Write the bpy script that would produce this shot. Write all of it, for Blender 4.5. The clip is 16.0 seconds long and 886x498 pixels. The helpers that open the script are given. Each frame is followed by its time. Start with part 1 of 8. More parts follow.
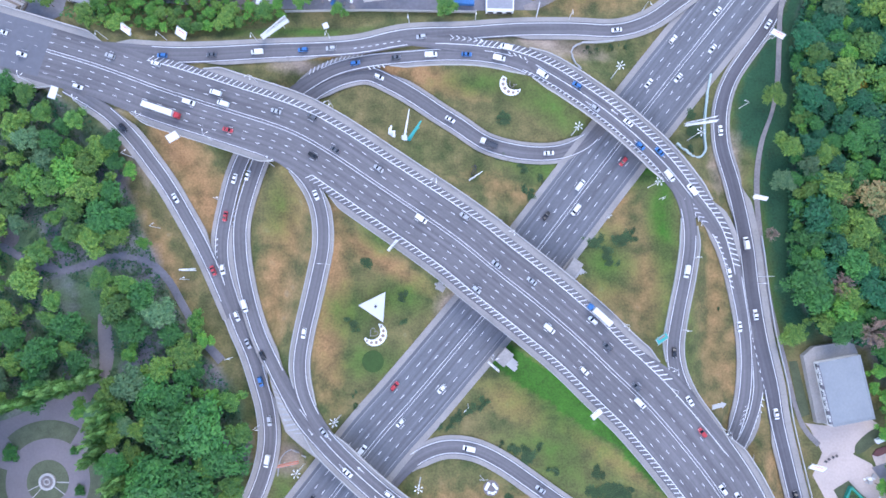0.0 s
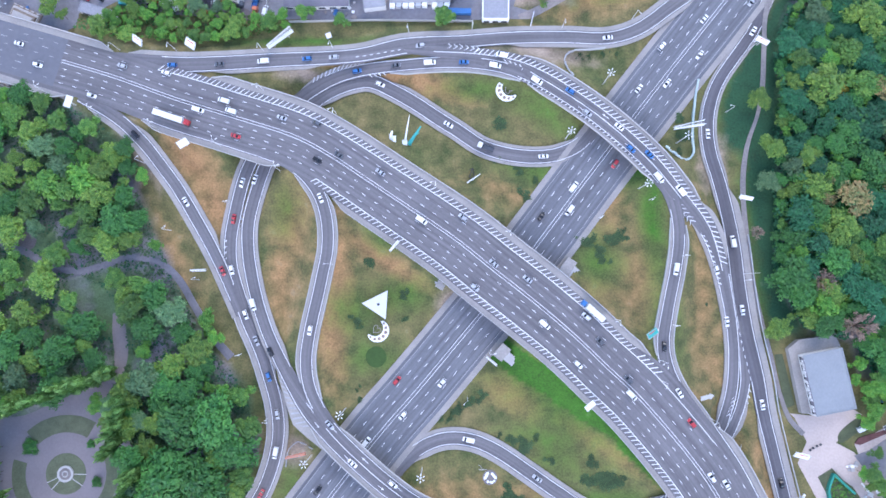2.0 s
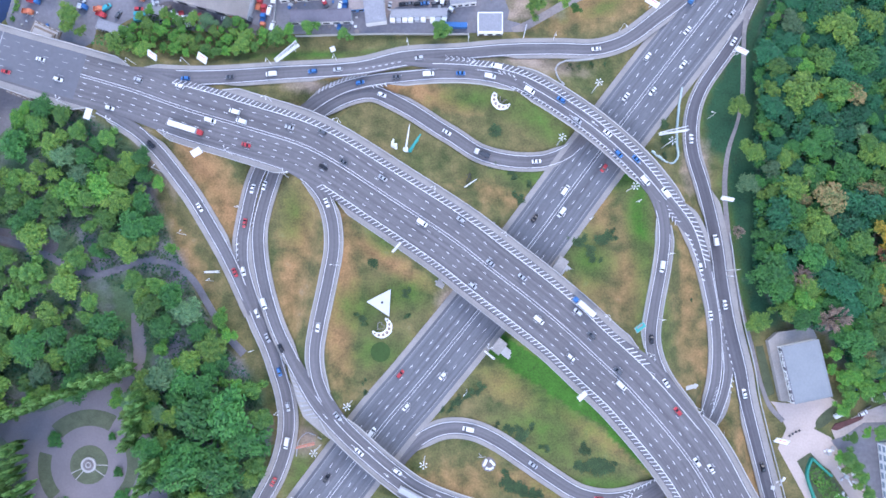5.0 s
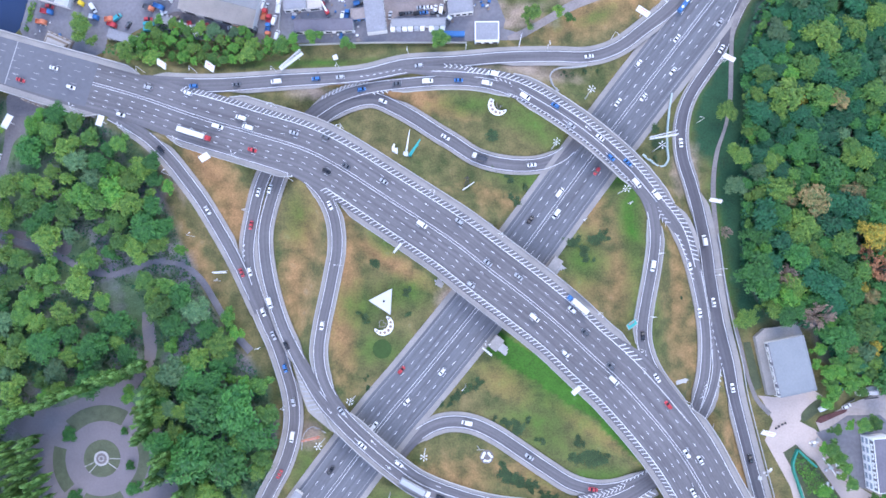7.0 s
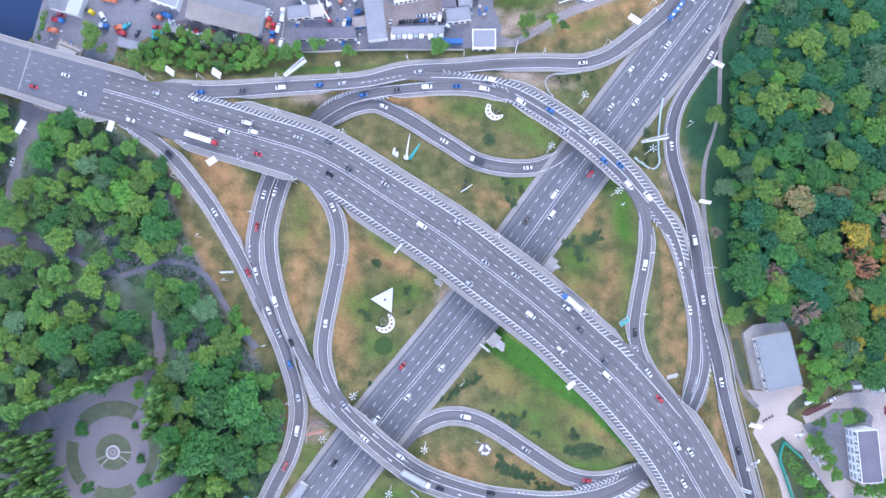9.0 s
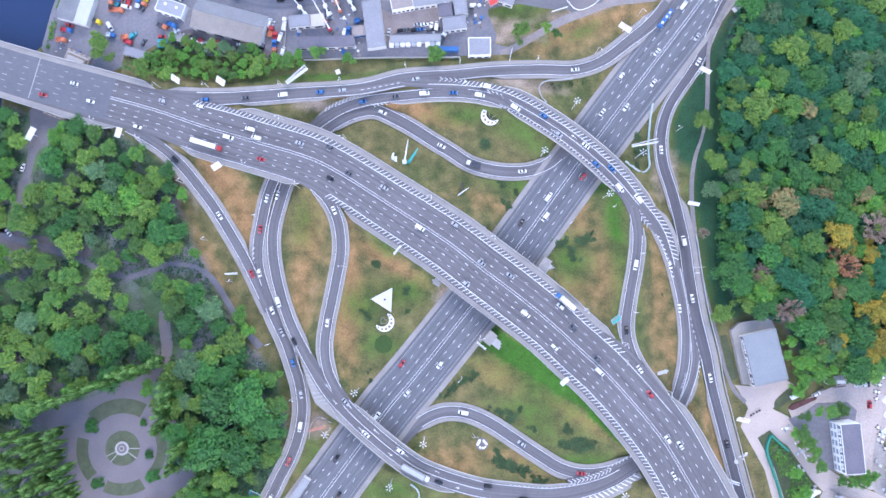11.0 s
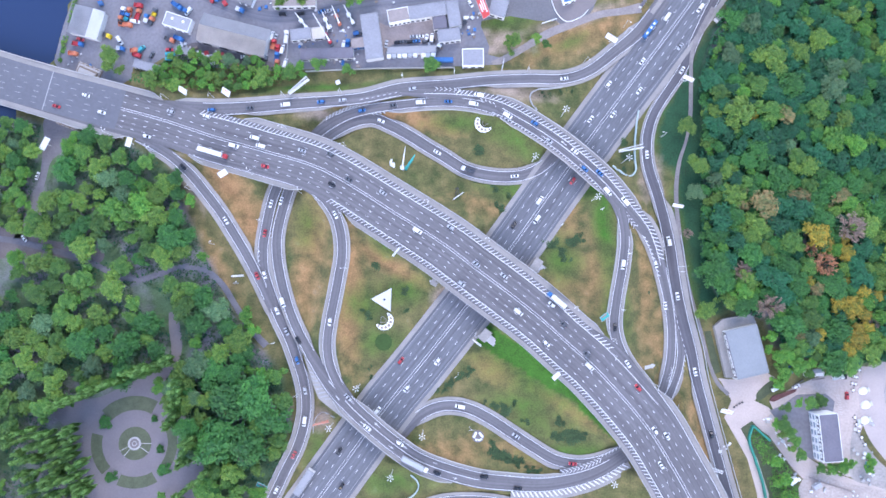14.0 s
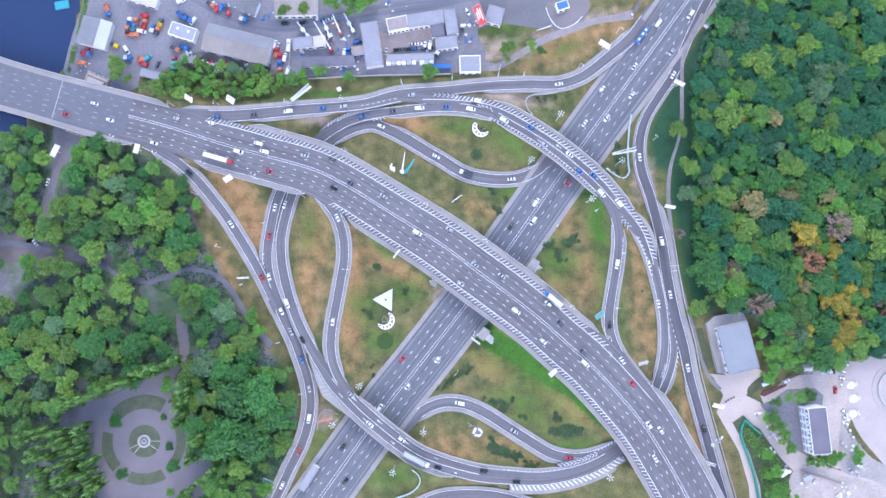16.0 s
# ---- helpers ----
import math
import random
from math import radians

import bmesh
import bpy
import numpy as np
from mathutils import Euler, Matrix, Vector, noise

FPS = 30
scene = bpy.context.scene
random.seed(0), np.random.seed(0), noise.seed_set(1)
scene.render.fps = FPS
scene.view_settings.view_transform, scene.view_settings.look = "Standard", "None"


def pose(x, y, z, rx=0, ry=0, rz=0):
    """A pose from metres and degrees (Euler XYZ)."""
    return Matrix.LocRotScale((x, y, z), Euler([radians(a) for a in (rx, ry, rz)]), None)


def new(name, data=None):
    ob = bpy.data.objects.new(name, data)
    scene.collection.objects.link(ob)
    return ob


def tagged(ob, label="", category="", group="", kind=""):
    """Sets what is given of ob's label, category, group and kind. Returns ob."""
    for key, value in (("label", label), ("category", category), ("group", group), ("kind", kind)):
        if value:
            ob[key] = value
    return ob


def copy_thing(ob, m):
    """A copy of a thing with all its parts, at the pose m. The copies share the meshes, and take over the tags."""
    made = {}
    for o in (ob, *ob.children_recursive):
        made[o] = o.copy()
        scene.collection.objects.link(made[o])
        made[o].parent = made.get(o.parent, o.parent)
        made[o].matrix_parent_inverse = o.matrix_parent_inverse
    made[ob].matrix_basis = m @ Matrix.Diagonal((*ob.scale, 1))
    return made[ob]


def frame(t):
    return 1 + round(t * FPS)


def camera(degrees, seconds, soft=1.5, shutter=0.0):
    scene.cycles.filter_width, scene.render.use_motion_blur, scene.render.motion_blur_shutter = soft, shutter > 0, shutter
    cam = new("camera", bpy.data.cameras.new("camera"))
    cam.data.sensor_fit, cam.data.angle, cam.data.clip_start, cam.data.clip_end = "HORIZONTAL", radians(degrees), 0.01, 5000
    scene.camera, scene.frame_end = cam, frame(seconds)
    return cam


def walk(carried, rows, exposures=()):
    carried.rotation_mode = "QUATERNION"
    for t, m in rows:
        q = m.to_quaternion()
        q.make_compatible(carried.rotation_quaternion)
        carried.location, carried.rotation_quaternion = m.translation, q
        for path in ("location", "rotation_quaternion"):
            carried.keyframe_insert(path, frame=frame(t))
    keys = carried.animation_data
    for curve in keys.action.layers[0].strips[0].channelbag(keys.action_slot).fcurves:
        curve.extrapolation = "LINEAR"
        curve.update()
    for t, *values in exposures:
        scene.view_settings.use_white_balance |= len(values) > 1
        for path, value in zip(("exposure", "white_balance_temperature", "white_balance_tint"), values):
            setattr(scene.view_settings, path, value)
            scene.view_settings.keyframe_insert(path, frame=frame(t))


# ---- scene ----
# The camera rises straight up over the interchange.
cam = camera(68.0, 16.0, soft=1.6)
ROWS = [
    (0, 0.00, 0.00, 290.58, 3.707, 0.756, 0.000),
    (0.5, 0.27, -0.05, 293.89, 3.664, 0.803, -0.094),
    (1, 0.50, -0.10, 297.09, 3.629, 0.835, -0.176),
    (1.5, 0.67, -0.20, 300.28, 3.606, 0.850, -0.261),
    (2, 0.74, -0.30, 303.26, 3.594, 0.844, -0.357),
    (2.5, 0.67, -0.35, 306.30, 3.581, 0.817, -0.443),
    (3, 0.52, -0.34, 309.44, 3.566, 0.808, -0.535),
    (3.5, 0.63, -0.33, 312.53, 3.546, 0.799, -0.637),
    (4, 0.66, -0.39, 315.61, 3.527, 0.792, -0.737),
    (6.5, 1.36, -1.12, 330.74, 3.514, 0.828, -1.007),
    (7, 1.46, -1.08, 333.95, 3.500, 0.816, -1.053),
    (7.5, 1.29, -1.15, 336.89, 3.486, 0.801, -1.090),
    (8, 1.29, -1.27, 339.80, 3.474, 0.776, -1.130),
    (8.5, 1.42, -1.33, 342.85, 3.465, 0.758, -1.159),
    (9, 1.59, -1.45, 345.90, 3.448, 0.746, -1.189),
    (11.5, 2.51, -1.44, 360.36, 3.443, 0.617, -1.500),
    (12, 2.75, -1.42, 363.19, 3.426, 0.598, -1.546),
    (12.5, 2.94, -1.49, 366.01, 3.414, 0.583, -1.617),
    (13, 3.21, -1.50, 368.91, 3.413, 0.577, -1.711),
    (13.5, 3.52, -1.51, 371.90, 3.426, 0.563, -1.809),
    (14, 3.71, -1.50, 374.68, 3.440, 0.553, -1.885),
    (14.5, 4.00, -1.47, 377.43, 3.453, 0.545, -1.978),
    (15, 4.16, -1.51, 380.29, 3.454, 0.549, -2.078),
    (15.5, 4.23, -1.58, 383.14, 3.464, 0.568, -2.190),
    (16, 4.34, -1.73, 385.83, 3.480, 0.590, -2.290),
]
walk(cam, [(t, pose(x, y, z, rx, ry, rz)) for t, x, y, z, rx, ry, rz in ROWS], exposures=[(0.0, 1.73, 5900, 17), (8.0, 1.80, 5960, 18), (16.0, 1.83, 6000, 19)])

# ---- light ----
world = bpy.data.worlds.new("sky")
scene.world = world
world.use_nodes = True
sky = world.node_tree.nodes.new("ShaderNodeTexSky")
sky.sky_type, sky.sun_disc = "NISHITA", False
sky.sun_elevation, sky.sun_rotation = radians(38), radians(200)
world.node_tree.links.new(sky.outputs["Color"], world.node_tree.nodes["Background"].inputs["Color"])
world.node_tree.nodes["Background"].inputs["Strength"].default_value = 0.15
sun = new("sun", bpy.data.lights.new("sun", "SUN"))
sun.data.energy, sun.data.angle, sun.data.color = 0.8, radians(40), (1.0, 0.93, 0.85)
sun.matrix_world = pose(0, 0, 200, 52, 0, 160)


# ---- materials ----
def nodes_of(mat):
    return mat.node_tree.nodes, mat.node_tree.links


def plain(name, color, rough=0.7, metal=0.0, vary=0.12, scale=1.5, fine=12.0, bump=0.0, per_object=0.0):
    """A surface with variation at two scales and, if wanted, a tint of its own for each object."""
    mat = bpy.data.materials.new(name)
    mat.use_nodes = True
    n, l = nodes_of(mat)
    bsdf = n["Principled BSDF"]
    bsdf.inputs["Roughness"].default_value, bsdf.inputs["Metallic"].default_value = rough, metal
    co = n.new("ShaderNodeTexCoord")
    a, b = n.new("ShaderNodeTexNoise"), n.new("ShaderNodeTexNoise")
    a.inputs["Scale"].default_value, b.inputs["Scale"].default_value = scale, fine
    a.inputs["Detail"].default_value, b.inputs["Detail"].default_value = 4, 3
    l.new(co.outputs["Object"], a.inputs["Vector"])
    l.new(co.outputs["Object"], b.inputs["Vector"])
    add = n.new("ShaderNodeMath")
    add.operation = "ADD"
    l.new(a.outputs["Fac"], add.inputs[0])
    l.new(b.outputs["Fac"], add.inputs[1])
    ramp = n.new("ShaderNodeMapRange")
    ramp.inputs["From Min"].default_value, ramp.inputs["From Max"].default_value = 0.6, 1.4
    ramp.inputs["To Min"].default_value, ramp.inputs["To Max"].default_value = 1 - vary, 1 + vary
    l.new(add.outputs[0], ramp.inputs["Value"])
    value = ramp.outputs[0]
    if per_object:
        info = n.new("ShaderNodeObjectInfo")
        r2 = n.new("ShaderNodeMapRange")
        r2.inputs["To Min"].default_value, r2.inputs["To Max"].default_value = 1 - per_object, 1 + per_object
        l.new(info.outputs["Random"], r2.inputs["Value"])
        mul = n.new("ShaderNodeMath")
        mul.operation = "MULTIPLY"
        l.new(value, mul.inputs[0])
        l.new(r2.outputs[0], mul.inputs[1])
        value = mul.outputs[0]
    mix = n.new("ShaderNodeVectorMath")
    mix.operation = "SCALE"
    mix.inputs[0].default_value = color
    l.new(value, mix.inputs["Scale"])
    l.new(mix.outputs[0], bsdf.inputs["Base Color"])
    if bump:
        bm_ = n.new("ShaderNodeBump")
        bm_.inputs["Strength"].default_value, bm_.inputs["Distance"].default_value = bump, 0.1
        l.new(b.outputs["Fac"], bm_.inputs["Height"])
        l.new(bm_.outputs[0], bsdf.inputs["Normal"])
    return mat


def foliage(name, color, tip, vary=0.35):
    """Leaves: two greens mixed leaf by leaf and in ragged patches over the crown, with a fine grain and a tint of its own for each tree."""
    mat = bpy.data.materials.new(name)
    mat.use_nodes = True
    n, l = nodes_of(mat)
    bsdf = n["Principled BSDF"]
    bsdf.inputs["Roughness"].default_value = 0.7
    geo, info, co = n.new("ShaderNodeNewGeometry"), n.new("ShaderNodeObjectInfo"), n.new("ShaderNodeTexCoord")
    patch, grain = n.new("ShaderNodeTexNoise"), n.new("ShaderNodeTexNoise")
    patch.inputs["Scale"].default_value, patch.inputs["Detail"].default_value = 2.2, 3
    grain.inputs["Scale"].default_value, grain.inputs["Detail"].default_value = 13.0, 3
    for t in (patch, grain):
        l.new(co.outputs["Object"], t.inputs["Vector"])
    fac = n.new("ShaderNodeMath")
    fac.operation = "MULTIPLY_ADD"
    fac.inputs[1].default_value = 1.7
    l.new(patch.outputs["Fac"], fac.inputs[0])
    lean = n.new("ShaderNodeMath")
    lean.operation = "MULTIPLY_ADD"
    lean.inputs[1].default_value, lean.inputs[2].default_value = 0.7, -0.7
    l.new(geo.outputs["Random Per Island"], lean.inputs[0])
    l.new(lean.outputs[0], fac.inputs[2])
    mix = n.new("ShaderNodeMix")
    mix.data_type = "RGBA"
    mix.inputs["A"].default_value, mix.inputs["B"].default_value = (*color, 1), (*tip, 1)
    l.new(fac.outputs[0], mix.inputs["Factor"])
    r, g, both = n.new("ShaderNodeMapRange"), n.new("ShaderNodeMapRange"), n.new("ShaderNodeMath")
    r.inputs["To Min"].default_value, r.inputs["To Max"].default_value = 1 - vary, 1 + vary
    l.new(info.outputs["Random"], r.inputs["Value"])
    g.inputs["From Min"].default_value, g.inputs["From Max"].default_value = 0.3, 0.7
    g.inputs["To Min"].default_value, g.inputs["To Max"].default_value = 0.62, 1.38
    l.new(grain.outputs["Fac"], g.inputs["Value"])
    both.operation = "MULTIPLY"
    l.new(r.outputs[0], both.inputs[0])
    l.new(g.outputs[0], both.inputs[1])
    sc = n.new("ShaderNodeVectorMath")
    sc.operation = "SCALE"
    l.new(mix.outputs["Result"], sc.inputs[0])
    l.new(both.outputs[0], sc.inputs["Scale"])
    l.new(sc.outputs[0], bsdf.inputs["Base Color"])
    return mat


def ground_material():
    """Rough grass: lush, dry, bare and shade-coloured stretches by the ground's own attributes, with mottling at
    several sizes.
    """
    mat = bpy.data.materials.new("rough_grass")
    mat.use_nodes = True
    n, l = nodes_of(mat)
    bsdf = n["Principled BSDF"]
    bsdf.inputs["Roughness"].default_value = 0.95
    co = n.new("ShaderNodeTexCoord")
    noises = []
    for scale, detail in ((0.035, 6), (0.13, 9), (1.1, 5)):
        t = n.new("ShaderNodeTexNoise")
        t.inputs["Scale"].default_value, t.inputs["Detail"].default_value = scale, detail
        l.new(co.outputs["Object"], t.inputs["Vector"])
        noises.append(t.outputs["Fac"])
    last = None

    def mixed(a, b, fac):
        m = n.new("ShaderNodeMix")
        m.data_type = "RGBA"
        for socket, v in (("A", a), ("B", b)):
            if isinstance(v, tuple):
                m.inputs[socket].default_value = (*v, 1)
            else:
                l.new(v, m.inputs[socket])
        l.new(fac, m.inputs["Factor"])
        return m.outputs["Result"]

    def spread(v, lo, hi):
        r = n.new("ShaderNodeMapRange")
        r.inputs["From Min"].default_value, r.inputs["From Max"].default_value = lo, hi
        l.new(v, r.inputs["Value"])
        return r.outputs[0]

    def noisy(name):
        a = n.new("ShaderNodeAttribute")
        a.attribute_name = name
        m = n.new("ShaderNodeMath")
        m.operation = "MULTIPLY_ADD"
        l.new(noises[1], m.inputs[0])
        m.inputs[1].default_value = 1.1
        l.new(a.outputs["Fac"], m.inputs[2])
        return spread(m.outputs[0], 0.72, 1.5)

    patch = n.new("ShaderNodeMath")
    patch.operation = "ADD"
    l.new(noises[0], patch.inputs[0])
    l.new(noises[1], patch.inputs[1])
    last = mixed((0.078, 0.101, 0.028), (0.18, 0.137, 0.056), spread(patch.outputs[0], 0.72, 1.28))
    last = mixed(last, (0.315, 0.178, 0.074), noisy("dry"))
    last = mixed(last, (0.04, 0.124, 0.009), noisy("lush"))
    # deep: dark lawn green with the wood's shade mixed into the colour
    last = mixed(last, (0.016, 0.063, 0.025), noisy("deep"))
    last = mixed(last, (0.30, 0.23, 0.17), noisy("bare"))
    floor = mixed((0.085, 0.14, 0.06), (0.2, 0.185, 0.2), spread(noises[0], 0.45, 0.6))
    last = mixed(last, floor, noisy("wood"))
    sc = n.new("ShaderNodeVectorMath")
    sc.operation = "SCALE"
    l.new(last, sc.inputs[0])
    add = n.new("ShaderNodeMath")
    add.operation = "ADD"
    l.new(noises[1], add.inputs[0])
    l.new(noises[2], add.inputs[1])
    r = n.new("ShaderNodeMapRange")
    r.inputs["From Min"].default_value, r.inputs["From Max"].default_value = 0.7, 1.3
    r.inputs["To Min"].default_value, r.inputs["To Max"].default_value = 0.64, 1.36
    l.new(add.outputs[0], r.inputs["Value"])
    l.new(r.outputs[0], sc.inputs["Scale"])
    l.new(sc.outputs[0], bsdf.inputs["Base Color"])
    bm_ = n.new("ShaderNodeBump")
    bm_.inputs["Strength"].default_value, bm_.inputs["Distance"].default_value = 0.6, 0.3
    l.new(noises[2], bm_.inputs["Height"])
    l.new(bm_.outputs[0], bsdf.inputs["Normal"])
    return mat




def asphalt(name, color):
    """Road asphalt: blotches and grain, and long streaks worn by the wheels along the way."""
    mat = plain(name, color, 0.85, vary=0.14, scale=0.06, fine=0.8, bump=0.1)
    n, l = nodes_of(mat)
    way, grow, streak, r = n.new("ShaderNodeAttribute"), n.new("ShaderNodeVectorMath"), n.new("ShaderNodeTexNoise"), n.new("ShaderNodeMapRange")
    way.attribute_name = "way"
    grow.operation = "MULTIPLY"
    grow.inputs[1].default_value = (0.012, 0.75, 1)
    streak.inputs["Scale"].default_value, streak.inputs["Detail"].default_value = 1.0, 4
    l.new(way.outputs["Vector"], grow.inputs[0])
    l.new(grow.outputs[0], streak.inputs["Vector"])
    l.new(streak.outputs["Fac"], r.inputs["Value"])
    r.inputs["From Min"].default_value, r.inputs["From Max"].default_value = 0.3, 0.7
    r.inputs["To Min"].default_value, r.inputs["To Max"].default_value = 0.74, 1.26
    base = n["Principled BSDF"].inputs["Base Color"]
    sc = n.new("ShaderNodeVectorMath")
    sc.operation = "SCALE"
    l.new(base.links[0].from_socket, sc.inputs[0])
    l.new(r.outputs[0], sc.inputs["Scale"])
    l.new(sc.outputs[0], base)
    return mat


ASPHALT = asphalt("asphalt", (0.136, 0.128, 0.133))
ASPHALT_DARK = asphalt("dark_asphalt", (0.1, 0.095, 0.104))
ASPHALT_LOW = asphalt("pale_asphalt", (0.135, 0.137, 0.149))
ASPHALT_OLD = plain("worn_asphalt", (0.15, 0.145, 0.15), 0.9, vary=0.22, scale=0.06, fine=0.9, bump=0.1)
CONCRETE = plain("concrete", (0.285, 0.264, 0.243), 0.9, vary=0.22, scale=0.12, fine=1.5, bump=0.15)
CONCRETE_PALE = plain("pale_concrete", (0.4, 0.39, 0.38), 0.85, vary=0.16, scale=0.15, fine=2.0)
PAINT = plain("road_paint", (0.68, 0.68, 0.67), 0.7, vary=0.22, scale=0.5, fine=3.0)
PAINT_WORN = plain("worn_road_paint", (0.33, 0.33, 0.33), 0.8, vary=0.3, scale=0.5, fine=3.0)
PAVING = plain("paving", (0.2, 0.175, 0.17), 0.9, vary=0.15, scale=0.08, fine=1.2)
DIRT = plain("bare_earth", (0.27, 0.21, 0.16), 0.95, vary=0.25, scale=0.2, fine=1.5)
YARD = plain("yard_asphalt", (0.2, 0.192, 0.205), 0.9, vary=0.25, scale=0.05, fine=0.6)
STEEL = plain("galvanised_steel", (0.62, 0.62, 0.62), 0.5, 0.4, vary=0.08)
WHITE = plain("white_paint", (0.78, 0.78, 0.77), 0.55, vary=0.07, scale=0.6, fine=4.0)
GRASS = ground_material()
BARK = plain("bark", (0.12, 0.09, 0.065), 0.95, vary=0.3, scale=2.0, fine=14.0)


# ---- building blocks ----
def mesh_from(name, verts, faces, mats, mat_index=None, smooth=False):
    me = bpy.data.meshes.new(name)
    me.from_pydata(verts, [], faces)
    for m in mats if isinstance(mats, (list, tuple)) else [mats]:
        me.materials.append(m)
    if mat_index is not None:
        me.polygons.foreach_set("material_index", mat_index)
    if smooth:
        me.polygons.foreach_set("use_smooth", [True] * len(me.polygons))
    me.update()
    return me


def part(name, bm, material, parent, label=""):
    """Links a bmesh as one mesh object under a thing or a part."""
    me = bpy.data.meshes.new(name)
    bm.to_mesh(me)
    bm.free()
    me.materials.append(material)
    ob = new(name, me)
    ob.parent = parent
    if label:
        tagged(ob, label)
    return ob


def piece(name, me, parent, m=None):
    ob = new(name, me)
    ob.parent = parent
    if m is not None:
        ob.matrix_basis = m
    return ob


def thing(name, label, category, group="", m=None, kind=""):
    ob = new(name)
    tagged(ob, label, category, group, kind)
    if m is not None:
        ob.matrix_basis = m
    return ob


def box(bm, x, y, z, sx, sy, sz, bevel=0.0, rz=0.0):
    """A box by its centre and sizes."""
    made = bmesh.ops.create_cube(bm, size=1.0, matrix=pose(x, y, z, 0, 0, rz) @ Matrix.Diagonal((sx, sy, sz, 1)))
    if bevel:
        edges = {e for v in made["verts"] for e in v.link_edges}
        bmesh.ops.bevel(bm, geom=list(edges), offset=bevel, segments=2, affect="EDGES")
    return made["verts"]


def rod(bm, a, b, r0, r1=None, sides=6):
    """A tapered round bar from a to b."""
    a, b = Vector(a), Vector(b)
    d = b - a
    m = Matrix.Translation((a + b) / 2) @ d.to_track_quat("Z", "Y").to_matrix().to_4x4()
    bmesh.ops.create_cone(bm, cap_ends=True, segments=sides, radius1=r0, radius2=r0 if r1 is None else r1, depth=d.length, matrix=m)


def spline(points, step=2.0):
    """A smooth line through the points, as rows of x, y, z and the further values, evenly spaced."""
    p = np.array(points, float)
    p = np.vstack([2 * p[0] - p[1], p, 2 * p[-1] - p[-2]])
    rows = []
    for i in range(1, len(p) - 2):
        p0, p1, p2, p3 = p[i - 1:i + 3]
        k = max(2, int(np.linalg.norm((p2 - p1)[:2]) / 1.0))
        d0, d1, d2 = (max(np.linalg.norm(b[:2] - a[:2]), 1e-6) ** 0.5 for a, b in ((p0, p1), (p1, p2), (p2, p3)))
        m1 = (p2 - p1) + d1 * ((p1 - p0) / d0 - (p2 - p0) / (d0 + d1))
        m2 = (p2 - p1) + d1 * ((p3 - p2) / d2 - (p3 - p1) / (d1 + d2))
        s = np.arange(k)[:, None] / k
        rows.append((2 * s**3 - 3 * s**2 + 1) * p1 + (s**3 - 2 * s**2 + s) * m1 + (3 * s**2 - 2 * s**3) * p2 + (s**3 - s**2) * m2)
    q = np.vstack(rows + [p[-2:-1]])
    run = np.r_[0, np.cumsum(np.linalg.norm(np.diff(q[:, :2], axis=0), axis=1))]
    n = max(2, int(run[-1] / step) + 1)
    at = np.linspace(0, run[-1], n)
    return np.stack([np.interp(at, run, q[:, k]) for k in range(q.shape[1])], 1), at


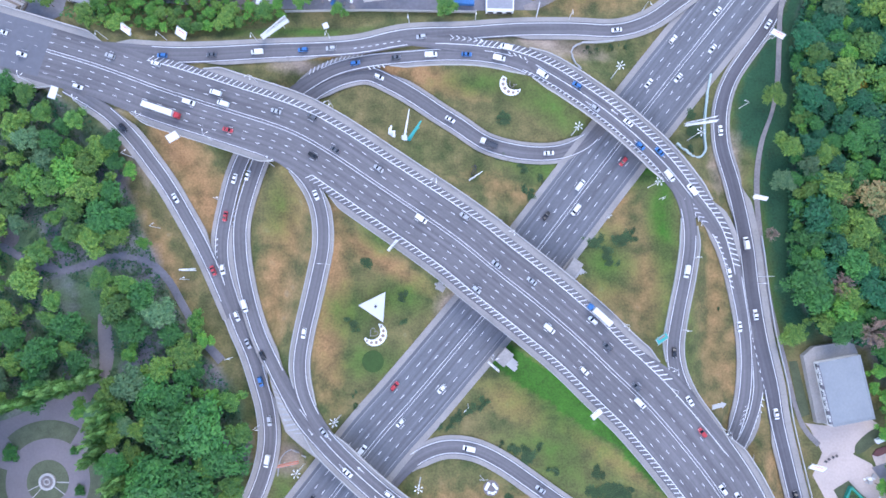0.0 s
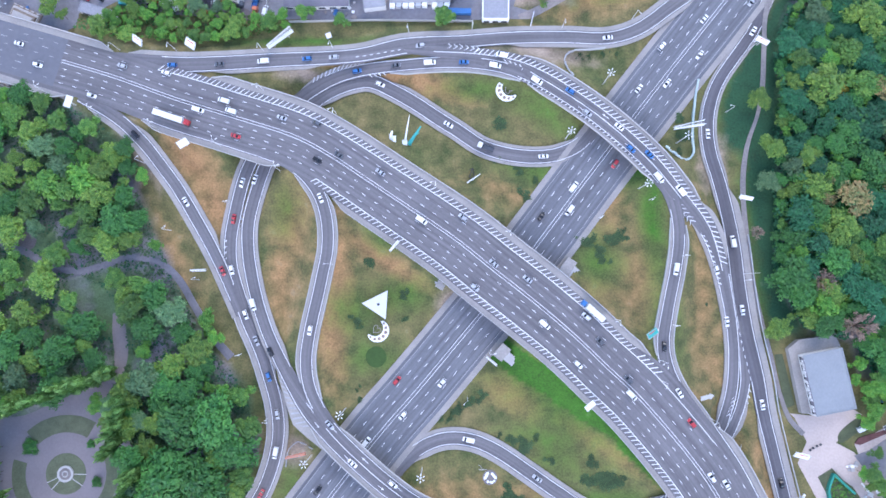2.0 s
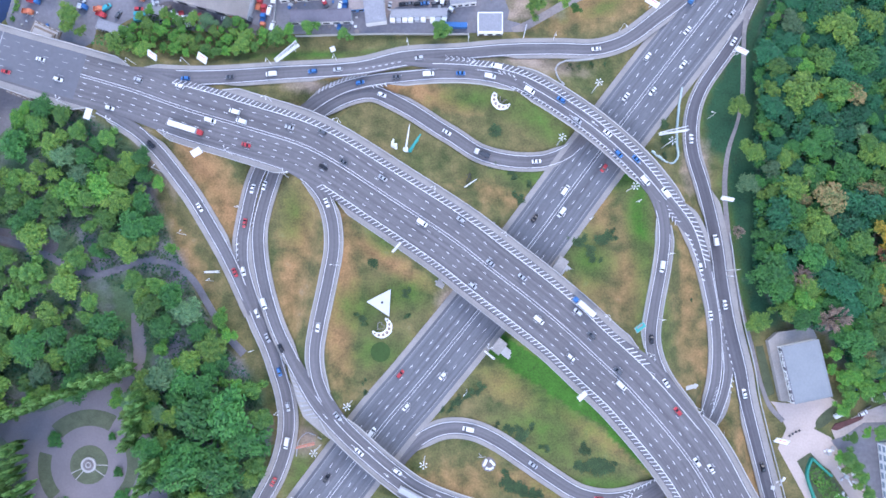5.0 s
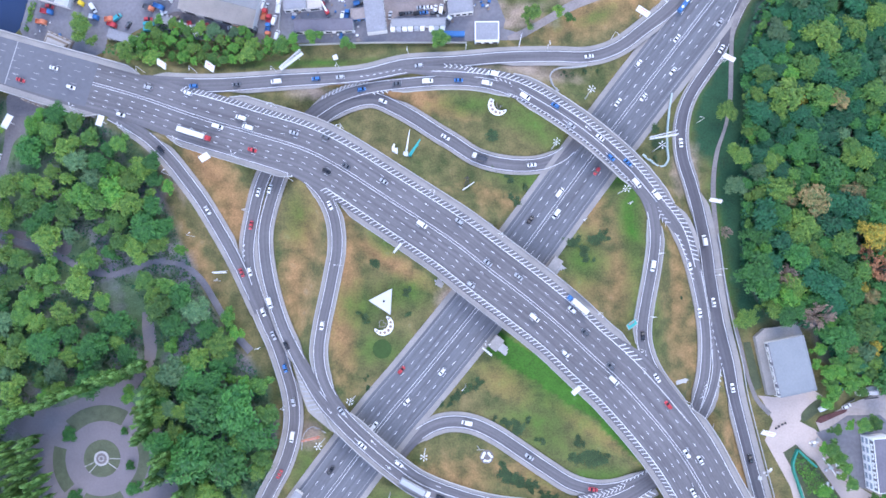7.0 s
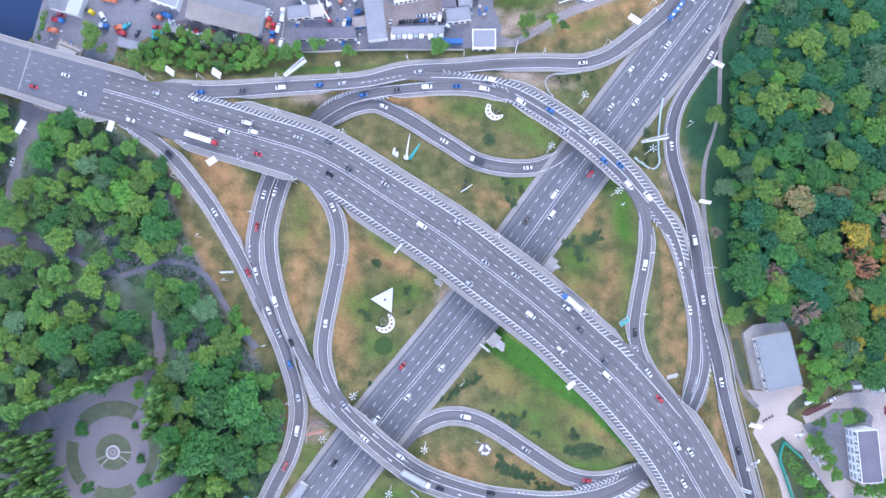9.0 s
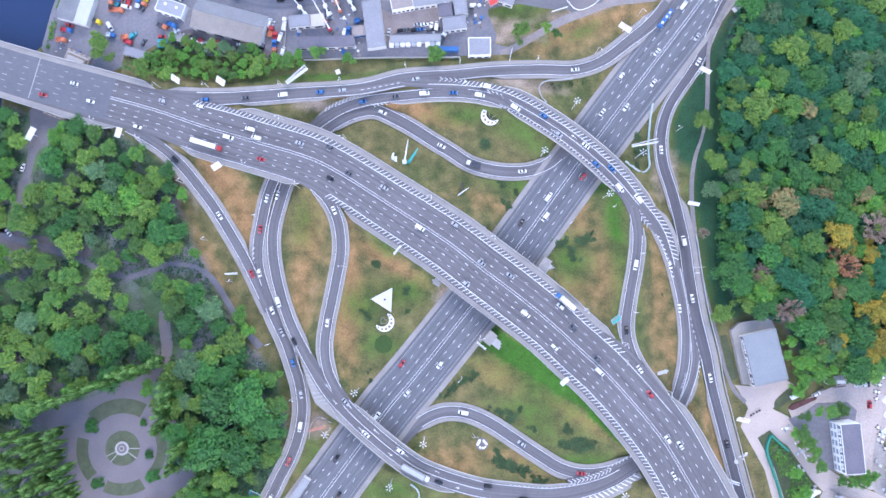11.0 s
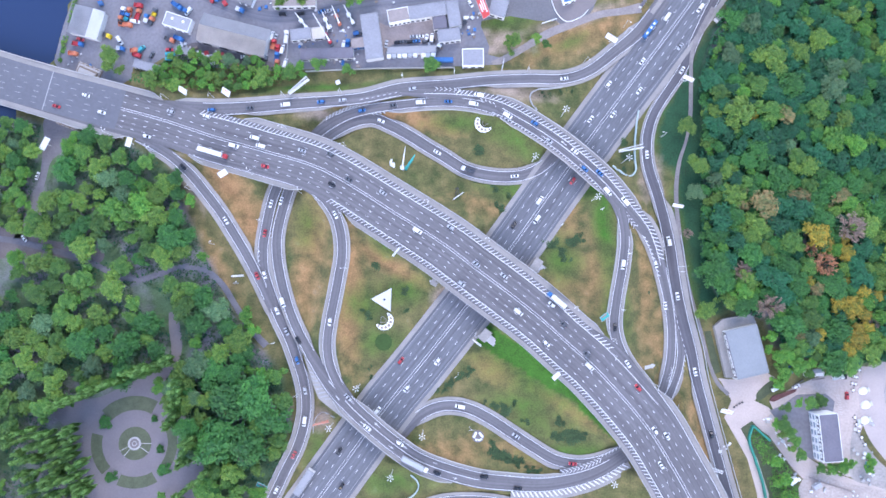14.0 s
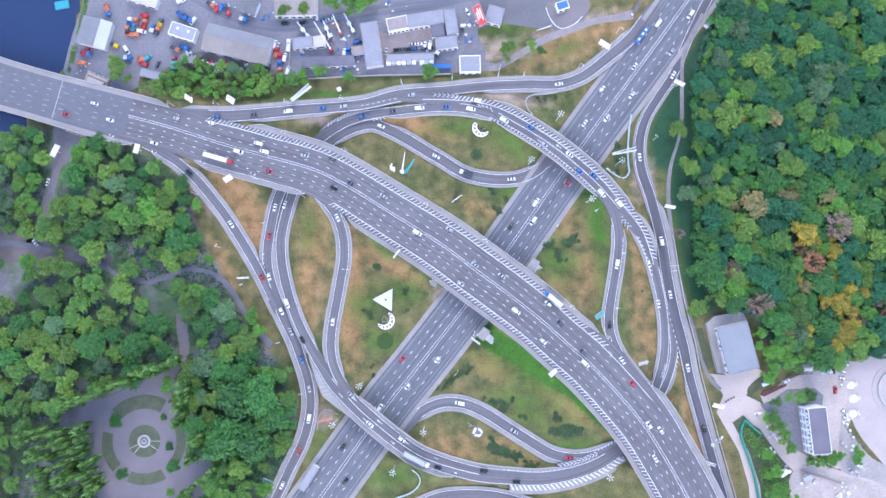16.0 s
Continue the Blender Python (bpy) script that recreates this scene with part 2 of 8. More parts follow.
class Road:
    """A road along a line: points are (x, y, z, width to the left, width to the right)."""

    made = []

    def __init__(self, name, label, points, mat=None, lift=0.0, deck=1.0):
        self.q, self.s = spline(points)
        self.q[:, 2] += lift
        d = np.gradient(self.q[:, :2], axis=0)
        d /= np.linalg.norm(d, axis=1)[:, None]
        self.normal = np.stack([-d[:, 1], d[:, 0]], 1)
        self.length = self.s[-1]
        self.deck = deck
        left, right = self.q[:, 3], -self.q[:, 4]
        lv, rv = self.offset(left), self.offset(right)
        top = len(lv)
        verts = [tuple(v) for v in (*lv, *rv)] + [(x, y, z - deck) for x, y, z in (*lv, *rv)]
        faces = []
        for i in range(top - 1):
            faces += [(top + i, top + i + 1, i + 1, i), (2 * top + i, i, i + 1, 2 * top + i + 1),
                      (top + i, 3 * top + i, 3 * top + i + 1, top + i + 1), (2 * top + i, 2 * top + i + 1, 3 * top + i + 1, 3 * top + i)]
        me = mesh_from(name, verts, faces, mat or ASPHALT)
        way = np.concatenate([np.c_[self.s, o, np.zeros(top)] for o in (left, right, left, right)]).astype(np.float32)
        me.attributes.new("way", "FLOAT_VECTOR", "POINT").data.foreach_set("vector", way.ravel())
        self.ob = tagged(new(name, me), label, "road", kind="structure")
        Road.made.append(self)

    def offset(self, off, rise=0.0, lo=0.0, hi=1.0):
        keep = (self.s >= lo * self.length - 1e-6) & (self.s <= hi * self.length + 1e-6)
        off = np.broadcast_to(np.asarray(off, float), self.s.shape)
        p = self.q[:, :2] + self.normal * off[:, None]
        return np.c_[p, self.q[:, 2] + rise][keep]

    def side(self, which, gap=0.0):
        return self.q[:, 3] + gap if which == "l" else -self.q[:, 4] - gap

    def at(self, s, off):
        x, y, z = (np.interp(s, self.s, self.q[:, k]) for k in range(3))
        nx, ny = (np.interp(s, self.s, self.normal[:, k]) for k in range(2))
        return x + nx * off, y + ny * off, z, math.degrees(math.atan2(-nx, ny))

    def frac(self, pts):
        """How far along the road, from 0 to 1, it passes nearest to a place."""
        x, y = pts[0][:2]
        return self.s[np.hypot(self.q[:, 0] - x, self.q[:, 1] - y).argmin()] / self.length

    def chevrons(self, off0, off1, lo, hi, every=2.2, width=0.7, point=2.0):
        """Arrow-shaped bars between two offsets."""
        verts, faces = [], []
        s = lo * self.length
        while s < hi * self.length:
            for o in (off0, off1):
                k = len(verts)
                for u, v in ((s, o), (s + width, o), (s + point + width, (off0 + off1) / 2), (s + point, (off0 + off1) / 2)):
                    x, y, z, _ = self.at(max(0, min(u, self.length)), v)
                    verts.append((x, y, z + 0.03))
                faces.append((k, k + 1, k + 2, k + 3) if o > (off0 + off1) / 2 else (k + 3, k + 2, k + 1, k))
            s += every
        ob = new("chevrons", mesh_from("chevrons", verts, faces, PAINT))
        ob.parent = self.ob
        tagged(ob, "white arrow-shaped bars painted where roads part", kind="stuff")

    def band(self, name, off0, off1, rise, mat, lo=0.0, hi=1.0, deep=0.02, label=""):
        """A strip of some thickness between two offsets: a verge, a kerb, a wall or a painted line."""
        a, b = self.offset(off0, rise, lo, hi), self.offset(off1, rise, lo, hi)
        k = len(a)
        if k < 2:
            return None
        verts = [tuple(v) for v in (*a, *b)] + [(x, y, z - deep) for x, y, z in (*a, *b)]
        faces = []
        for i in range(k - 1):
            faces += [(k + i, k + i + 1, i + 1, i), (2 * k + i, i, i + 1, 2 * k + i + 1), (k + i, 3 * k + i, 3 * k + i + 1, k + i + 1)]
        faces += [(0, 2 * k, 3 * k, k), (k - 1, 2 * k - 1, 4 * k - 1, 3 * k - 1)]
        ob = new(name, mesh_from(name, verts, faces, mat))
        ob.parent = self.ob
        return tagged(ob, label) if label else ob

    def verge(self, which, width, lo=0.0, hi=1.0, wall=0.0, mat=None, taper_in=True):
        """A concrete strip beside the road, with a low parapet at its outer edge where the road is raised."""
        sign = 1 if which == "l" else -1
        if self.q[:, 3].max() < 10:
            width *= 0.8
        a = self.side(which, 0.0)
        taper = np.ones(len(self.s))
        if lo > 0 and taper_in:
            taper = np.minimum(taper, np.clip((self.s - lo * self.length) / 7.0, 0.05, 1))
        if hi < 1:
            taper = np.minimum(taper, np.clip((hi * self.length - self.s) / 7.0, 0.05, 1))
        b = a + sign * width * taper
        pair = (b, a) if sign > 0 else (a, b)
        self.band("verge", *pair, 0.14, mat or CONCRETE, lo, hi, 0.9)
        if wall:
            pair = (b + sign * 0.3, b) if sign > 0 else (b, b + sign * 0.3)
            self.band("parapet", *pair, wall, CONCRETE_PALE, lo, hi, 1.4)

    def line(self, off, lo=0.0, hi=1.0, width=0.3, mat=None):
        off = np.asarray(off, float)
        self.band("edge_line", off + width / 2, off - width / 2, 0.015, mat or PAINT, lo, hi)

    def dashes(self, offs, lo=0.0, hi=1.0, length=3.0, gap=6.0, width=0.26, mat=None, phase=0.0):
        verts, faces = [], []
        for off in offs:
            off = np.broadcast_to(np.asarray(off, float), self.s.shape)
            s = lo * self.length + phase
            while s + length < hi * self.length:
                k = len(verts)
                for u in (s, s + length):
                    o = np.interp(u, self.s, off)
                    for w in (width / 2, -width / 2):
                        x, y, z, _ = self.at(u, o + w)
                        verts.append((x, y, z + 0.02))
                faces.append((k, k + 1, k + 3, k + 2))
                s += length + gap
        if faces:
            ob = new("lane_dashes", mesh_from("lane_dashes", verts, faces, mat or PAINT))
            ob.parent = self.ob
            tagged(ob, "short white dashes between the lanes", kind="stuff")

    def hatch(self, off0, off1, lo, hi, every=3.0, width=0.8, lean=2.0, mat=None, rise=0.025):
        """Slanting bars between two offsets."""
        verts, faces = [], []
        o0, o1 = (np.broadcast_to(np.asarray(o, float), self.s.shape) for o in (off0, off1))
        s = lo * self.length
        while s < hi * self.length - lean - 1:
            k = len(verts)
            for u, o in ((s, o0), (s + width, o0), (s + lean + width, o1), (s + lean, o1)):
                x, y, z, _ = self.at(max(0, min(u, self.length)), np.interp(u, self.s, o))
                verts.append((x, y, z + rise))
            faces.append((k, k + 1, k + 2, k + 3))
            s += every
        if faces:
            ob = new("hatching", mesh_from("hatching", verts, faces, mat or PAINT))
            ob.parent = self.ob
            tagged(ob, "slanting white bars painted on the road", kind="stuff")


# ---- roads ----
avenue = Road("road_avenue", "wide grey asphalt avenue with lane dashes on a raised deck", [(-300.6, 145.8, 6.5, 15.5, 16), (-256.7, 130.6, 6.5, 11.5, 12.5), (-181.4, 107.6, 6.5, 10.6, 14.5), (-156.4, 99.8, 6.5, 11, 14), (-126.6, 88.8, 6.5, 14, 14.5), (-100.2, 80.3, 6.5, 14, 14.5), (-71.7, 70.8, 6.5, 14, 15), (-57.7, 63.5, 6.5, 14, 15.5), (-28, 43.7, 6.5, 14.3, 16), (2.4, 22.7, 6.5, 14.7, 16.5), (18.8, 9.3, 6.5, 15, 16.5), (37.7, -5.8, 6.5, 15, 16.5), (55.2, -21, 6.5, 15, 16), (69.7, -35.1, 6.5, 15, 16), (84.4, -49.5, 6.5, 18, 16), (110.6, -82, 6.5, 17, 16), (122.2, -102, 6.5, 16, 16), (132.9, -123.4, 6.5, 16, 16), (153.4, -174.3, 6.5, 16, 16)], deck=1.2)
low = Road("road_lower", "broad straight asphalt road running under the bridges", [(195.9, 219.9, 0, 13.5, 13.5), (139.3, 146.5, 0, 13.5, 13.5), (97.6, 94.7, 0, 13.5, 13.5), (65.4, 53.8, 0, 13.5, 13.5), (33.8, 12.9, 0, 13.5, 13.5), (0.3, -27.1, 0, 13.5, 13.5), (-17.6, -48, 0, 13.5, 13.5), (-32.4, -64.6, 0, 13.5, 13.5), (-72, -114.7, 0, 13.5, 13.5), (-117.8, -173.8, 0, 13.5, 13.5)], ASPHALT_LOW, lift=-0.06, deck=0.4)
top_road = Road("road_top", "curved asphalt slip road along the yards", [(-159.7, 107.1, 6.4, 4.5, 4), (-123.2, 104.6, 6, 4.5, 3.3), (-80.3, 106.8, 5, 4, 3.3), (-43.2, 109, 4.5, 3.6, 3.4), (-20.8, 112.6, 4, 5, 3.2), (6.1, 115.4, 3.5, 3.4, 3.2), (30.3, 117.2, 3, 3.3, 3.2), (54.1, 117.4, 2.5, 3.3, 3.2), (74.9, 117, 2, 3.3, 3.2), (88.7, 121.3, 1.5, 3.4, 3.3), (103.8, 131.8, 1, 3.6, 3.4), (119.2, 144.1, 0.3, 4, 4), (134.6, 163, 0, 4, 4)], lift=-0.03)
loop_bridge = Road("road_loop_bridge", "two lane slip road bending over the lower road", [(-23.1, 112.1, 4, 1.5, 1.5), (-9.8, 111.1, 4.2, 2.5, 2.5), (10.2, 109, 4.8, 3.3, 4), (29.9, 104.3, 5.4, 4.5, 6.5), (42.5, 96.5, 6, 6.5, 5), (57.8, 86.4, 6.5, 6.5, 5), (72.7, 75, 6.5, 6.5, 5), (91.5, 57, 6.5, 6.5, 5), (104.1, 41.3, 6.2, 6, 5), (114.8, 27.2, 5, 5.5, 3), (120.8, 13.8, 4, 4, 3), (125.9, -6.5, 2.3, 2.8, 3), (127.5, -18, 1.4, 2.8, 2.8), (128.1, -31.7, 0.9, 2.8, 2.8), (126.8, -45.9, 0.8, 2.8, 3), (124.2, -55.3, 0.5, 2.8, 2.9), (120.3, -64.7, 0.3, 2.8, 2.9), (109.5, -78.1, 0.2, 3, 3.3), (102.3, -92.9, 0.2, 3, 4), (97.8, -98.2, 0.3, 3, 4.6)], lift=-0.04)
ramp_in = Road("road_under_outer", "slip road coming out from under the avenue", [(-81.9, 77.1, 0.2, 3.3, 3.3), (-71.4, 88.9, 0.3, 3.3, 3.4), (-61, 96.2, 0.6, 3.3, 3.4), (-50.7, 100.7, 1.2, 3.3, 3.2), (-37, 103.3, 2.2, 3.3, 3), (-23.5, 104.5, 3.2, 3, 3), (-3.3, 105.4, 4.2, 3, 3), (13.3, 104.5, 4.9, 3, 3), (26.5, 101.7, 5.4, 3, 3), (39.5, 96, 5.9, 3, 3)], lift=-0.06)
inner_loop = Road("road_inner_loop", "slip road looping round a lawn down to the lower road", [(-75.2, 75.1, 0.2, 3.3, 3.4), (-66.5, 85.6, 0.3, 3.3, 3.4), (-57.8, 92.1, 0.3, 3.4, 3.4), (-47.6, 96.7, 0.3, 3.6, 3.6), (-37.4, 98, 0.3, 3.6, 3.6), (-26.8, 93.5, 0.3, 3.6, 3.6), (-16.6, 87.6, 0.3, 3.6, 3.6), (-4.8, 79.6, 0.2, 3.6, 3.6), (3.1, 74.6, 0.2, 3.6, 3.6), (15.2, 66.6, 0.1, 3.5, 3.6), (28, 62.7, 0.1, 3.5, 3.6), (41.4, 61.5, 0.1, 3.5, 3.5), (50.8, 62.8, 0.1, 3.5, 3.5), (60.4, 67.4, 0.1, 3.5, 3.5), (71, 79.2, 0, 3, 3)], lift=-0.03)
link = Road("road_link", "narrow slip road dropping from the loop to the avenue", [(97.9, 47.5, 6.3, 3.5, 3.5), (101.6, 37.4, 6.3, 3, 3), (103.1, 23.9, 6.4, 3, 3), (101.3, 9.6, 6.4, 3, 3), (96.9, -10.7, 6.4, 3, 3), (94.9, -24.2, 6.5, 3, 3.4), (95.9, -33.9, 6.5, 3.2, 3.4), (99.9, -44.4, 6.5, 3.4, 3.4), (107.3, -55.2, 6.5, 3.4, 3), (115.7, -65.7, 6.5, 3, 3)], lift=-0.08)
east = Road("road_east", "slip road along the wooded slope", [(180.2, 188.9, 0, 3, 3), (162, 158.3, 0, 3, 3), (150.9, 137.3, 0, 3, 3), (143.5, 121.8, 0, 3, 3), (125.3, 95.8, 0.6, 3, 3), (120.9, 84.4, 0.8, 3.2, 3.2), (119.4, 74.3, 0.8, 3.4, 3.2), (120.1, 63.5, 0.8, 3.5, 3.2), (123.9, 48.9, 0.8, 3.6, 3.2), (127, 34.7, 0.8, 3.6, 3.2), (129.4, 19.3, 0.8, 3.8, 3.2), (131.2, 0.3, 0.8, 3.8, 3.2), (133.9, -19.8, 0.8, 3.8, 3.2), (138.4, -41.9, 0.8, 3.6, 3.2), (140.5, -55.9, 0.8, 3.2, 3.2), (144, -72.5, 0.8, 3, 3.2), (152, -109.7, 0.8, 3, 3.2), (155.5, -125.4, 0.8, 3, 3.2), (168, -183.5, 0.8, 3, 3.2)], ASPHALT_DARK, lift=-0.02)
east_under = Road("road_east_under", "short slip road dipping under the avenue", [(131.4, -15, 0.85, 0.6, 0.8), (132, -24.6, 0.82, 1.4, 1.4), (132.6, -34.1, 0.8, 2.2, 2), (132.8, -42, 0.78, 2.5, 2.2), (131.4, -49.9, 0.7, 2.3, 2.2), (129.2, -56.7, 0.6, 2.2, 2.2), (125, -65.4, 0.4, 2.5, 2.4), (120.9, -70.6, 0.3, 2.8, 2.6), (110.9, -80.4, 0.2, 3, 3), (104.8, -94.6, 0.2, 3, 3), (100, -99.2, 0.3, 3, 3)], lift=-0.05)
west_outer = Road("road_west_outer", "slip road running down past the park", [(-85.3, 73.5, 0.2, 3.3, 3.3), (-92, 63, 0.2, 3.3, 3.3), (-96.3, 53, 0.2, 3.3, 3.3), (-100, 38, 0.2, 3.3, 3.3), (-102.3, 23.4, 0.4, 3.3, 3.3), (-101.8, 12.4, 0.7, 3.3, 3.3), (-98.7, 1, 1, 3.3, 3.5), (-93, -14.4, 1.4, 3.3, 3.5), (-87.3, -27.1, 1.6, 3.2, 3.4), (-83.6, -38.4, 1.7, 3.1, 3.2), (-80, -51.2, 1.6, 3.1, 3.2), (-78.8, -64.2, 1.4, 3.1, 3.2), (-80.9, -77.1, 1.1, 3.1, 3.2), (-85.2, -89, 0.8, 3.1, 3.2), (-90.8, -99.1, 0.5, 3.1, 3.2), (-96.3, -109.9, 0.2, 3.1, 3.2), (-107, -130, 0, 3.1, 3.2)], lift=-0.05)
crossing = Road("road_crossing_bridge", "two lane slip road crossing the lower road on a bridge", [(-76.9, 73.8, 0.2, 3.3, 3.3), (-84.6, 62.7, 0.2, 3.3, 3.3), (-90.7, 46.1, 0.2, 3.3, 3.3), (-94.1, 31.1, 0.3, 3.3, 3.3), (-94, 19, 0.6, 3.3, 3.3), (-92.1, 7.3, 1.2, 3.3, 3.3), (-88.5, -6.2, 2.2, 3.2, 3.2), (-83.7, -19.3, 3.3, 3.2, 3.2), (-78.6, -29.6, 4.2, 3.3, 3.2), (-72.6, -40.4, 5.1, 3.6, 3.4), (-63.2, -53, 6, 4.6, 5.0), (-52.5, -65.7, 6.5, 4.8, 4.6), (-40, -77.6, 6.5, 4.8, 4.6), (-27.8, -87.9, 6.2, 4.8, 4.6), (-15.3, -96.5, 5.6, 4.8, 4.6), (13.9, -107.2, 3.8, 4.6, 4.6), (33.2, -110.4, 2.8, 4.4, 4.4), (52.7, -112.1, 1.8, 4.2, 4.2), (72, -109.8, 1, 4, 4), (86, -105.1, 0.5, 3.6, 4), (99.8, -97, 0.3, 3, 4)], lift=-0.03)
south_loop = Road("road_south_loop", "slip road sweeping through the lawn to the lower road", [(101, -92.2, 0.3, 3, 3), (97.3, -94.7, 0.3, 3, 3), (85.7, -100, 0.3, 3.2, 3.2), (72.6, -101.7, 0.3, 3.2, 3.2), (59.7, -99, 0.3, 3.3, 3.3), (47.4, -91.5, 0.3, 3.3, 3.3), (34.7, -82.7, 0.3, 3.3, 3.3), (22, -74.1, 0.3, 3.3, 3.3), (12.1, -69.2, 0.3, 3.3, 3.3), (3, -67.3, 0.2, 3.3, 3.3), (-5.2, -67.9, 0.1, 3.3, 3.3), (-14.6, -71.8, 0.1, 3.3, 3.3), (-23.1, -79.2, 0, 3.3, 3.3), (-32.3, -91.1, 0, 3, 3)], lift=-0.02)
west_ramp = Road("road_west_ramp", "slip road leaving the avenue beside the park", [(-171.5, 90.7, 6.5, 3, 3), (-160, 84.2, 6.4, 3, 3), (-150.9, 77.8, 6.2, 3, 3), (-141.3, 68.2, 5.6, 3.1, 3.1), (-132.9, 57.3, 4.6, 3.1, 3.1), (-125.7, 47.1, 3.8, 3.1, 3.1), (-118.3, 34.5, 2.8, 3.1, 3.1), (-110.9, 21, 1.8, 3.1, 3.1), (-105.4, 9.2, 1.2, 3.1, 2.8), (-101.3, -0.3, 1.1, 2.6, 2.6), (-96.6, -11, 1.3, 2, 2.4)], lift=-0.04)
teardrop = Road("road_teardrop", "narrow slip road curving off the avenue", [(-77.6, 60.4, 6.5, 2.5, 2.5), (-68.5, 54.4, 6.5, 3, 3), (-62.1, 47.5, 6.5, 3.2, 3.2), (-58.1, 39, 6.4, 3.1, 3.1), (-56.1, 29.1, 6.4, 3.1, 3.1), (-56.1, 18.6, 6.4, 3.1, 3.1), (-58.1, 7.8, 6.4, 3.1, 3.1), (-60.7, -4.4, 6.4, 3.1, 3.1), (-63.7, -18, 6.4, 3.1, 3.1), (-65.4, -30.8, 6.4, 3.1, 3.1), (-64.1, -42.2, 6.4, 3.1, 3.1), (-59.6, -52.6, 6.5, 3, 3), (-54.3, -60.2, 6.5, 2.6, 2.6)], lift=-0.05)
bottom_ramp = Road("road_bottom_ramp", "slip road curving away under the hatching", [(-35.9, -145.2, 0, 3.5, 3.5), (-22.2, -128.2, 0.2, 3.5, 3.5), (-7.3, -121.3, 0.6, 3.5, 3.5), (10.6, -120, 1, 3.5, 3.5), (29.9, -122.6, 0.8, 3.5, 3.5), (52.2, -130.9, 0.5, 3.5, 3.5), (83.6, -149.4, 0.3, 3.5, 3.5)], lift=-0.04)


# verges, parapets and painted lines
av = avenue
NORTH = np.minimum(av.side("l") - 2.9, 12.2)
SOUTH = av.side("r") + 3.0
f = av.frac
av.verge("l", 3.0, 0.0, f([(-156.2, 111.6, 6.5)]), 1.0)
av.verge("l", 3.0, f([(-109.8, 97.8, 6.5)]), f([(88.1, -29.8, 6.5)]), 1.0)
av.verge("l", 2.5, f([(115.9, -61.9, 6.5)]), 1.0, 1.0)
av.verge("r", 3.0, 0.0, f([(-177.2, 90.9, 6.5)]), 1.0)
av.verge("r", 2.4, f([(-141.8, 78.1, 6.5)]), f([(-77.6, 57.4, 6.5)]), 1.0)
av.verge("r", 2.2, f([(-52.3, 44.4, 6.5)]), 1.0, 1.0)
gore_n, gore_s, start = f([(-134.7, 101.6, 6.5)]), f([(-61.4, 50.1, 6.5)]), f([(-181.4, 107.6, 6.5)])
for o in (0.62, -0.62):
    av.line(o, start, 1.0, 0.22)
av.line(NORTH, gore_n, f([(115.5, -68.3, 6.5)]), 0.35)
av.line(SOUTH, gore_s, 1.0, 0.35)
av.hatch(NORTH, av.side("l") - 0.2, gore_n, f([(83.9, -28.6, 6.5)]), 2.35, 0.43, 2.0)
av.hatch(NORTH, NORTH + 3.2, f([(83.9, -28.6, 6.5)]), f([(94.6, -40.9, 6.5)]), 2.35, 0.55, 2.2)
av.hatch(SOUTH, av.side("r") + 0.5, gore_s, 1.0, 2.35, 0.43, -1.8)
av.line(av.side("r") + 0.5, f([(-141.8, 78.1, 6.5)]), f([(-80.9, 59.8, 6.5)]), 0.25)
av.line(av.side("l") - 0.6, f([(115.8, -63.5, 6.5)]), 1.0, 0.3)
av.dashes((4.0, 8.0), start, 1.0, 2.0, 4.7, 0.24)
av.dashes((-3.4, -6.7, -10.0), start, 1.0, 2.0, 4.7, 0.24, phase=2.0)
av.dashes((12.4,), f([(115.5, -68.3, 6.5)]), 1.0, 2.0, 4.7, 0.24)
av.dashes((7.4, 0.6, -9.4), 0.0, start, 2.0, 5.5, 0.24, PAINT_WORN)
av.dashes((4.0, -2.8, -6.0), 0.0, start, 3.2, 7.0, 0.26, PAINT_WORN, 3.0)
joint = f([(-224.1, 117.9)])
av.hatch(11.0, -12.3, joint, joint + 2.5 / av.length, 9.0, 0.55, 0.2, PAINT_WORN)
av.band("patch", 11.0, -12.5, 0.008, plain("bridge_asphalt", (0.133, 0.134, 0.15), 0.85, vary=0.12, scale=0.03, fine=0.5), 0.0, f([(-181.4, 107.6, 6.5)]), 0.01)

for side in "lr":
    low.verge(side, 2.6, 0.0, 1.0)
    sign = 1 if side == "l" else -1
    low.line(sign * 11.9, 0.0, 1.0, 0.2, PAINT_WORN)
    low.line(sign * 0.7, 0.0, 1.0, 0.2)
    low.dashes((sign * 4.4, sign * 8.2), 0.0, 1.0, 2.4, 5.2, 0.24, phase=1.5 + sign)


def edges(rd, l=(0.0, 1.0), r=(0.0, 1.0), inset=0.55):
    if l:
        rd.line(rd.side("l") - inset, *l, 0.28)
    if r:
        rd.line(rd.side("r") + inset, *r, 0.28)


f = top_road.frac
top_road.verge("l", 2.6, 0.03, f([(119.4, 149.6, 0.5)]), 0.0)
top_road.verge("r", 1.8, f([(-109.9, 101, 6)]), f([(-60, 103.2, 5)]))
top_road.verge("r", 2.0, f([(27.1, 113.3, 3)]), f([(114.3, 136.7, 0.5)]))
edges(top_road, (0.08, 0.97), (f([(-131.5, 102.3, 6)]), f([(-14.8, 110.3, 4)])))
edges(top_road, None, (f([(10.3, 113.1, 3.5)]), 0.95))
top_road.dashes((-0.6,), f([(-43.2, 109, 4.5)]), f([(-14.8, 112.4, 4)]), 1.5, 1.8, 0.3)

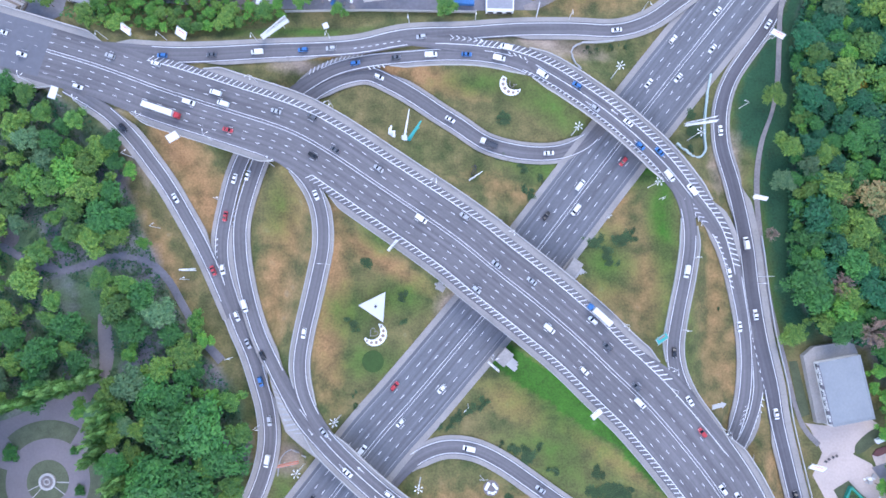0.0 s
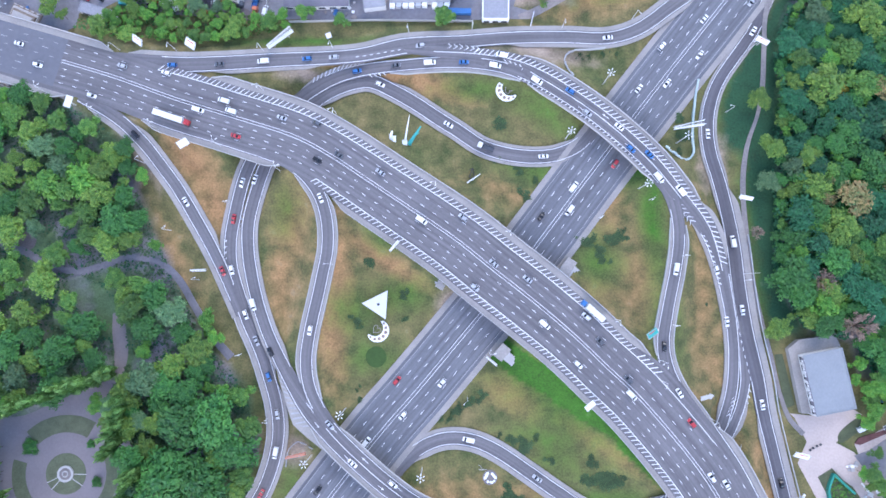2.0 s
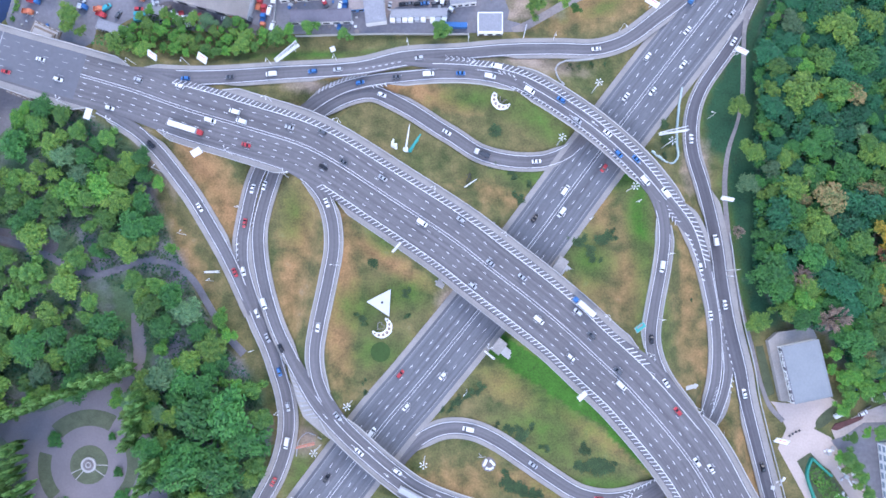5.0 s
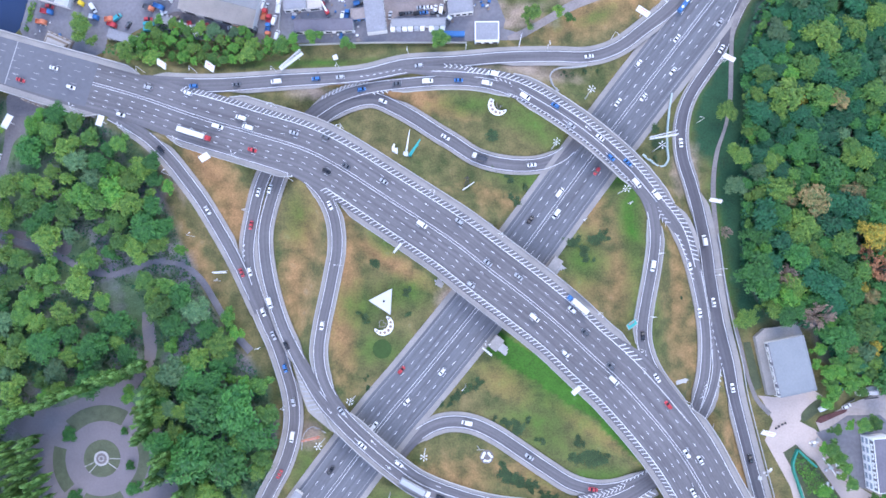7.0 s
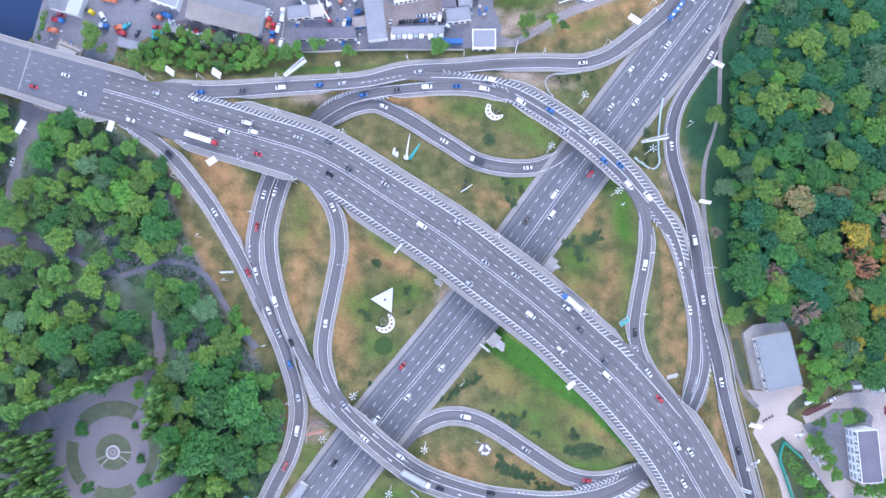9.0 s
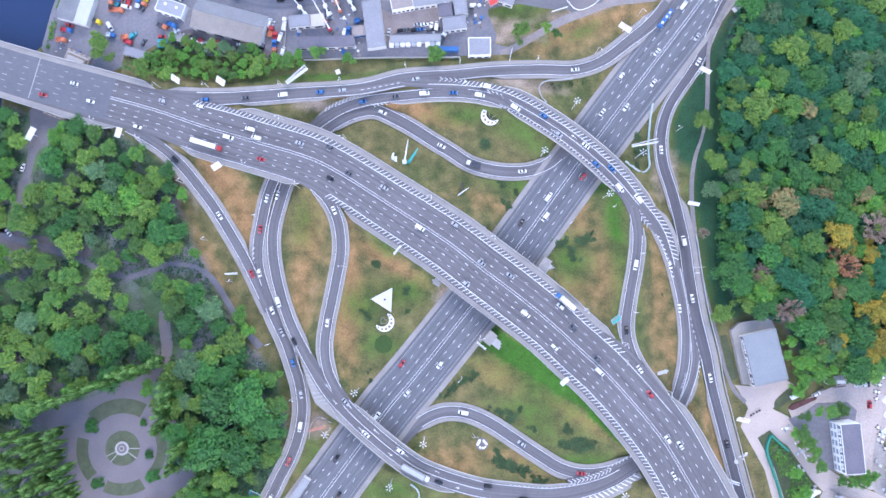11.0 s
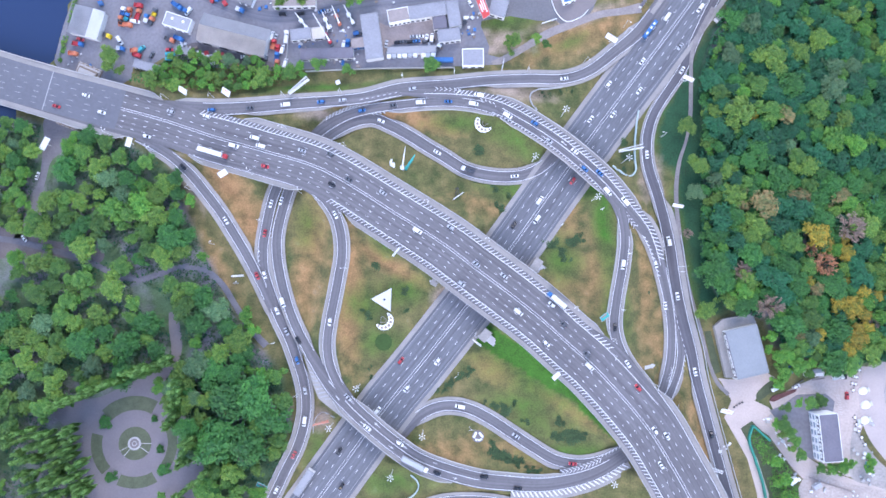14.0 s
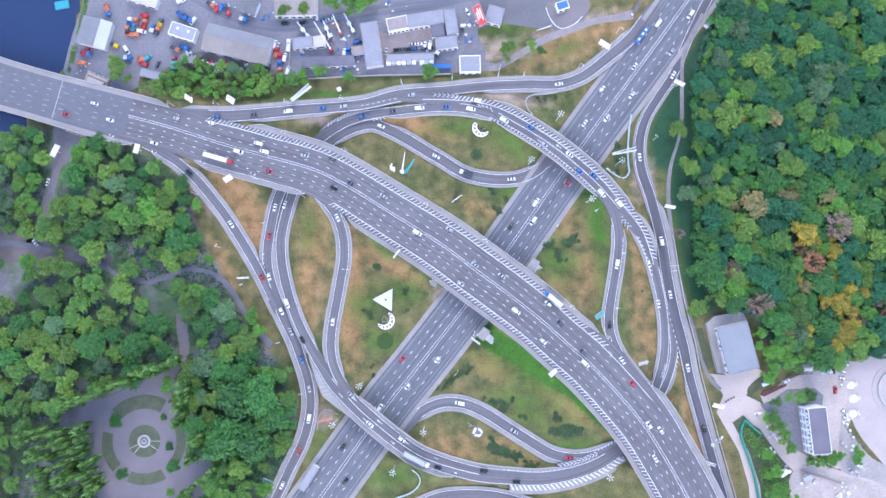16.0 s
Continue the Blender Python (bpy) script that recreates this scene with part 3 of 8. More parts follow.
f = loop_bridge.frac
LEFT, RIGHT = loop_bridge.side("l"), loop_bridge.side("r")
loop_bridge.verge("l", 1.8, f([(34.1, 107.8, 5.4)]), f([(114.2, 40.4, 5)]), 1.0)
loop_bridge.verge("l", 2.6, f([(114.2, 40.4, 5)]), f([(125, 12, 4)]))
loop_bridge.verge("r", 1.6, f([(37.8, 96, 6)]), f([(93.8, 50.9, 6.4)]), 1.0)
loop_bridge.verge("r", 1.8, f([(109.2, 28, 5)]), f([(120.4, -60.7, 0.5)]))
loop_bridge.hatch(LEFT - 3.0, LEFT - 0.2, f([(10.2, 110.7, 5)]), f([(124, 7.1, 4)]), 2.3, 0.48, 2.0)
loop_bridge.line(LEFT - 3.0, f([(-6.4, 111.7, 5)]), f([(124, 7.1, 4)]), 0.32)
loop_bridge.hatch(RIGHT + 1.3, RIGHT + 0.1, f([(32.9, 98.6, 6)]), f([(93.2, 51.6, 6.4)]), 2.2, 0.5, -0.6)
loop_bridge.line(RIGHT + 1.3, f([(29.7, 100.4, 6)]), f([(96.3, 49.2, 6.4)]), 0.25)
loop_bridge.line(0.0, f([(36.3, 100.1, 6)]), f([(104.1, 41.3, 6.2)]), 0.35)
loop_bridge.chevrons(1.6, 3.9, f([(-1.4, 111.7, 4.4)]), f([(12.9, 110.2, 4.9)]), 2.6, 0.45, 1.6)
loop_bridge.chevrons(0.4, -2.4, f([(24.9, 104.2, 5.4)]), f([(33.8, 101.7, 5.6)]), 2.6)
loop_bridge.chevrons(-1.4, -4.6, f([(105.1, 40, 6)]), f([(111.8, 29.9, 5.5)]), 2.4, 0.45, -1.8)
loop_bridge.line(LEFT - 0.5, f([(126, 7.1, 3)]), f([(117.6, -64.5, 0.4)]), 0.28)
loop_bridge.line(RIGHT + 0.5, f([(113.3, 23.9, 5)]), f([(117.6, -64.5, 0.4)]), 0.28)
loop_bridge.hatch(RIGHT + 1.6, RIGHT + 0.3, f([(113.2, 22.3, 5)]), f([(120.7, 0.7, 3)]), 2.6, 0.6, -1.0)

f = ramp_in.frac
ramp_in.verge("r", 1.8, f([(-26.9, 103.7, 3)]), f([(34.6, 98.3, 5.5)]), 0.8)
ramp_in.verge("l", 1.6, f([(-69.6, 92.6, 0.3)]), f([(-40.4, 104.5, 2)]))
edges(ramp_in, (f([(-57.6, 98.8, 0.6)]), 0.9), (0.0, 0.97))
ramp_in.hatch(ramp_in.side("l") - 0.4, ramp_in.side("l") + 1.4, f([(-62.7, 95.6, 0.6)]), f([(-37, 103.4, 2)]), 2.0, 0.5, 1.6, rise=0.165)
ramp_in.hatch(-2.6, -4.0, f([(-38.8, 102.4, 2)]), f([(-26.9, 102.6, 3)]), 2.2, 0.5, 1.0)

f = inner_loop.frac
inner_loop.verge("l", 1.6, f([(-27.4, 95.5, 0.3)]), f([(58.8, 68.9, 0.1)]))
inner_loop.verge("r", 1.7, f([(-61.4, 86.8, 0.3)]), f([(56.8, 62.9, 0.1)]))
edges(inner_loop, (f([(-40.8, 99.2, 0.3)]), 0.93), (f([(-63.1, 84.8, 0.3)]), 0.93))

f = link.frac
link.verge("l", 1.4, f([(106.9, 28, 6.4)]), f([(115.8, -63.5, 6.4)]), 0.8)
link.verge("r", 1.4, f([(100.3, 32.5, 6.4)]), f([(91.9, -30.6, 6.4)]), 0.8)
edges(link, (0.2, 0.93), (0.1, 0.8))

f = east.frac
east.verge("l", 1.2, f([(145.5, 121.1, 0)]), f([(127.4, 46.4, 0.8)]), 0.0)
east.verge("l", 3.4, f([(127.4, 46.4, 0.8)]), 1.0, 0.0)
east.verge("r", 1.0, f([(138.6, 117.9, 0)]), f([(125.9, 33.7, 0.8)]))
east.verge("r", 1.6, f([(138.1, -58.1, 0.8)]), 1.0)
fork, nose = f([(134.4, -16.7)]), f([(137.2, -41.3)])
edges(east, (0.0, 1.0), (0.0, fork))
edges(east, None, (nose, 1.0))
east.dashes((east.side("r") + 0.3,), fork, nose, 1.6, 1.8, 0.26)
east.band("railing", east.side("l", 3.7), east.side("l", 3.5), 1.0, STEEL, f([(131, 23.5, 0.8)]), 1.0, 0.9)

f = east_under.frac
edges(east_under, (f([(133, -43)]), 0.85), (0.12, 0.85), 0.3)
east_under.chevrons(-2.6, -4.4, f([(131.4, -48.4)]), f([(127.3, -60.8)]), 2.2, 0.45, point=-1.8)
east_under.hatch(1.9, 3.2, f([(132.5, -45.6)]), f([(123.1, -67.9)]), 2.6, 0.5, 1.0)
east_under.verge("l", 2.0, f([(134.1, -48.9, 0.7)]), f([(123.9, -68, 0.4)]))

f = west_outer.frac
west_outer.verge("r", 2.0, 0.0, f([(-104.4, 15.1, 0.6)]))
west_outer.verge("r", 2.4, f([(-97.2, -10.3, 1.3)]), 1.0, 0.7, taper_in=False)
west_outer.verge("l", 1.2, f([(-98.8, 31.3, 0.3)]), f([(-81.4, -40.4, 1.7)]))
west_outer.verge("l", 1.8, f([(-79.8, -43.7, 1.7)]), 1.0)
edges(west_outer, (0.0, 1.0), (0.0, 1.0))
west_outer.chevrons(3.4, 5.4, f([(-100.7, 35.7, 0.2)]), f([(-102.2, 26.4, 0.3)]), 2.6, point=-2.0)
west_outer.hatch(-3.0, -1.8, f([(-103.3, 22.4, 0.5)]), f([(-102.2, 11.4, 0.7)]), 2.6, 0.6, -1.0)

f = crossing.frac
CL, CR = crossing.side("l"), crossing.side("r")
crossing.verge("l", 1.8, 0.0, f([(-74, -31.3, 4.4)]))
crossing.verge("l", 1.6, f([(-52.4, -62.2, 6.4)]), f([(66.2, -108.9, 1.2)]), 1.0)
crossing.verge("r", 1.2, f([(-94.8, 30.1, 0.3)]), f([(-78.1, -37, 4)]))
crossing.verge("r", 2.2, f([(-61.5, -59.9, 6.2)]), f([(1.4, -106.5, 4.6)]), 1.0)
edges(crossing, (0.02, f([(-72.4, -34.6, 4.6)])), (0.02, 0.99))
edges(crossing, (f([(-54.3, -60.2, 6.4)]), 0.97), None)
crossing.line(0.0, f([(-64.4, -48.6, 6)]), f([(17.5, -108, 3.6)]), 0.32)
crossing.hatch(CR - 0.2, CR - 4.4 * np.clip(np.interp(crossing.s / crossing.length, (f([(-79.1, -34.4, 4)]), f([(-66.2, -55, 6)]), f([(-58.9, -61.9, 6.3)])), (0, 1, 0)), 0.02, 1), f([(-78.1, -37, 4)]), f([(-61.4, -58.4, 6)]), 2.4, 0.8, -2.0, PAINT_WORN)
crossing.hatch(CR + 0.3, CR - 2.6, f([(35.1, -112.8, 2.6)]), f([(98.7, -99.2, 0.3)]), 2.5, 0.75, 2.0)
crossing.hatch(CL - 0.4, CL + 1.0, f([(30.4, -108.1, 2.8)]), f([(66.2, -109, 1)]), 2.5, 0.6, -1.2)
swell = np.clip(np.interp(crossing.s / crossing.length, (f([(-79.1, -34.4, 4)]), f([(-66.2, -55, 6)]), f([(-52, -70, 6.3)])), (0, 1, 0.4)), 0.02, 1)
crossing.band("apron", CR - 0.1, CR - 5.5 * swell, -0.02, CONCRETE, f([(-78.1, -36.4, 4)]), f([(-54, -68, 6)]), 0.5)
crossing.band("apron", CR - 0.1, CR - 4.5, -0.02, CONCRETE, f([(33.5, -112.7, 2.6)]), f([(98.7, -99.2, 0.3)]), 0.5)

lo, hi = f([(63.1, -108.7)]), f([(86.7, -102.8)])
crossing.band("gore", CL + 3.4, CL - 0.4, 0.004, ASPHALT, lo, hi, 0.9)
crossing.chevrons(4.1, 6.9, lo, hi, 2.4, 0.55, 2.0)
f = south_loop.frac
south_loop.verge("l", 2.4, f([(66.6, -103.8, 0.3)]), f([(-18.7, -77.1, 0)]))
south_loop.verge("r", 2.0, f([(94.8, -93.3, 0.3)]), f([(-15.2, -69.8, 0)]))
edges(south_loop, (0.2, 0.85), (0.03, 0.87))
south_loop.chevrons(3.4, 6.4, f([(87.9, -101.3, 0.3)]), f([(68.2, -104.5, 0.3)]), 2.6, point=-2.2)
south_loop.hatch(south_loop.side("r") + 0.4, south_loop.side("r") + 1.6, f([(98.1, -92.8, 0.3)]), f([(83.1, -99.2, 0.3)]), 2.2, 0.6, 0.8)

f = west_ramp.frac
west_ramp.verge("r", 2.6, f([(-168.3, 85.9, 6.4)]), 1.0, 0.0)
west_ramp.verge("l", 2.0, f([(-145.3, 77.6, 6)]), f([(-108.1, 19.2, 1.5)]), 0.0)
edges(west_ramp, (f([(-150.8, 80.2, 6.2)]), 0.9), (0.0, 0.95))

f = teardrop.frac
teardrop.verge("r", 1.5, f([(-71.2, 53.5, 6.5)]), f([(-68, -40.4, 6.4)]), 0.9)
teardrop.verge("l", 1.5, f([(-57.3, 44, 6.5)]), f([(-59.5, -48.8, 6.4)]), 0.9)
edges(teardrop, (f([(-59.8, 45.7, 6.5)]), 0.95), (0.05, 0.93))
teardrop.chevrons(2.9, 5.4, f([(-63, 51.5, 6.5)]), f([(-59.2, 44, 6.5)]), 2.4, 0.45, point=-1.6)

bottom_ramp.verge("l", 1.8, 0.05, 0.9)
bottom_ramp.verge("r", 1.6, 0.05, 0.9)
edges(bottom_ramp)


def arrows(rd, places, off, back=False):
    """White lane arrows, each a shaft and a head."""
    for u in places:
        x, y, z, a = rd.at(u * rd.length, off)
        verts = [(-2.0, -0.14), (0.6, -0.14), (0.6, 0.14), (-2.0, 0.14), (0.6, -0.55), (2.0, 0.0), (0.6, 0.55)]
        ob = new("lane_arrow", mesh_from("lane_arrow", [(p, q, 0.03) for p, q in verts], [(0, 1, 2, 3), (4, 5, 6)], PAINT))
        ob.parent = rd.ob
        ob.matrix_basis = pose(x, y, z, 0, 0, a + (180 if back else 0))


arrows(crossing, (0.47, 0.53, 0.59, 0.65), 2.3, True)
arrows(crossing, (0.45, 0.51, 0.57, 0.63, 0.69), -2.2)
arrows(loop_bridge, (0.335, 0.425), 1.8, True)
arrows(loop_bridge, (0.3, 0.39, 0.46), -2.0)
arrows(south_loop, (0.2,), 0.0)

# ---- ground ----
def terrain():
    """One sheet of ground: flat, raised in banks under the high roads and cut away beside the low ones."""
    xs = np.r_[-4000, -1500, -600, np.arange(-320, 341, 2.5), 600, 1500, 4000]
    ys = np.r_[-4000, -1500, -500, np.arange(-215, 241, 2.5), 500, 1500, 4000]
    gx, gy = np.meshgrid(xs, ys)
    p = np.stack([gx.ravel(), gy.ravel()], 1)
    h = np.zeros(len(p))
    inner = (abs(p[:, 0]) < 345) & (abs(p[:, 1]) < 245)
    for rd in Road.made:
        q = rd.q[::2]
        for k in range(0, len(p), 20000):
            sl = slice(k, k + 20000)
            c = p[sl]
            d = np.hypot(c[:, 0, None] - q[None, :, 0], c[:, 1, None] - q[None, :, 1])
            j = d.argmin(1)
            dist = d[np.arange(len(c)), j]
            half = np.maximum(q[j, 3], q[j, 4])
            bank = q[j, 2] - 0.5 - np.maximum(0, dist - half - 2.5) / 1.5
            if rd is avenue:
                # west of here the avenue stands on piers
                bank = np.where(c[:, 0] < -176, 0, bank)
            h[sl] = np.maximum(h[sl], np.where(inner[sl], bank, 0))
    for rd in Road.made:
        q = rd.q[::2]
        for k in range(0, len(p), 20000):
            sl = slice(k, k + 20000)
            c = p[sl]
            d = np.hypot(c[:, 0, None] - q[None, :, 0], c[:, 1, None] - q[None, :, 1])
            j = d.argmin(1)
            dist = d[np.arange(len(c)), j]
            half = np.maximum(q[j, 3], q[j, 4])
            cut = q[j, 2] - 0.45 + np.maximum(0, dist - half - 3.0) * 1.4
            h[sl] = np.where(inner[sl], np.minimum(h[sl], cut), h[sl])
    return xs, ys, p, h


def inside(p, poly):
    """Which points lie in the outline."""
    x, y = p[:, 0], p[:, 1]
    odd = np.zeros(len(p), bool)
    for (x0, y0), (x1, y1) in zip(poly, poly[1:] + poly[:1]):
        cross = (y0 > y) != (y1 > y)
        with np.errstate(divide="ignore", invalid="ignore"):
            odd ^= cross & (x < (x1 - x0) * (y - y0) / (y1 - y0 + 1e-12) + x0)
    return odd


def blob(p, x, y, rx, ry, turn=0.0, soft=0.5):
    """1 within a leaning oval, 0 outside it, soft at its edge."""
    a = radians(turn)
    u, v = p[:, 0] - x, p[:, 1] - y
    r = np.hypot((u * math.cos(a) + v * math.sin(a)) / rx, (-u * math.sin(a) + v * math.cos(a)) / ry)
    return np.clip((1 + soft - r) / (2 * soft), 0, 1)


RIVER = [(-331, 240.6), (-204, 234.7), (-213, 182), (-217.2, 162.9), (-224.2, 137.8), (-247.5, 129.5), (-246.8, 112.2), (-245.1, 109.9), (-248.2, 100.4), (-253.6, 92.4), (-272, 86.4), (-329, 72.9)]
WOOD_EAST = [(176.9, 164.6), (186.7, 234.5), (389.9, 225), (360.3, -77.1), (232.9, -50.2), (213.2, -52), (184.8, -37.9), (182.5, -24.7), (160, -17.3), (150.8, 2.9), (153.1, 29.4), (152.9, 52.8), (154.9, 83.1), (153.2, 110.4), (161.7, 137.6)]
PARK_TREES = [(-278.1, 70.7), (-247.5, 105.3), (-223.7, 99.2), (-210.1, 95.2), (-183.1, 89.9), (-162.9, 78.8), (-151.3, 65.5), (-144.9, 43.3), (-136.8, 24.5), (-125.6, 0.7), (-111.2, -26.3), (-95, -43.3), (-88.4, -66.4), (-91.3, -88.9), (-101.6, -107.8), (-110.3, -131.4), (-277.3, -125.4)]

xs, ys, P, H = terrain()
H[inside(P, RIVER)] = -5.0
attributes = {"dry": np.zeros(len(P)), "lush": np.zeros(len(P)), "bare": np.zeros(len(P)), "deep": np.zeros(len(P)), "wood": np.zeros(len(P))}

def patch(name, most, spots):
    """Oval stretches of one kind of grass or earth: x, y, two half-lengths and the turn."""
    for x, y, rx, ry, turn in spots:
        attributes[name] = np.maximum(attributes[name], most * blob(P, x, y, rx, ry, turn, 0.35 if most > 1.5 else 0.8))


patch("lush", 1.6, [(29.4, -33.1, 26, 5.5, -36), (57.9, -50.9, 40, 6, -34), (85.2, -73.7, 24, 5.5, -46)])
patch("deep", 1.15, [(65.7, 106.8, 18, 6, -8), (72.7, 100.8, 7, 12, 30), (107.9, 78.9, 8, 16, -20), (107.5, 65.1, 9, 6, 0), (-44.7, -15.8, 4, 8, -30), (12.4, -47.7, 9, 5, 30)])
patch("lush", 0.85, [(92.4, 35.2, 5.5, 34, 4), (86.8, 55.6, 10, 10, 0), (-70.7, 116.7, 34, 2.5, 0), (143.6, 36.4, 9, 40, 0), (145.9, 9.7, 9, 25, 0)])
patch("lush", 0.62, [(41.1, 84.5, 28, 7, -35), (46.4, -50.4, 50, 16, -38), (67.1, -95.5, 34, 6, 0), (9.5, 93.4, 16, 5, 0), (96, -14.7, 8, 18, 0), (-35.2, -30.9, 16, 8, 0), (-47.7, -9, 12, 12, 0), (-76.2, 38.8, 7, 14, 0), (-29.9, 23.5, 10, 8, 0), (130.1, 87.6, 10, 22, -20), (39.1, 151.6, 18, 6, 0), (-20.9, -1.8, 16, 9, 0), (38.1, 55.9, 16, 8, -20), (-73.2, -89.6, 8, 12, 0), (-31.3, -107.2, 20, 9, 0), (67.7, 12.9, 12, 14, 0), (45.4, -71.5, 24, 14, -30)])
patch("dry", 1, [(-122.6, 64.3, 10, 24, 30), (-109.7, 40.1, 9, 18, 20), (-12.2, 96.3, 20, 5, -20), (-27.3, 99.7, 10, 4, 0), (-55.2, -15.3, 6, 30, 5), (-52, 11, 6, 24, 5), (-30.3, 13.5, 26, 4, -33)])
patch("dry", 0.55, [(73.8, 36, 10, 20, 0), (85.5, 5.5, 8, 22, 0), (68.6, -2.1, 18, 7, -20), (25.9, 44, 20, 6, -20), (114.6, -5.6, 7, 44, 0), (119.5, -35.3, 6, 24, 0)])
patch("dry", 0.75, [(142.2, -91.3, 8, 30, 20), (71.5, -73.1, 24, 4, -33), (53.1, -47.4, 26, 5, -35), (-150, 41.8, 7, 30, 25), (-130.3, 14.2, 7, 24, 30), (75.8, 141.3, 30, 9, 20), (99.8, 147.2, 20, 8, 25), (-73.2, 28.6, 8, 24, 0), (44.3, -94, 16, 5, -20), (-11.1, -91.9, 12, 6, 0), (34.5, -95.3, 26, 5, -20), (-64.2, 106.1, 30, 2, 0), (-78.8, 5.5, 7, 26, 0), (26.8, -48, 14, 8, -30), (1.8, -95.6, 14, 8, 0)])
patch("lush", 0.7, [(49.3, 153.6, 14, 3.5, 8), (57.1, 139.4, 4, 7, 20), (79.1, 139.4, 10, 4, 20)])
patch("bare", 0.9, [(38.7, 142.3, 12, 5, 0), (28.6, 145.1, 6, 4, 0)])
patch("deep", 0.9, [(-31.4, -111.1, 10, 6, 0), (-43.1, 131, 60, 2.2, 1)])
patch("bare", 1, [(121.8, 60.8, 6, 10, 0), (0.5, -6, 7, 7, 0), (-71.1, -71.9, 6, 6, 0), (-67.8, 101.1, 10, 3, 0), (42.3, 110.1, 22, 4, -8), (119.7, 52.5, 5, 8, 0), (-144.5, 65.2, 4, 18, 30), (83.2, 153.1, 25, 4, 15), (35, 136.2, 20, 3, 0)])
# lawn beside the eastern wood, its shade painted in as the deep green
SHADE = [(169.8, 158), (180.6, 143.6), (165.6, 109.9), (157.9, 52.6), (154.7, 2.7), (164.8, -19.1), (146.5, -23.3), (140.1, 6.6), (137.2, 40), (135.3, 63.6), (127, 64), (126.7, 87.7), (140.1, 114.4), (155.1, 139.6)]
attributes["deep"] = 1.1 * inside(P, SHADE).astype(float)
attributes["wood"] = 1.3 * np.maximum(inside(P, WOOD_EAST), inside(P, PARK_TREES)).astype(float)
nx, ny = len(xs), len(ys)
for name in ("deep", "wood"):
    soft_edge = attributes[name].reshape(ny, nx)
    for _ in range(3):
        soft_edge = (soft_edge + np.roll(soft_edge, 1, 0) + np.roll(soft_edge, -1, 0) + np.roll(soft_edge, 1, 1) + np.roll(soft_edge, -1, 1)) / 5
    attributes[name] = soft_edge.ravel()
quads = [(j * nx + i, j * nx + i + 1, (j + 1) * nx + i + 1, (j + 1) * nx + i) for j in range(ny - 1) for i in range(nx - 1)]
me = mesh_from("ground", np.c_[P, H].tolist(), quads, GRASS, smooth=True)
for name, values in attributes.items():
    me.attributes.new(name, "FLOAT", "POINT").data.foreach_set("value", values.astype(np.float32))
tagged(new("ground", me), "rough grass ground with dry, lush and bare stretches and painted shade by the wood", "ground", kind="structure")


def sheet(name, label, outline, z, mat, thick=0.15, smooth=True, category="pavement"):
    """A level paved area within a smooth outline."""
    pts = [(x, y) for x, y, *_ in outline]
    if smooth:
        closed = pts + pts[:1]
        pts = [tuple(v) for v in spline(pts[-1:] + closed + pts[1:2], 1.5)[0][:, :2]]
        n = len(pts)
        a = min(range(n // 2), key=lambda i: math.dist(pts[i], closed[0]))
        b = min(range(n // 2, n), key=lambda i: math.dist(pts[i], closed[0]))
        pts = pts[a:b]
    bm = bmesh.new()
    vs = [bm.verts.new((x, y, z)) for x, y in pts]
    for i in range(len(vs)):
        bm.edges.new((vs[i], vs[(i + 1) % len(vs)]))
    bmesh.ops.triangle_fill(bm, use_beauty=True, use_dissolve=False, edges=bm.edges[:])
    bmesh.ops.recalc_face_normals(bm, faces=bm.faces[:])
    if sum(f.normal.z for f in bm.faces) < 0:
        bmesh.ops.reverse_faces(bm, faces=bm.faces[:])
    rim = [e for e in bm.edges if e.is_boundary]
    out = bmesh.ops.extrude_edge_only(bm, edges=rim)["geom"]
    for v in out:
        if isinstance(v, bmesh.types.BMVert):
            v.co.z -= thick
    me = bpy.data.meshes.new(name)
    bm.to_mesh(me)
    bm.free()
    me.materials.append(mat)
    return tagged(new(name, me), label, category, kind="structure")


# ---- paved areas, water ----
WATER = bpy.data.materials.new("river_water")
WATER.use_nodes = True
n, l = nodes_of(WATER)
n["Principled BSDF"].inputs["Base Color"].default_value = (0.022, 0.04, 0.095, 1)
n["Principled BSDF"].inputs["Roughness"].default_value = 0.12
ripple, bumpy = n.new("ShaderNodeTexNoise"), n.new("ShaderNodeBump")
ripple.inputs["Scale"].default_value, bumpy.inputs["Strength"].default_value = 0.8, 0.15
l.new(ripple.outputs["Fac"], bumpy.inputs["Height"])
l.new(bumpy.outputs[0], n["Principled BSDF"].inputs["Normal"])
sheet("water", "dark blue river water", [(-366.9, 296.5), (-194.9, 288.3), (-200.8, 202.6), (-209.7, 167.8), (-216.7, 129.9), (-237.3, 113.5), (-240.8, 79.4), (-362.6, 43.7)], -1.5, WATER, 0.3, False, "water")

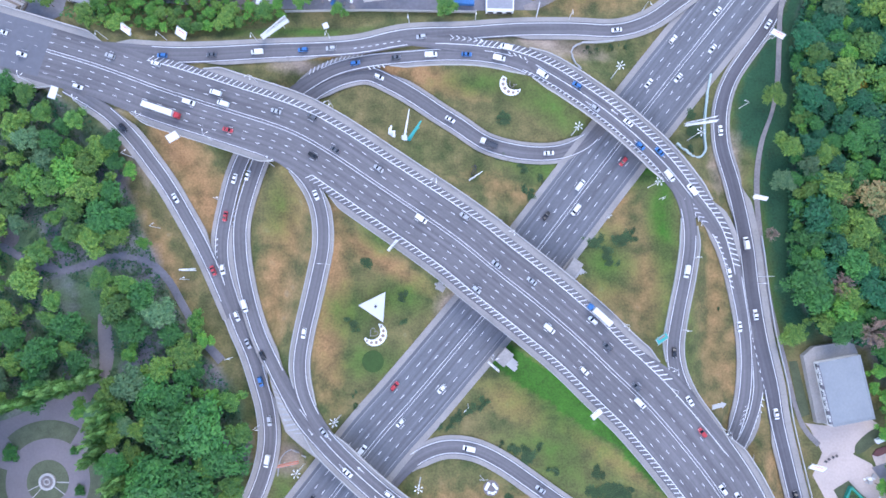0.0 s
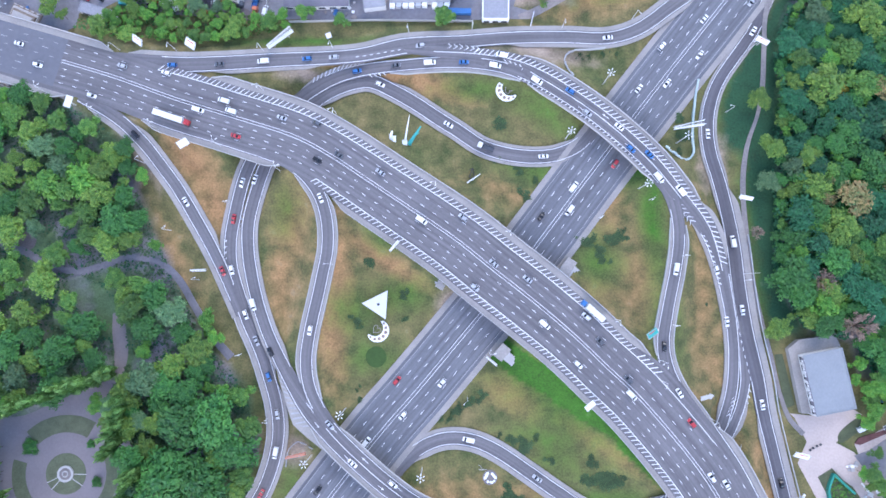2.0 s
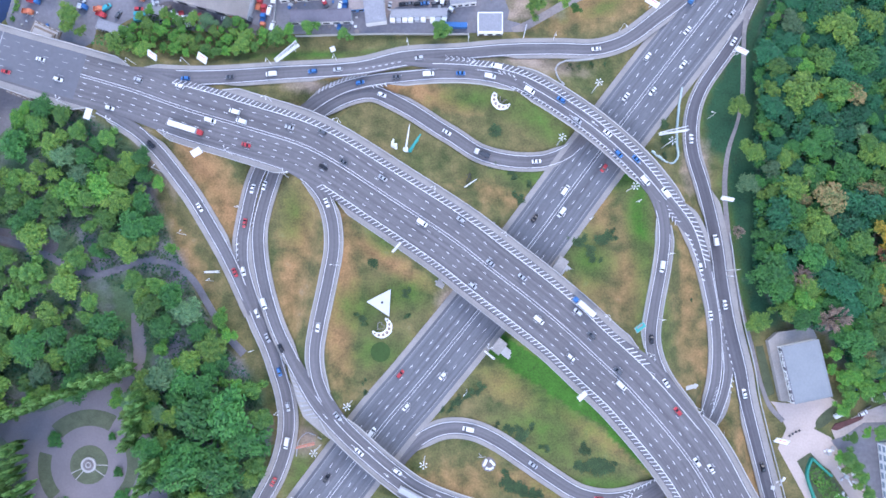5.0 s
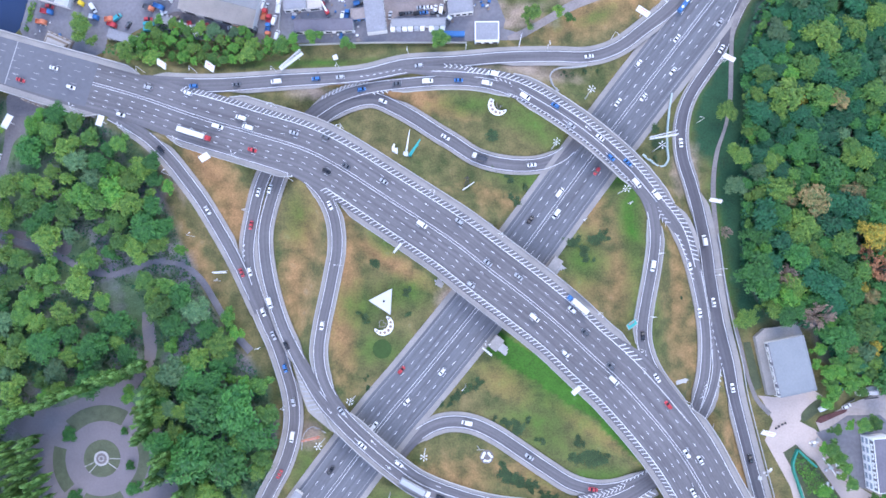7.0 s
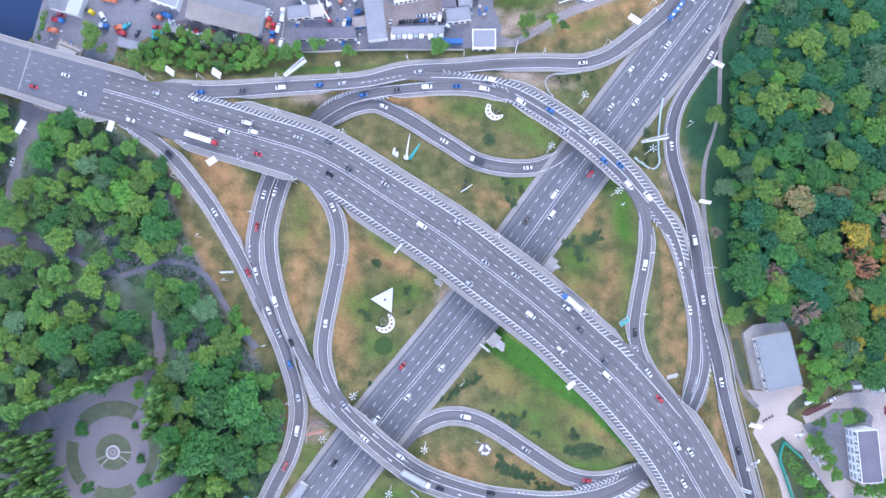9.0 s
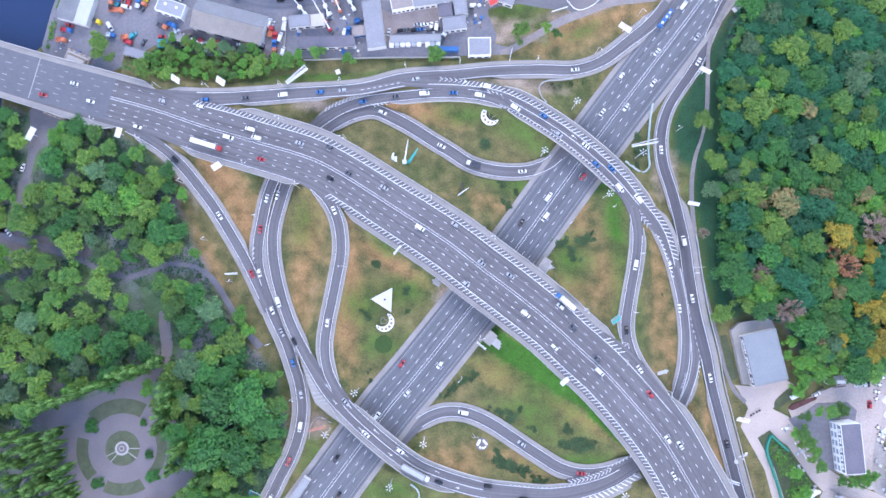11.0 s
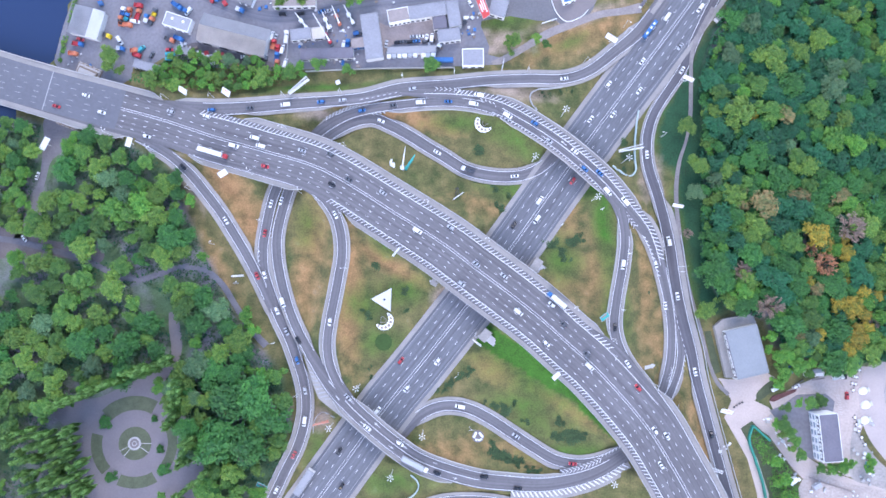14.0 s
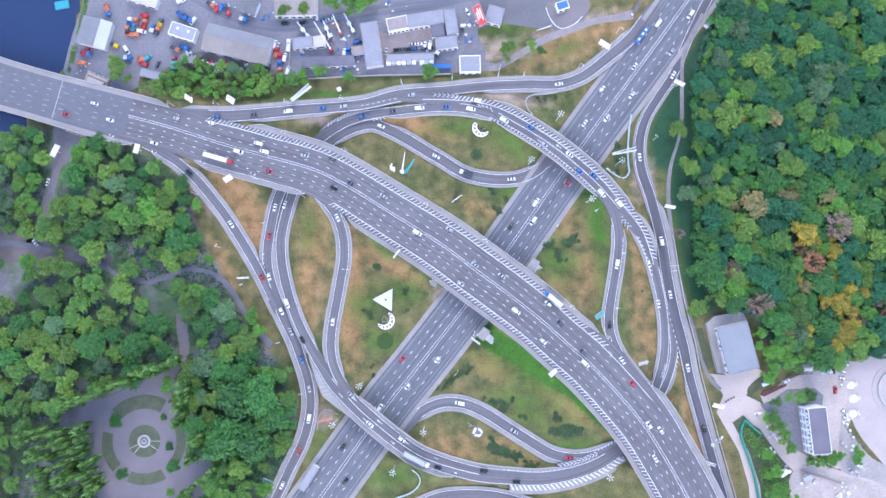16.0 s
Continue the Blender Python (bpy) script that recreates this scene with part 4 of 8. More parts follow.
sheet("pavement_yard", "grey asphalt of a cluttered works yard", [(-200.5, 238.2), (-211, 178.4), (-217.3, 160.5), (-222.9, 138.8), (-218.4, 129.9), (-206.5, 124.2), (-191.2, 119.1), (-179.9, 125.5), (-171.7, 127.9), (-171.7, 131.4), (-158.6, 138.4), (-131.5, 131.7), (-97.5, 128.8), (-70.4, 128.4), (-22.9, 127.3), (10.9, 126.2), (28.4, 125.4), (31.7, 138.1), (27.2, 150.4), (35.6, 227.3)], 0.06, YARD, smooth=False)
Road("road_yard_lane", "dark asphalt lane through the yards", [(-147.7, 184, 0.1, 3.4, 3.4), (-125.6, 171.1, 0.1, 3.6, 3.6), (-110.3, 164.5, 0.1, 3.6, 3.6), (-93.3, 160.2, 0.1, 3.6, 3.6), (-72.8, 161.1, 0.1, 3.6, 3.6), (-48.8, 165.6, 0.1, 3.6, 3.6), (-21.4, 168.6, 0.1, 3.6, 3.6), (5.9, 171.2, 0.1, 3.6, 3.6), (33.3, 175.2, 0.1, 3.6, 3.6)], asphalt("lane_asphalt", (0.15, 0.15, 0.17)), deck=0.4)
sheet("pavement_dirt_court", "bare pinkish dirt court of the depot", [(-32.5, 154.8), (-27.5, 152.8), (-0.8, 156.1), (0.3, 148.8), (0.7, 142.5), (-15.6, 141.2), (-25.8, 140.9), (-30.8, 134.9), (-32, 139.1)], 0.1, plain("court_dirt", (0.3, 0.245, 0.22), 0.95, vary=0.25, scale=0.12, fine=1.0))
# darker mottled sheet along the south side of the warehouse
sheet("pavement_scrap", "dark mottled ground strewn with scrap", [(-141.4, 146.7), (-124.5, 141.8), (-105.8, 136.1), (-97.4, 134.4), (-90.7, 129.2), (-100.9, 128.3), (-117.9, 131.8), (-143.3, 135), (-148.4, 140.7)], 0.1, plain("dark_scrap_ground", (0.14, 0.12, 0.12), 0.9, vary=0.35, scale=0.2, fine=1.0))
sheet("pavement_depot", "pale asphalt by the depot gate", [(15.9, 182.3), (14.6, 150.2), (21.4, 150.6), (29, 153.8), (44.4, 155.9), (61.2, 152.4), (71.3, 151.9), (74.6, 149.3), (90, 154.2), (93.7, 159.6), (96.1, 178.7)], 0.05, ASPHALT_OLD, smooth=False)
sheet("pavement_gate", "grey asphalt round the gatehouse", [(13.9, 150.3), (22, 149.9), (24.3, 138.4), (29.8, 133.7), (38.2, 131.2), (37.2, 125.7), (12.9, 126.1)], 0.08, YARD, smooth=False)
Road("path_depot", "pale trodden lane from the depot to the slip road", [(33.3, 127.3, 0.12, 2.2, 2.2), (42.6, 131.7, 0.12, 2, 2), (53.7, 137.8, 0.12, 2, 2), (65.9, 144.5, 0.12, 2.4, 2.4), (79.6, 149.5, 0.12, 2.2, 2.2), (96.9, 154.9, 0.12, 2, 2), (110.5, 156.4, 0.12, 2.2, 2.2), (120.7, 158.1, 0.12, 3, 3)], plain("pale_lane", (0.27, 0.235, 0.22), 0.95, vary=0.25, scale=0.12, fine=1.0), deck=0.3)
sheet("pavement_kiosk", "paved island round a kiosk", [(68.6, 165.9), (75.6, 169.1), (91, 171.9), (95.7, 164.7), (88.5, 156.4), (76.4, 151.7), (71.6, 157.1)], 0.1, PAVING)
PARK_ASPHALT = plain("park_asphalt", (0.17, 0.16, 0.17), 0.9, vary=0.25, scale=0.1, fine=0.9)
sheet("pavement_park_road", "asphalt lane between the park trees", [(-228.1, 104.8), (-208.1, 99.2), (-213.6, 93.3), (-219, 84.6), (-224.5, 79.4), (-227.6, 68.6), (-231.3, 56.9), (-236.8, 44.7), (-243.5, 34.8), (-245.6, 36.3), (-238.1, 48.1), (-233.7, 60.4), (-230.9, 72.2), (-229.5, 84), (-228.8, 94.2)], 0.06, PARK_ASPHALT)
sheet("pavement_clearing", "trodden grey clearing among park trees", [(-261.1, 43.6), (-244.2, 38.9), (-230.7, 35), (-210.6, 30.8), (-193.8, 26.1), (-195.5, 20.2), (-210.6, 22.1), (-230.8, 25.6), (-244.2, 24.8), (-261.1, 25.5)], 0.06, plain("trodden_ground", (0.165, 0.138, 0.13), 0.95, vary=0.3, scale=0.12, fine=1.2))
Road("path_park", "winding grey asphalt path through the park", [(-281.1, 37, 0.3, 1.7, 1.7), (-250.8, 35.1, 0.3, 1.7, 1.7), (-223.9, 28, 0.3, 1.7, 1.7), (-203.8, 21.2, 0.3, 1.7, 1.7), (-188.8, 13.9, 0.3, 1.7, 1.7), (-173.1, 9.3, 0.3, 1.7, 1.7), (-160.3, 12.7, 0.3, 1.7, 1.7), (-148.6, 15.9, 0.3, 1.7, 1.7), (-135.3, 13.1, 0.3, 1.7, 1.7), (-126.4, 5.7, 0.3, 1.7, 1.7), (-119, -6.2, 0.3, 1.7, 1.7), (-110.3, -20.4, 0.3, 1.7, 1.7), (-101.3, -30.6, 0.3, 2, 2)], PARK_ASPHALT, deck=0.4)
Road("path_trodden", "trodden earth path between park trees", [(-154.7, -9.7, 0.2, 2, 2), (-153.5, -18, 0.2, 3.2, 3.2), (-152.3, -28.6, 0.2, 3.2, 3.2), (-153.8, -39.4, 0.2, 2.2, 2.2)], PAVING, deck=0.3)
Road("path_east", "straight concrete footpath by the wood", [(162.8, 156.4, 0.3, 1.5, 1.5), (151.8, 137.2, 0.3, 1.5, 1.5), (148.5, 127.7, 0.3, 1.1, 1.1), (147.1, 110.6, 0.3, 1.1, 1.1), (145.6, 91.9, 0.3, 1.1, 1.1), (142.8, 79.5, 0.3, 0.79, 0.79), (138.1, 66.8, 0.3, 0.99, 0.99), (135.6, 53.5, 0.3, 1.2, 1.2), (135.1, 39.4, 0.3, 1.2, 1.2), (136, 23.4, 0.5, 1.2, 1.2), (137.8, 4.1, 0.5, 1.2, 1.2), (141, -13.2, 0.4, 0.99, 0.99), (145.2, -31.4, 0.3, 0.92, 0.92), (148.9, -49.5, 0.3, 0.92, 0.92), (152.6, -59.4, 0.2, 1.1, 1.1), (158.4, -66.1, 0.2, 1.1, 1.1)], plain("worn_path", (0.22, 0.2, 0.19), 0.95, vary=0.3, scale=0.15, fine=1.2), deck=0.4)
sheet("pavement_forecourt", "pale pinkish paved forecourt", [(152.8, -56.8), (161.9, -57.8), (180.7, -54.7), (184.8, -57.4), (181.6, -61.2), (172.8, -69.9), (180.7, -74.1), (185.7, -81.7), (196.7, -99.7), (212.2, -109.9), (227.8, -116.2), (272.5, -121.7), (271.1, -137.5), (220.4, -129.3), (201.8, -119.1), (191.3, -107.5), (179.6, -89.5), (168.8, -82), (170.7, -92.4), (175.3, -105.3), (178.4, -121.4), (179.4, -143.6), (171.1, -143.3), (171, -121.1), (166.8, -101.8), (161.1, -90.4), (155.3, -78.9), (159.8, -69.4), (154.7, -58.8)], 0.08, plain("pale_paving", (0.46, 0.38, 0.33), 0.9, vary=0.12, scale=0.1, fine=1.0), smooth=False)
sheet("pavement_podium", "grey podium slab round two sides of the showroom", [(151.6, -27.6), (156.4, -23.6), (172.8, -21.3), (175.1, -26.6), (155.9, -31.4), (160.8, -56.4), (156.5, -56.3)], 3.0, CONCRETE, 3.1, False)
sheet("pavement_lot", "grey car park behind the office", [(181, -70.2), (197.8, -61.8), (216.2, -55.4), (232.7, -52.8), (242.5, -53.2), (237.7, -72.4), (229.7, -91.4), (234.5, -113.9), (221.6, -113.4), (196.7, -99.7), (185, -81.7)], 0.12, plain("lot_gravel", (0.45, 0.375, 0.33), 0.9, vary=0.22, scale=0.08, fine=0.8), smooth=False)
sheet("pavement_court", "grey asphalt court beside the office", [(180.6, -75.6), (187.2, -73.3), (196.6, -67.3), (212.6, -67.2), (217.4, -71.8), (210, -103.8), (201.8, -102.9), (193.9, -97.6), (190.3, -88.7)], 0.17, YARD, smooth=False)
sheet("pavement_terrace", "pale round terrace with curved edge", [(237.6, -53), (278.1, -54.6), (272.5, -121.7), (255.1, -117.2), (243.2, -104.7), (234.6, -91.6), (230.9, -77), (232.6, -62.5)], 0.2, plain("terrace_paving", (0.43, 0.365, 0.335), 0.85, vary=0.1, scale=0.1, fine=1.0))
sheet("pavement_rubble", "pale trodden earth beyond the drive", [(194.1, -118.8), (201.8, -110.2), (218.2, -115.9), (237.2, -120.4), (259.2, -126.3), (257.6, -146.4), (190.3, -144)], 0.1, plain("pale_earth", (0.4, 0.34, 0.3), 0.95, vary=0.28, scale=0.12, fine=0.9))
sheet("pavement_bank", "grey trodden bank below the terrace", [(227.5, -86.5), (233.2, -96.3), (242.9, -108.5), (256.8, -116.3), (256.1, -124.9), (237.3, -119.1), (224.1, -114.2), (223.8, -100.8)], 0.13, plain("trodden_bank", (0.33, 0.3, 0.275), 0.95, vary=0.3, scale=0.15, fine=0.9))
LAWN_DARK = plain("shaded_lawn", (0.075, 0.09, 0.045), 0.95, vary=0.35, scale=0.3, fine=2.5)
sheet("lawn_strip", "narrow lawn beside the footpath", [(146.7, -30.5), (150.3, -30), (155, -53), (151, -54.5)], 0.16, LAWN_DARK, smooth=False)
sheet("lawn_bank", "dark lawn by the forecourt drive", [(173.7, -66.7), (184, -58.7), (185.8, -62), (181.2, -66.3), (174.5, -70)], 0.16, LAWN_DARK)
sheet("lawn_hedge", "reddish low hedge bed", [(181, -70.2), (182.8, -67.7), (196.7, -63.7), (195.9, -65.6), (183.2, -70.9)], 0.5, plain("red_hedge", (0.12, 0.05, 0.045), 0.9, vary=0.4, scale=0.6, fine=3.0), 0.5, False)
sheet("lawn_island", "dark lawn island with a green fence", [(164, -85), (170.5, -81.1), (179.5, -91.1), (194.2, -112.4), (193.5, -144.1), (178.1, -143.5), (177.4, -121.3), (172.3, -102)], 0.18, LAWN_DARK, smooth=False)

# the round park square
CX, CY = [(-176.4, -82.8)][0]
PARK_PAVING = plain("park_paving", (0.185, 0.165, 0.175), 0.9, vary=0.14, scale=0.1, fine=1.0)
sheet("pavement_square", "grey paved park square", [(-154.6, -41), (-161.4, -53.8), (-151.7, -64), (-145.2, -72.3), (-145.5, -86.9), (-138.3, -90.4), (-135.8, -100.1), (-149.3, -122.1), (-201.7, -120.1), (-202.2, -100.9), (-208.1, -87.8), (-214.6, -74.6), (-221.8, -64.6), (-211.2, -59.1), (-194.6, -55.8), (-181.3, -49.8)], 0.08, PARK_PAVING)


def ring(name, label, r0, r1, a0, a1, z, mat, cx=CX, cy=CY, thick=0.2, steps=40, parent=None):
    """A flat piece of a ring, with thickness."""
    bm = bmesh.new()
    rows = []
    for i in range(steps + 1):
        a = radians(a0 + (a1 - a0) * i / steps)
        c, s = math.cos(a), math.sin(a)
        rows.append([bm.verts.new((cx + r * c, cy + r * s, h)) for r, h in ((r0, z), (r1, z), (r1, z - thick), (r0, z - thick))])
    for p, q in zip(rows, rows[1:]):
        for k in range(4):
            bm.faces.new((p[k], p[(k + 1) % 4], q[(k + 1) % 4], q[k]))
    if abs(a1 - a0) < 360:
        bm.faces.new(rows[0][::-1])
        bm.faces.new(rows[-1])
    bmesh.ops.remove_doubles(bm, verts=bm.verts[:], dist=0.001)
    bmesh.ops.recalc_face_normals(bm, faces=bm.faces[:])
    ob = part(name, bm, mat, parent)
    return ob if parent else tagged(ob, label, "pavement", kind="structure")


SQUARE_BED = plain("worn_lawn_bed", (0.095, 0.112, 0.066), 0.95, vary=0.3, scale=0.25, fine=2.0)
ring("lawn_disc", "dull round lawn in the park square", 3.4, 9.3, 0, 360, 0.16, SQUARE_BED)
for a0, a1, r1 in ((60, 135, 26.5), (165, 222, 25), (245, 300, 25), (-38, 38, 24)):
    ring("lawn_arc", "curved lawn bed round the park square", 18.6, r1, a0, a1, 0.15, SQUARE_BED)
for x, y, r in [(-34.6, -30.6, 4.8)]:
    ring("lawn_patch", "round patch of dark mown grass", 0.0, r, 0, 360, 0.05 + max(0.0, float(H[int(np.abs(ys - y).argmin()) * nx + int(np.abs(xs - x).argmin())])), plain("dark_grass", (0.038, 0.078, 0.016), 0.95, vary=0.3, scale=0.4, fine=3.0), x, y, 0.1, 28)
fountain = thing("fountain", "round pale stone fountain with a dark middle", "fountain", m=pose(CX, CY, 0.08))
ring("basin", "", 2.7, 3.7, 0, 360, 0.75, CONCRETE_PALE, 0, 0, 0.75, parent=fountain)
ring("floor", "", 0.0, 2.7, 0, 360, 0.3, PAVING, 0, 0, 0.3, parent=fountain)
ring("inner_rim", "", 1.0, 1.45, 0, 360, 0.9, CONCRETE_PALE, 0, 0, 0.6, parent=fountain)
for a, lo, hi in ((-2, 3.6, 9.4), (-35, 3.6, 9.4), (205, 3.6, 9.4), (228, 3.6, 9.4)):
    bm = bmesh.new()
    box(bm, (lo + hi) / 2, 0, 0.12, hi - lo, 0.35, 0.24)
    bm.transform(pose(0, 0, 0, 0, 0, a))
    part("kerb", bm, CONCRETE_PALE, fountain)

# ---- trees ----
LEAVES = {
    "mid": foliage("leaves_mid", (0.033, 0.122, 0.019), (0.115, 0.225, 0.03)),
    "deep": foliage("leaves_deep", (0.017, 0.1, 0.02), (0.06, 0.2, 0.03), 0.25),
    "teal": foliage("leaves_teal", (0.006, 0.075, 0.03), (0.022, 0.14, 0.046), 0.25),
    "olive": foliage("leaves_olive", (0.026, 0.058, 0.018), (0.06, 0.11, 0.03), 0.2),
    "grey": foliage("leaves_grey", (0.04, 0.115, 0.046), (0.115, 0.2, 0.075)),
    "light": foliage("leaves_light", (0.045, 0.14, 0.018), (0.175, 0.275, 0.035), 0.25),
    "vivid": foliage("leaves_vivid", (0.035, 0.165, 0.018), (0.14, 0.3, 0.03), 0.25),
    "yellow": foliage("leaves_yellow", (0.1, 0.15, 0.016), (0.44, 0.28, 0.022), 0.25),
    "rust": foliage("leaves_rust", (0.22, 0.11, 0.05), (0.52, 0.25, 0.12), 0.2),
    "tan": foliage("leaves_tan", (0.07, 0.13, 0.035), (0.31, 0.2, 0.075), 0.2),
    "ashen": foliage("leaves_ashen", (0.15, 0.13, 0.1), (0.38, 0.26, 0.19), 0.15),
    "poplar": foliage("leaves_poplar", (0.085, 0.2, 0.045), (0.22, 0.38, 0.1), 0.2),
}
rng = np.random.default_rng(7)


def crown_mesh(name, seed, mat, tall=0.8, lobes=22, leaves=1750, size=0.1, thin=1.0, ragged=1.0):
    """Many small leaf sprays on a bunch of boughs of unequal reach, with a shaded core in each bough, one unit wide to each side."""
    r = np.random.default_rng(seed)
    bm = bmesh.new()
    spots = [(0, 0, 0.32 * tall, 0.4)]
    phase = r.uniform(0, 6.28, 3)
    for k in range(lobes - 1):
        a = 2.4 * k + r.uniform(-0.6, 0.6)
        reach = 0.92 + ragged * (0.2 * math.sin(2 * a + phase[0]) + 0.15 * math.sin(3 * a + phase[1]) + 0.12 * math.sin(5 * a + phase[2]))
        rad = 0.86 * math.sqrt((k + 1) / lobes) * r.uniform(0.7, 1.18) * reach
        spots.append((rad * math.cos(a), rad * math.sin(a), tall * (0.65 - 0.8 * rad * rad) * r.uniform(0.45, 1.1) - 0.15, r.uniform(0.13, 0.33)))
    for x, y, z, rad in spots:
        made = bmesh.ops.create_icosphere(bm, subdivisions=1, radius=rad * 0.7, matrix=Matrix.Translation((x * thin, y * thin, z)))
        for v in made["verts"]:
            v.co += Vector(r.normal(0, 0.1 * rad, 3))
    bm.verts.ensure_lookup_table()
    verts = [tuple(v.co) for v in bm.verts]
    faces = [[v.index for v in f.verts] for f in bm.faces]
    bm.free()
    weight = np.array([s[3] ** 2 for s in spots])
    for i in r.choice(len(spots), leaves, p=weight / weight.sum()):
        x, y, z, rad = spots[i]
        d = r.normal(0, 1, 3)
        d[2] = abs(d[2]) * 1.1 - 0.15
        d /= np.linalg.norm(d)
        c = np.array([x * thin, y * thin, z]) + d * rad * r.uniform(0.65, 1.45)
        up = d * 0.6 + r.normal(0, 0.35, 3) + (0, 0, 0.55)
        up /= np.linalg.norm(up)
        side = np.cross(up, d + r.normal(0, 0.5, 3))
        side /= np.linalg.norm(side) + 1e-9
        fwd = np.cross(up, side)
        s = size * r.uniform(0.55, 1.5)
        k = len(verts)
        verts += [tuple(c - side * s * 0.45 - fwd * s * 0.6), tuple(c + side * s * 0.45 - fwd * s * 0.6), tuple(c + fwd * s * 1.05)]
        faces.append((k, k + 1, k + 2))
    return mesh_from(name, verts, faces, mat)


def bare_crown_mesh(name, seed, mat, leaves=900):
    """A dying crown: forked boughs with thin tufts of withered leaves, one unit wide to each side."""
    r = np.random.default_rng(seed)
    bm = bmesh.new()
    tips = []
    for k in range(11):
        a = 2.4 * k + r.uniform(-0.4, 0.4)
        reach = r.uniform(0.45, 1.0)
        knee = (0.45 * reach * math.cos(a), 0.45 * reach * math.sin(a), r.uniform(-0.1, 0.25))
        rod(bm, (0, 0, -0.7), knee, 0.045, 0.028, 4)
        for _ in range(3):
            b = a + r.uniform(-0.55, 0.55)
            tip = (reach * r.uniform(0.75, 1.05) * math.cos(b), reach * r.uniform(0.75, 1.05) * math.sin(b), knee[2] + r.uniform(0.05, 0.4))
            rod(bm, knee, tip, 0.024, 0.008, 3)
            tips.append((knee, tip))
    bm.verts.ensure_lookup_table()
    verts = [tuple(v.co) for v in bm.verts]
    faces = [[v.index for v in f.verts] for f in bm.faces]
    bm.free()
    for i in r.integers(len(tips), size=leaves):
        a, b = (np.array(p) for p in tips[i])
        c = a + (b - a) * r.uniform(0.1, 1.1) + r.normal(0, 0.07, 3)
        side, fwd = r.normal(0, 1, 3), (b - a) / np.linalg.norm(b - a)
        side -= fwd * side.dot(fwd)
        side /= np.linalg.norm(side)
        s = 0.085 * r.uniform(0.5, 1.4)
        k = len(verts)
        verts += [tuple(c - side * s * 0.4), tuple(c + side * s * 0.4), tuple(c + fwd * s * 1.4)]
        faces.append((k, k + 1, k + 2))
    return mesh_from(name, verts, faces, mat)


def poplar_mesh(name, seed, mat, leaves=1500):
    """A narrow upright crown like a flame, made of rising sprays: height 5.5 to a half-width of 1."""
    r = np.random.default_rng(seed)
    bm = bmesh.new()
    girth = lambda h: max(0.05, math.sin(math.pi * min(1, (h + 0.7) / 6.4)) ** 0.8)
    for k in range(9):
        h = 0.3 + k * 0.56
        w = 0.72 * girth(h)
        bmesh.ops.create_icosphere(bm, subdivisions=1, radius=1, matrix=Matrix.Translation((r.normal(0, 0.1), r.normal(0, 0.1), h)) @ Matrix.Diagonal((w, w, 0.6, 1)))
    bm.verts.ensure_lookup_table()
    verts = [tuple(v.co) for v in bm.verts]
    faces = [[v.index for v in f.verts] for f in bm.faces]
    bm.free()
    sprays = [(r.uniform(0, 2 * math.pi), r.uniform(0.1, 4.7), r.uniform(0.7, 1.25)) for _ in range(46)]
    for i in r.integers(len(sprays), size=leaves):
        a, h0, reach = sprays[i]
        u = r.uniform()
        h = h0 + 1.0 * u
        w = girth(h0) * reach * (0.35 + 0.65 * u) * (1.0 if h < 5 else 0.6)
        a += r.normal(0, 0.16)
        c = np.array([w * math.cos(a), w * math.sin(a), h]) + r.normal(0, 0.07, 3)
        out = np.array([math.cos(a), math.sin(a), 0.35]) + r.normal(0, 0.4, 3)
        side = np.cross(out, (0, 0, 1.0)) + r.normal(0, 0.15, 3)
        side /= np.linalg.norm(side)
        s = 0.27 * r.uniform(0.5, 1.4)
        k = len(verts)
        verts += [tuple(c - side * s * 0.42), tuple(c + side * s * 0.42), tuple(c + np.array([0.95 * math.cos(a), 0.95 * math.sin(a), 0.5]) * 1.5 * s)]
        faces.append((k, k + 1, k + 2))
    return mesh_from(name, verts, faces, mat)


def trunk_mesh(name, seed, height=1.0, spread=0.5):
    """A tapered trunk with limbs that rise into the crown."""
    r = np.random.default_rng(seed)
    bm = bmesh.new()
    rod(bm, (0, 0, -0.1), (0.02, 0.01, height * 0.6), 0.055, 0.04, 6)
    rod(bm, (0.02, 0.01, height * 0.6), (0.0, 0.03, height), 0.04, 0.02, 5)
    for k in range(6):
        a = k * 1.05 + r.uniform(-0.3, 0.3)
        h = height * r.uniform(0.4, 0.65)
        e = (spread * math.cos(a), spread * math.sin(a), h + height * r.uniform(0.2, 0.4))
        rod(bm, (0, 0, h), e, 0.025, 0.01, 4)
        rod(bm, (e[0] * 0.6, e[1] * 0.6, h * 0.4 + e[2] * 0.6), (e[0] * 0.9 - e[1] * 0.4, e[1] * 0.9 + e[0] * 0.4, e[2] + 0.05), 0.013, 0.006, 3)
    me = bpy.data.meshes.new(name)
    bm.to_mesh(me)
    bm.free()
    me.materials.append(BARK)
    return me


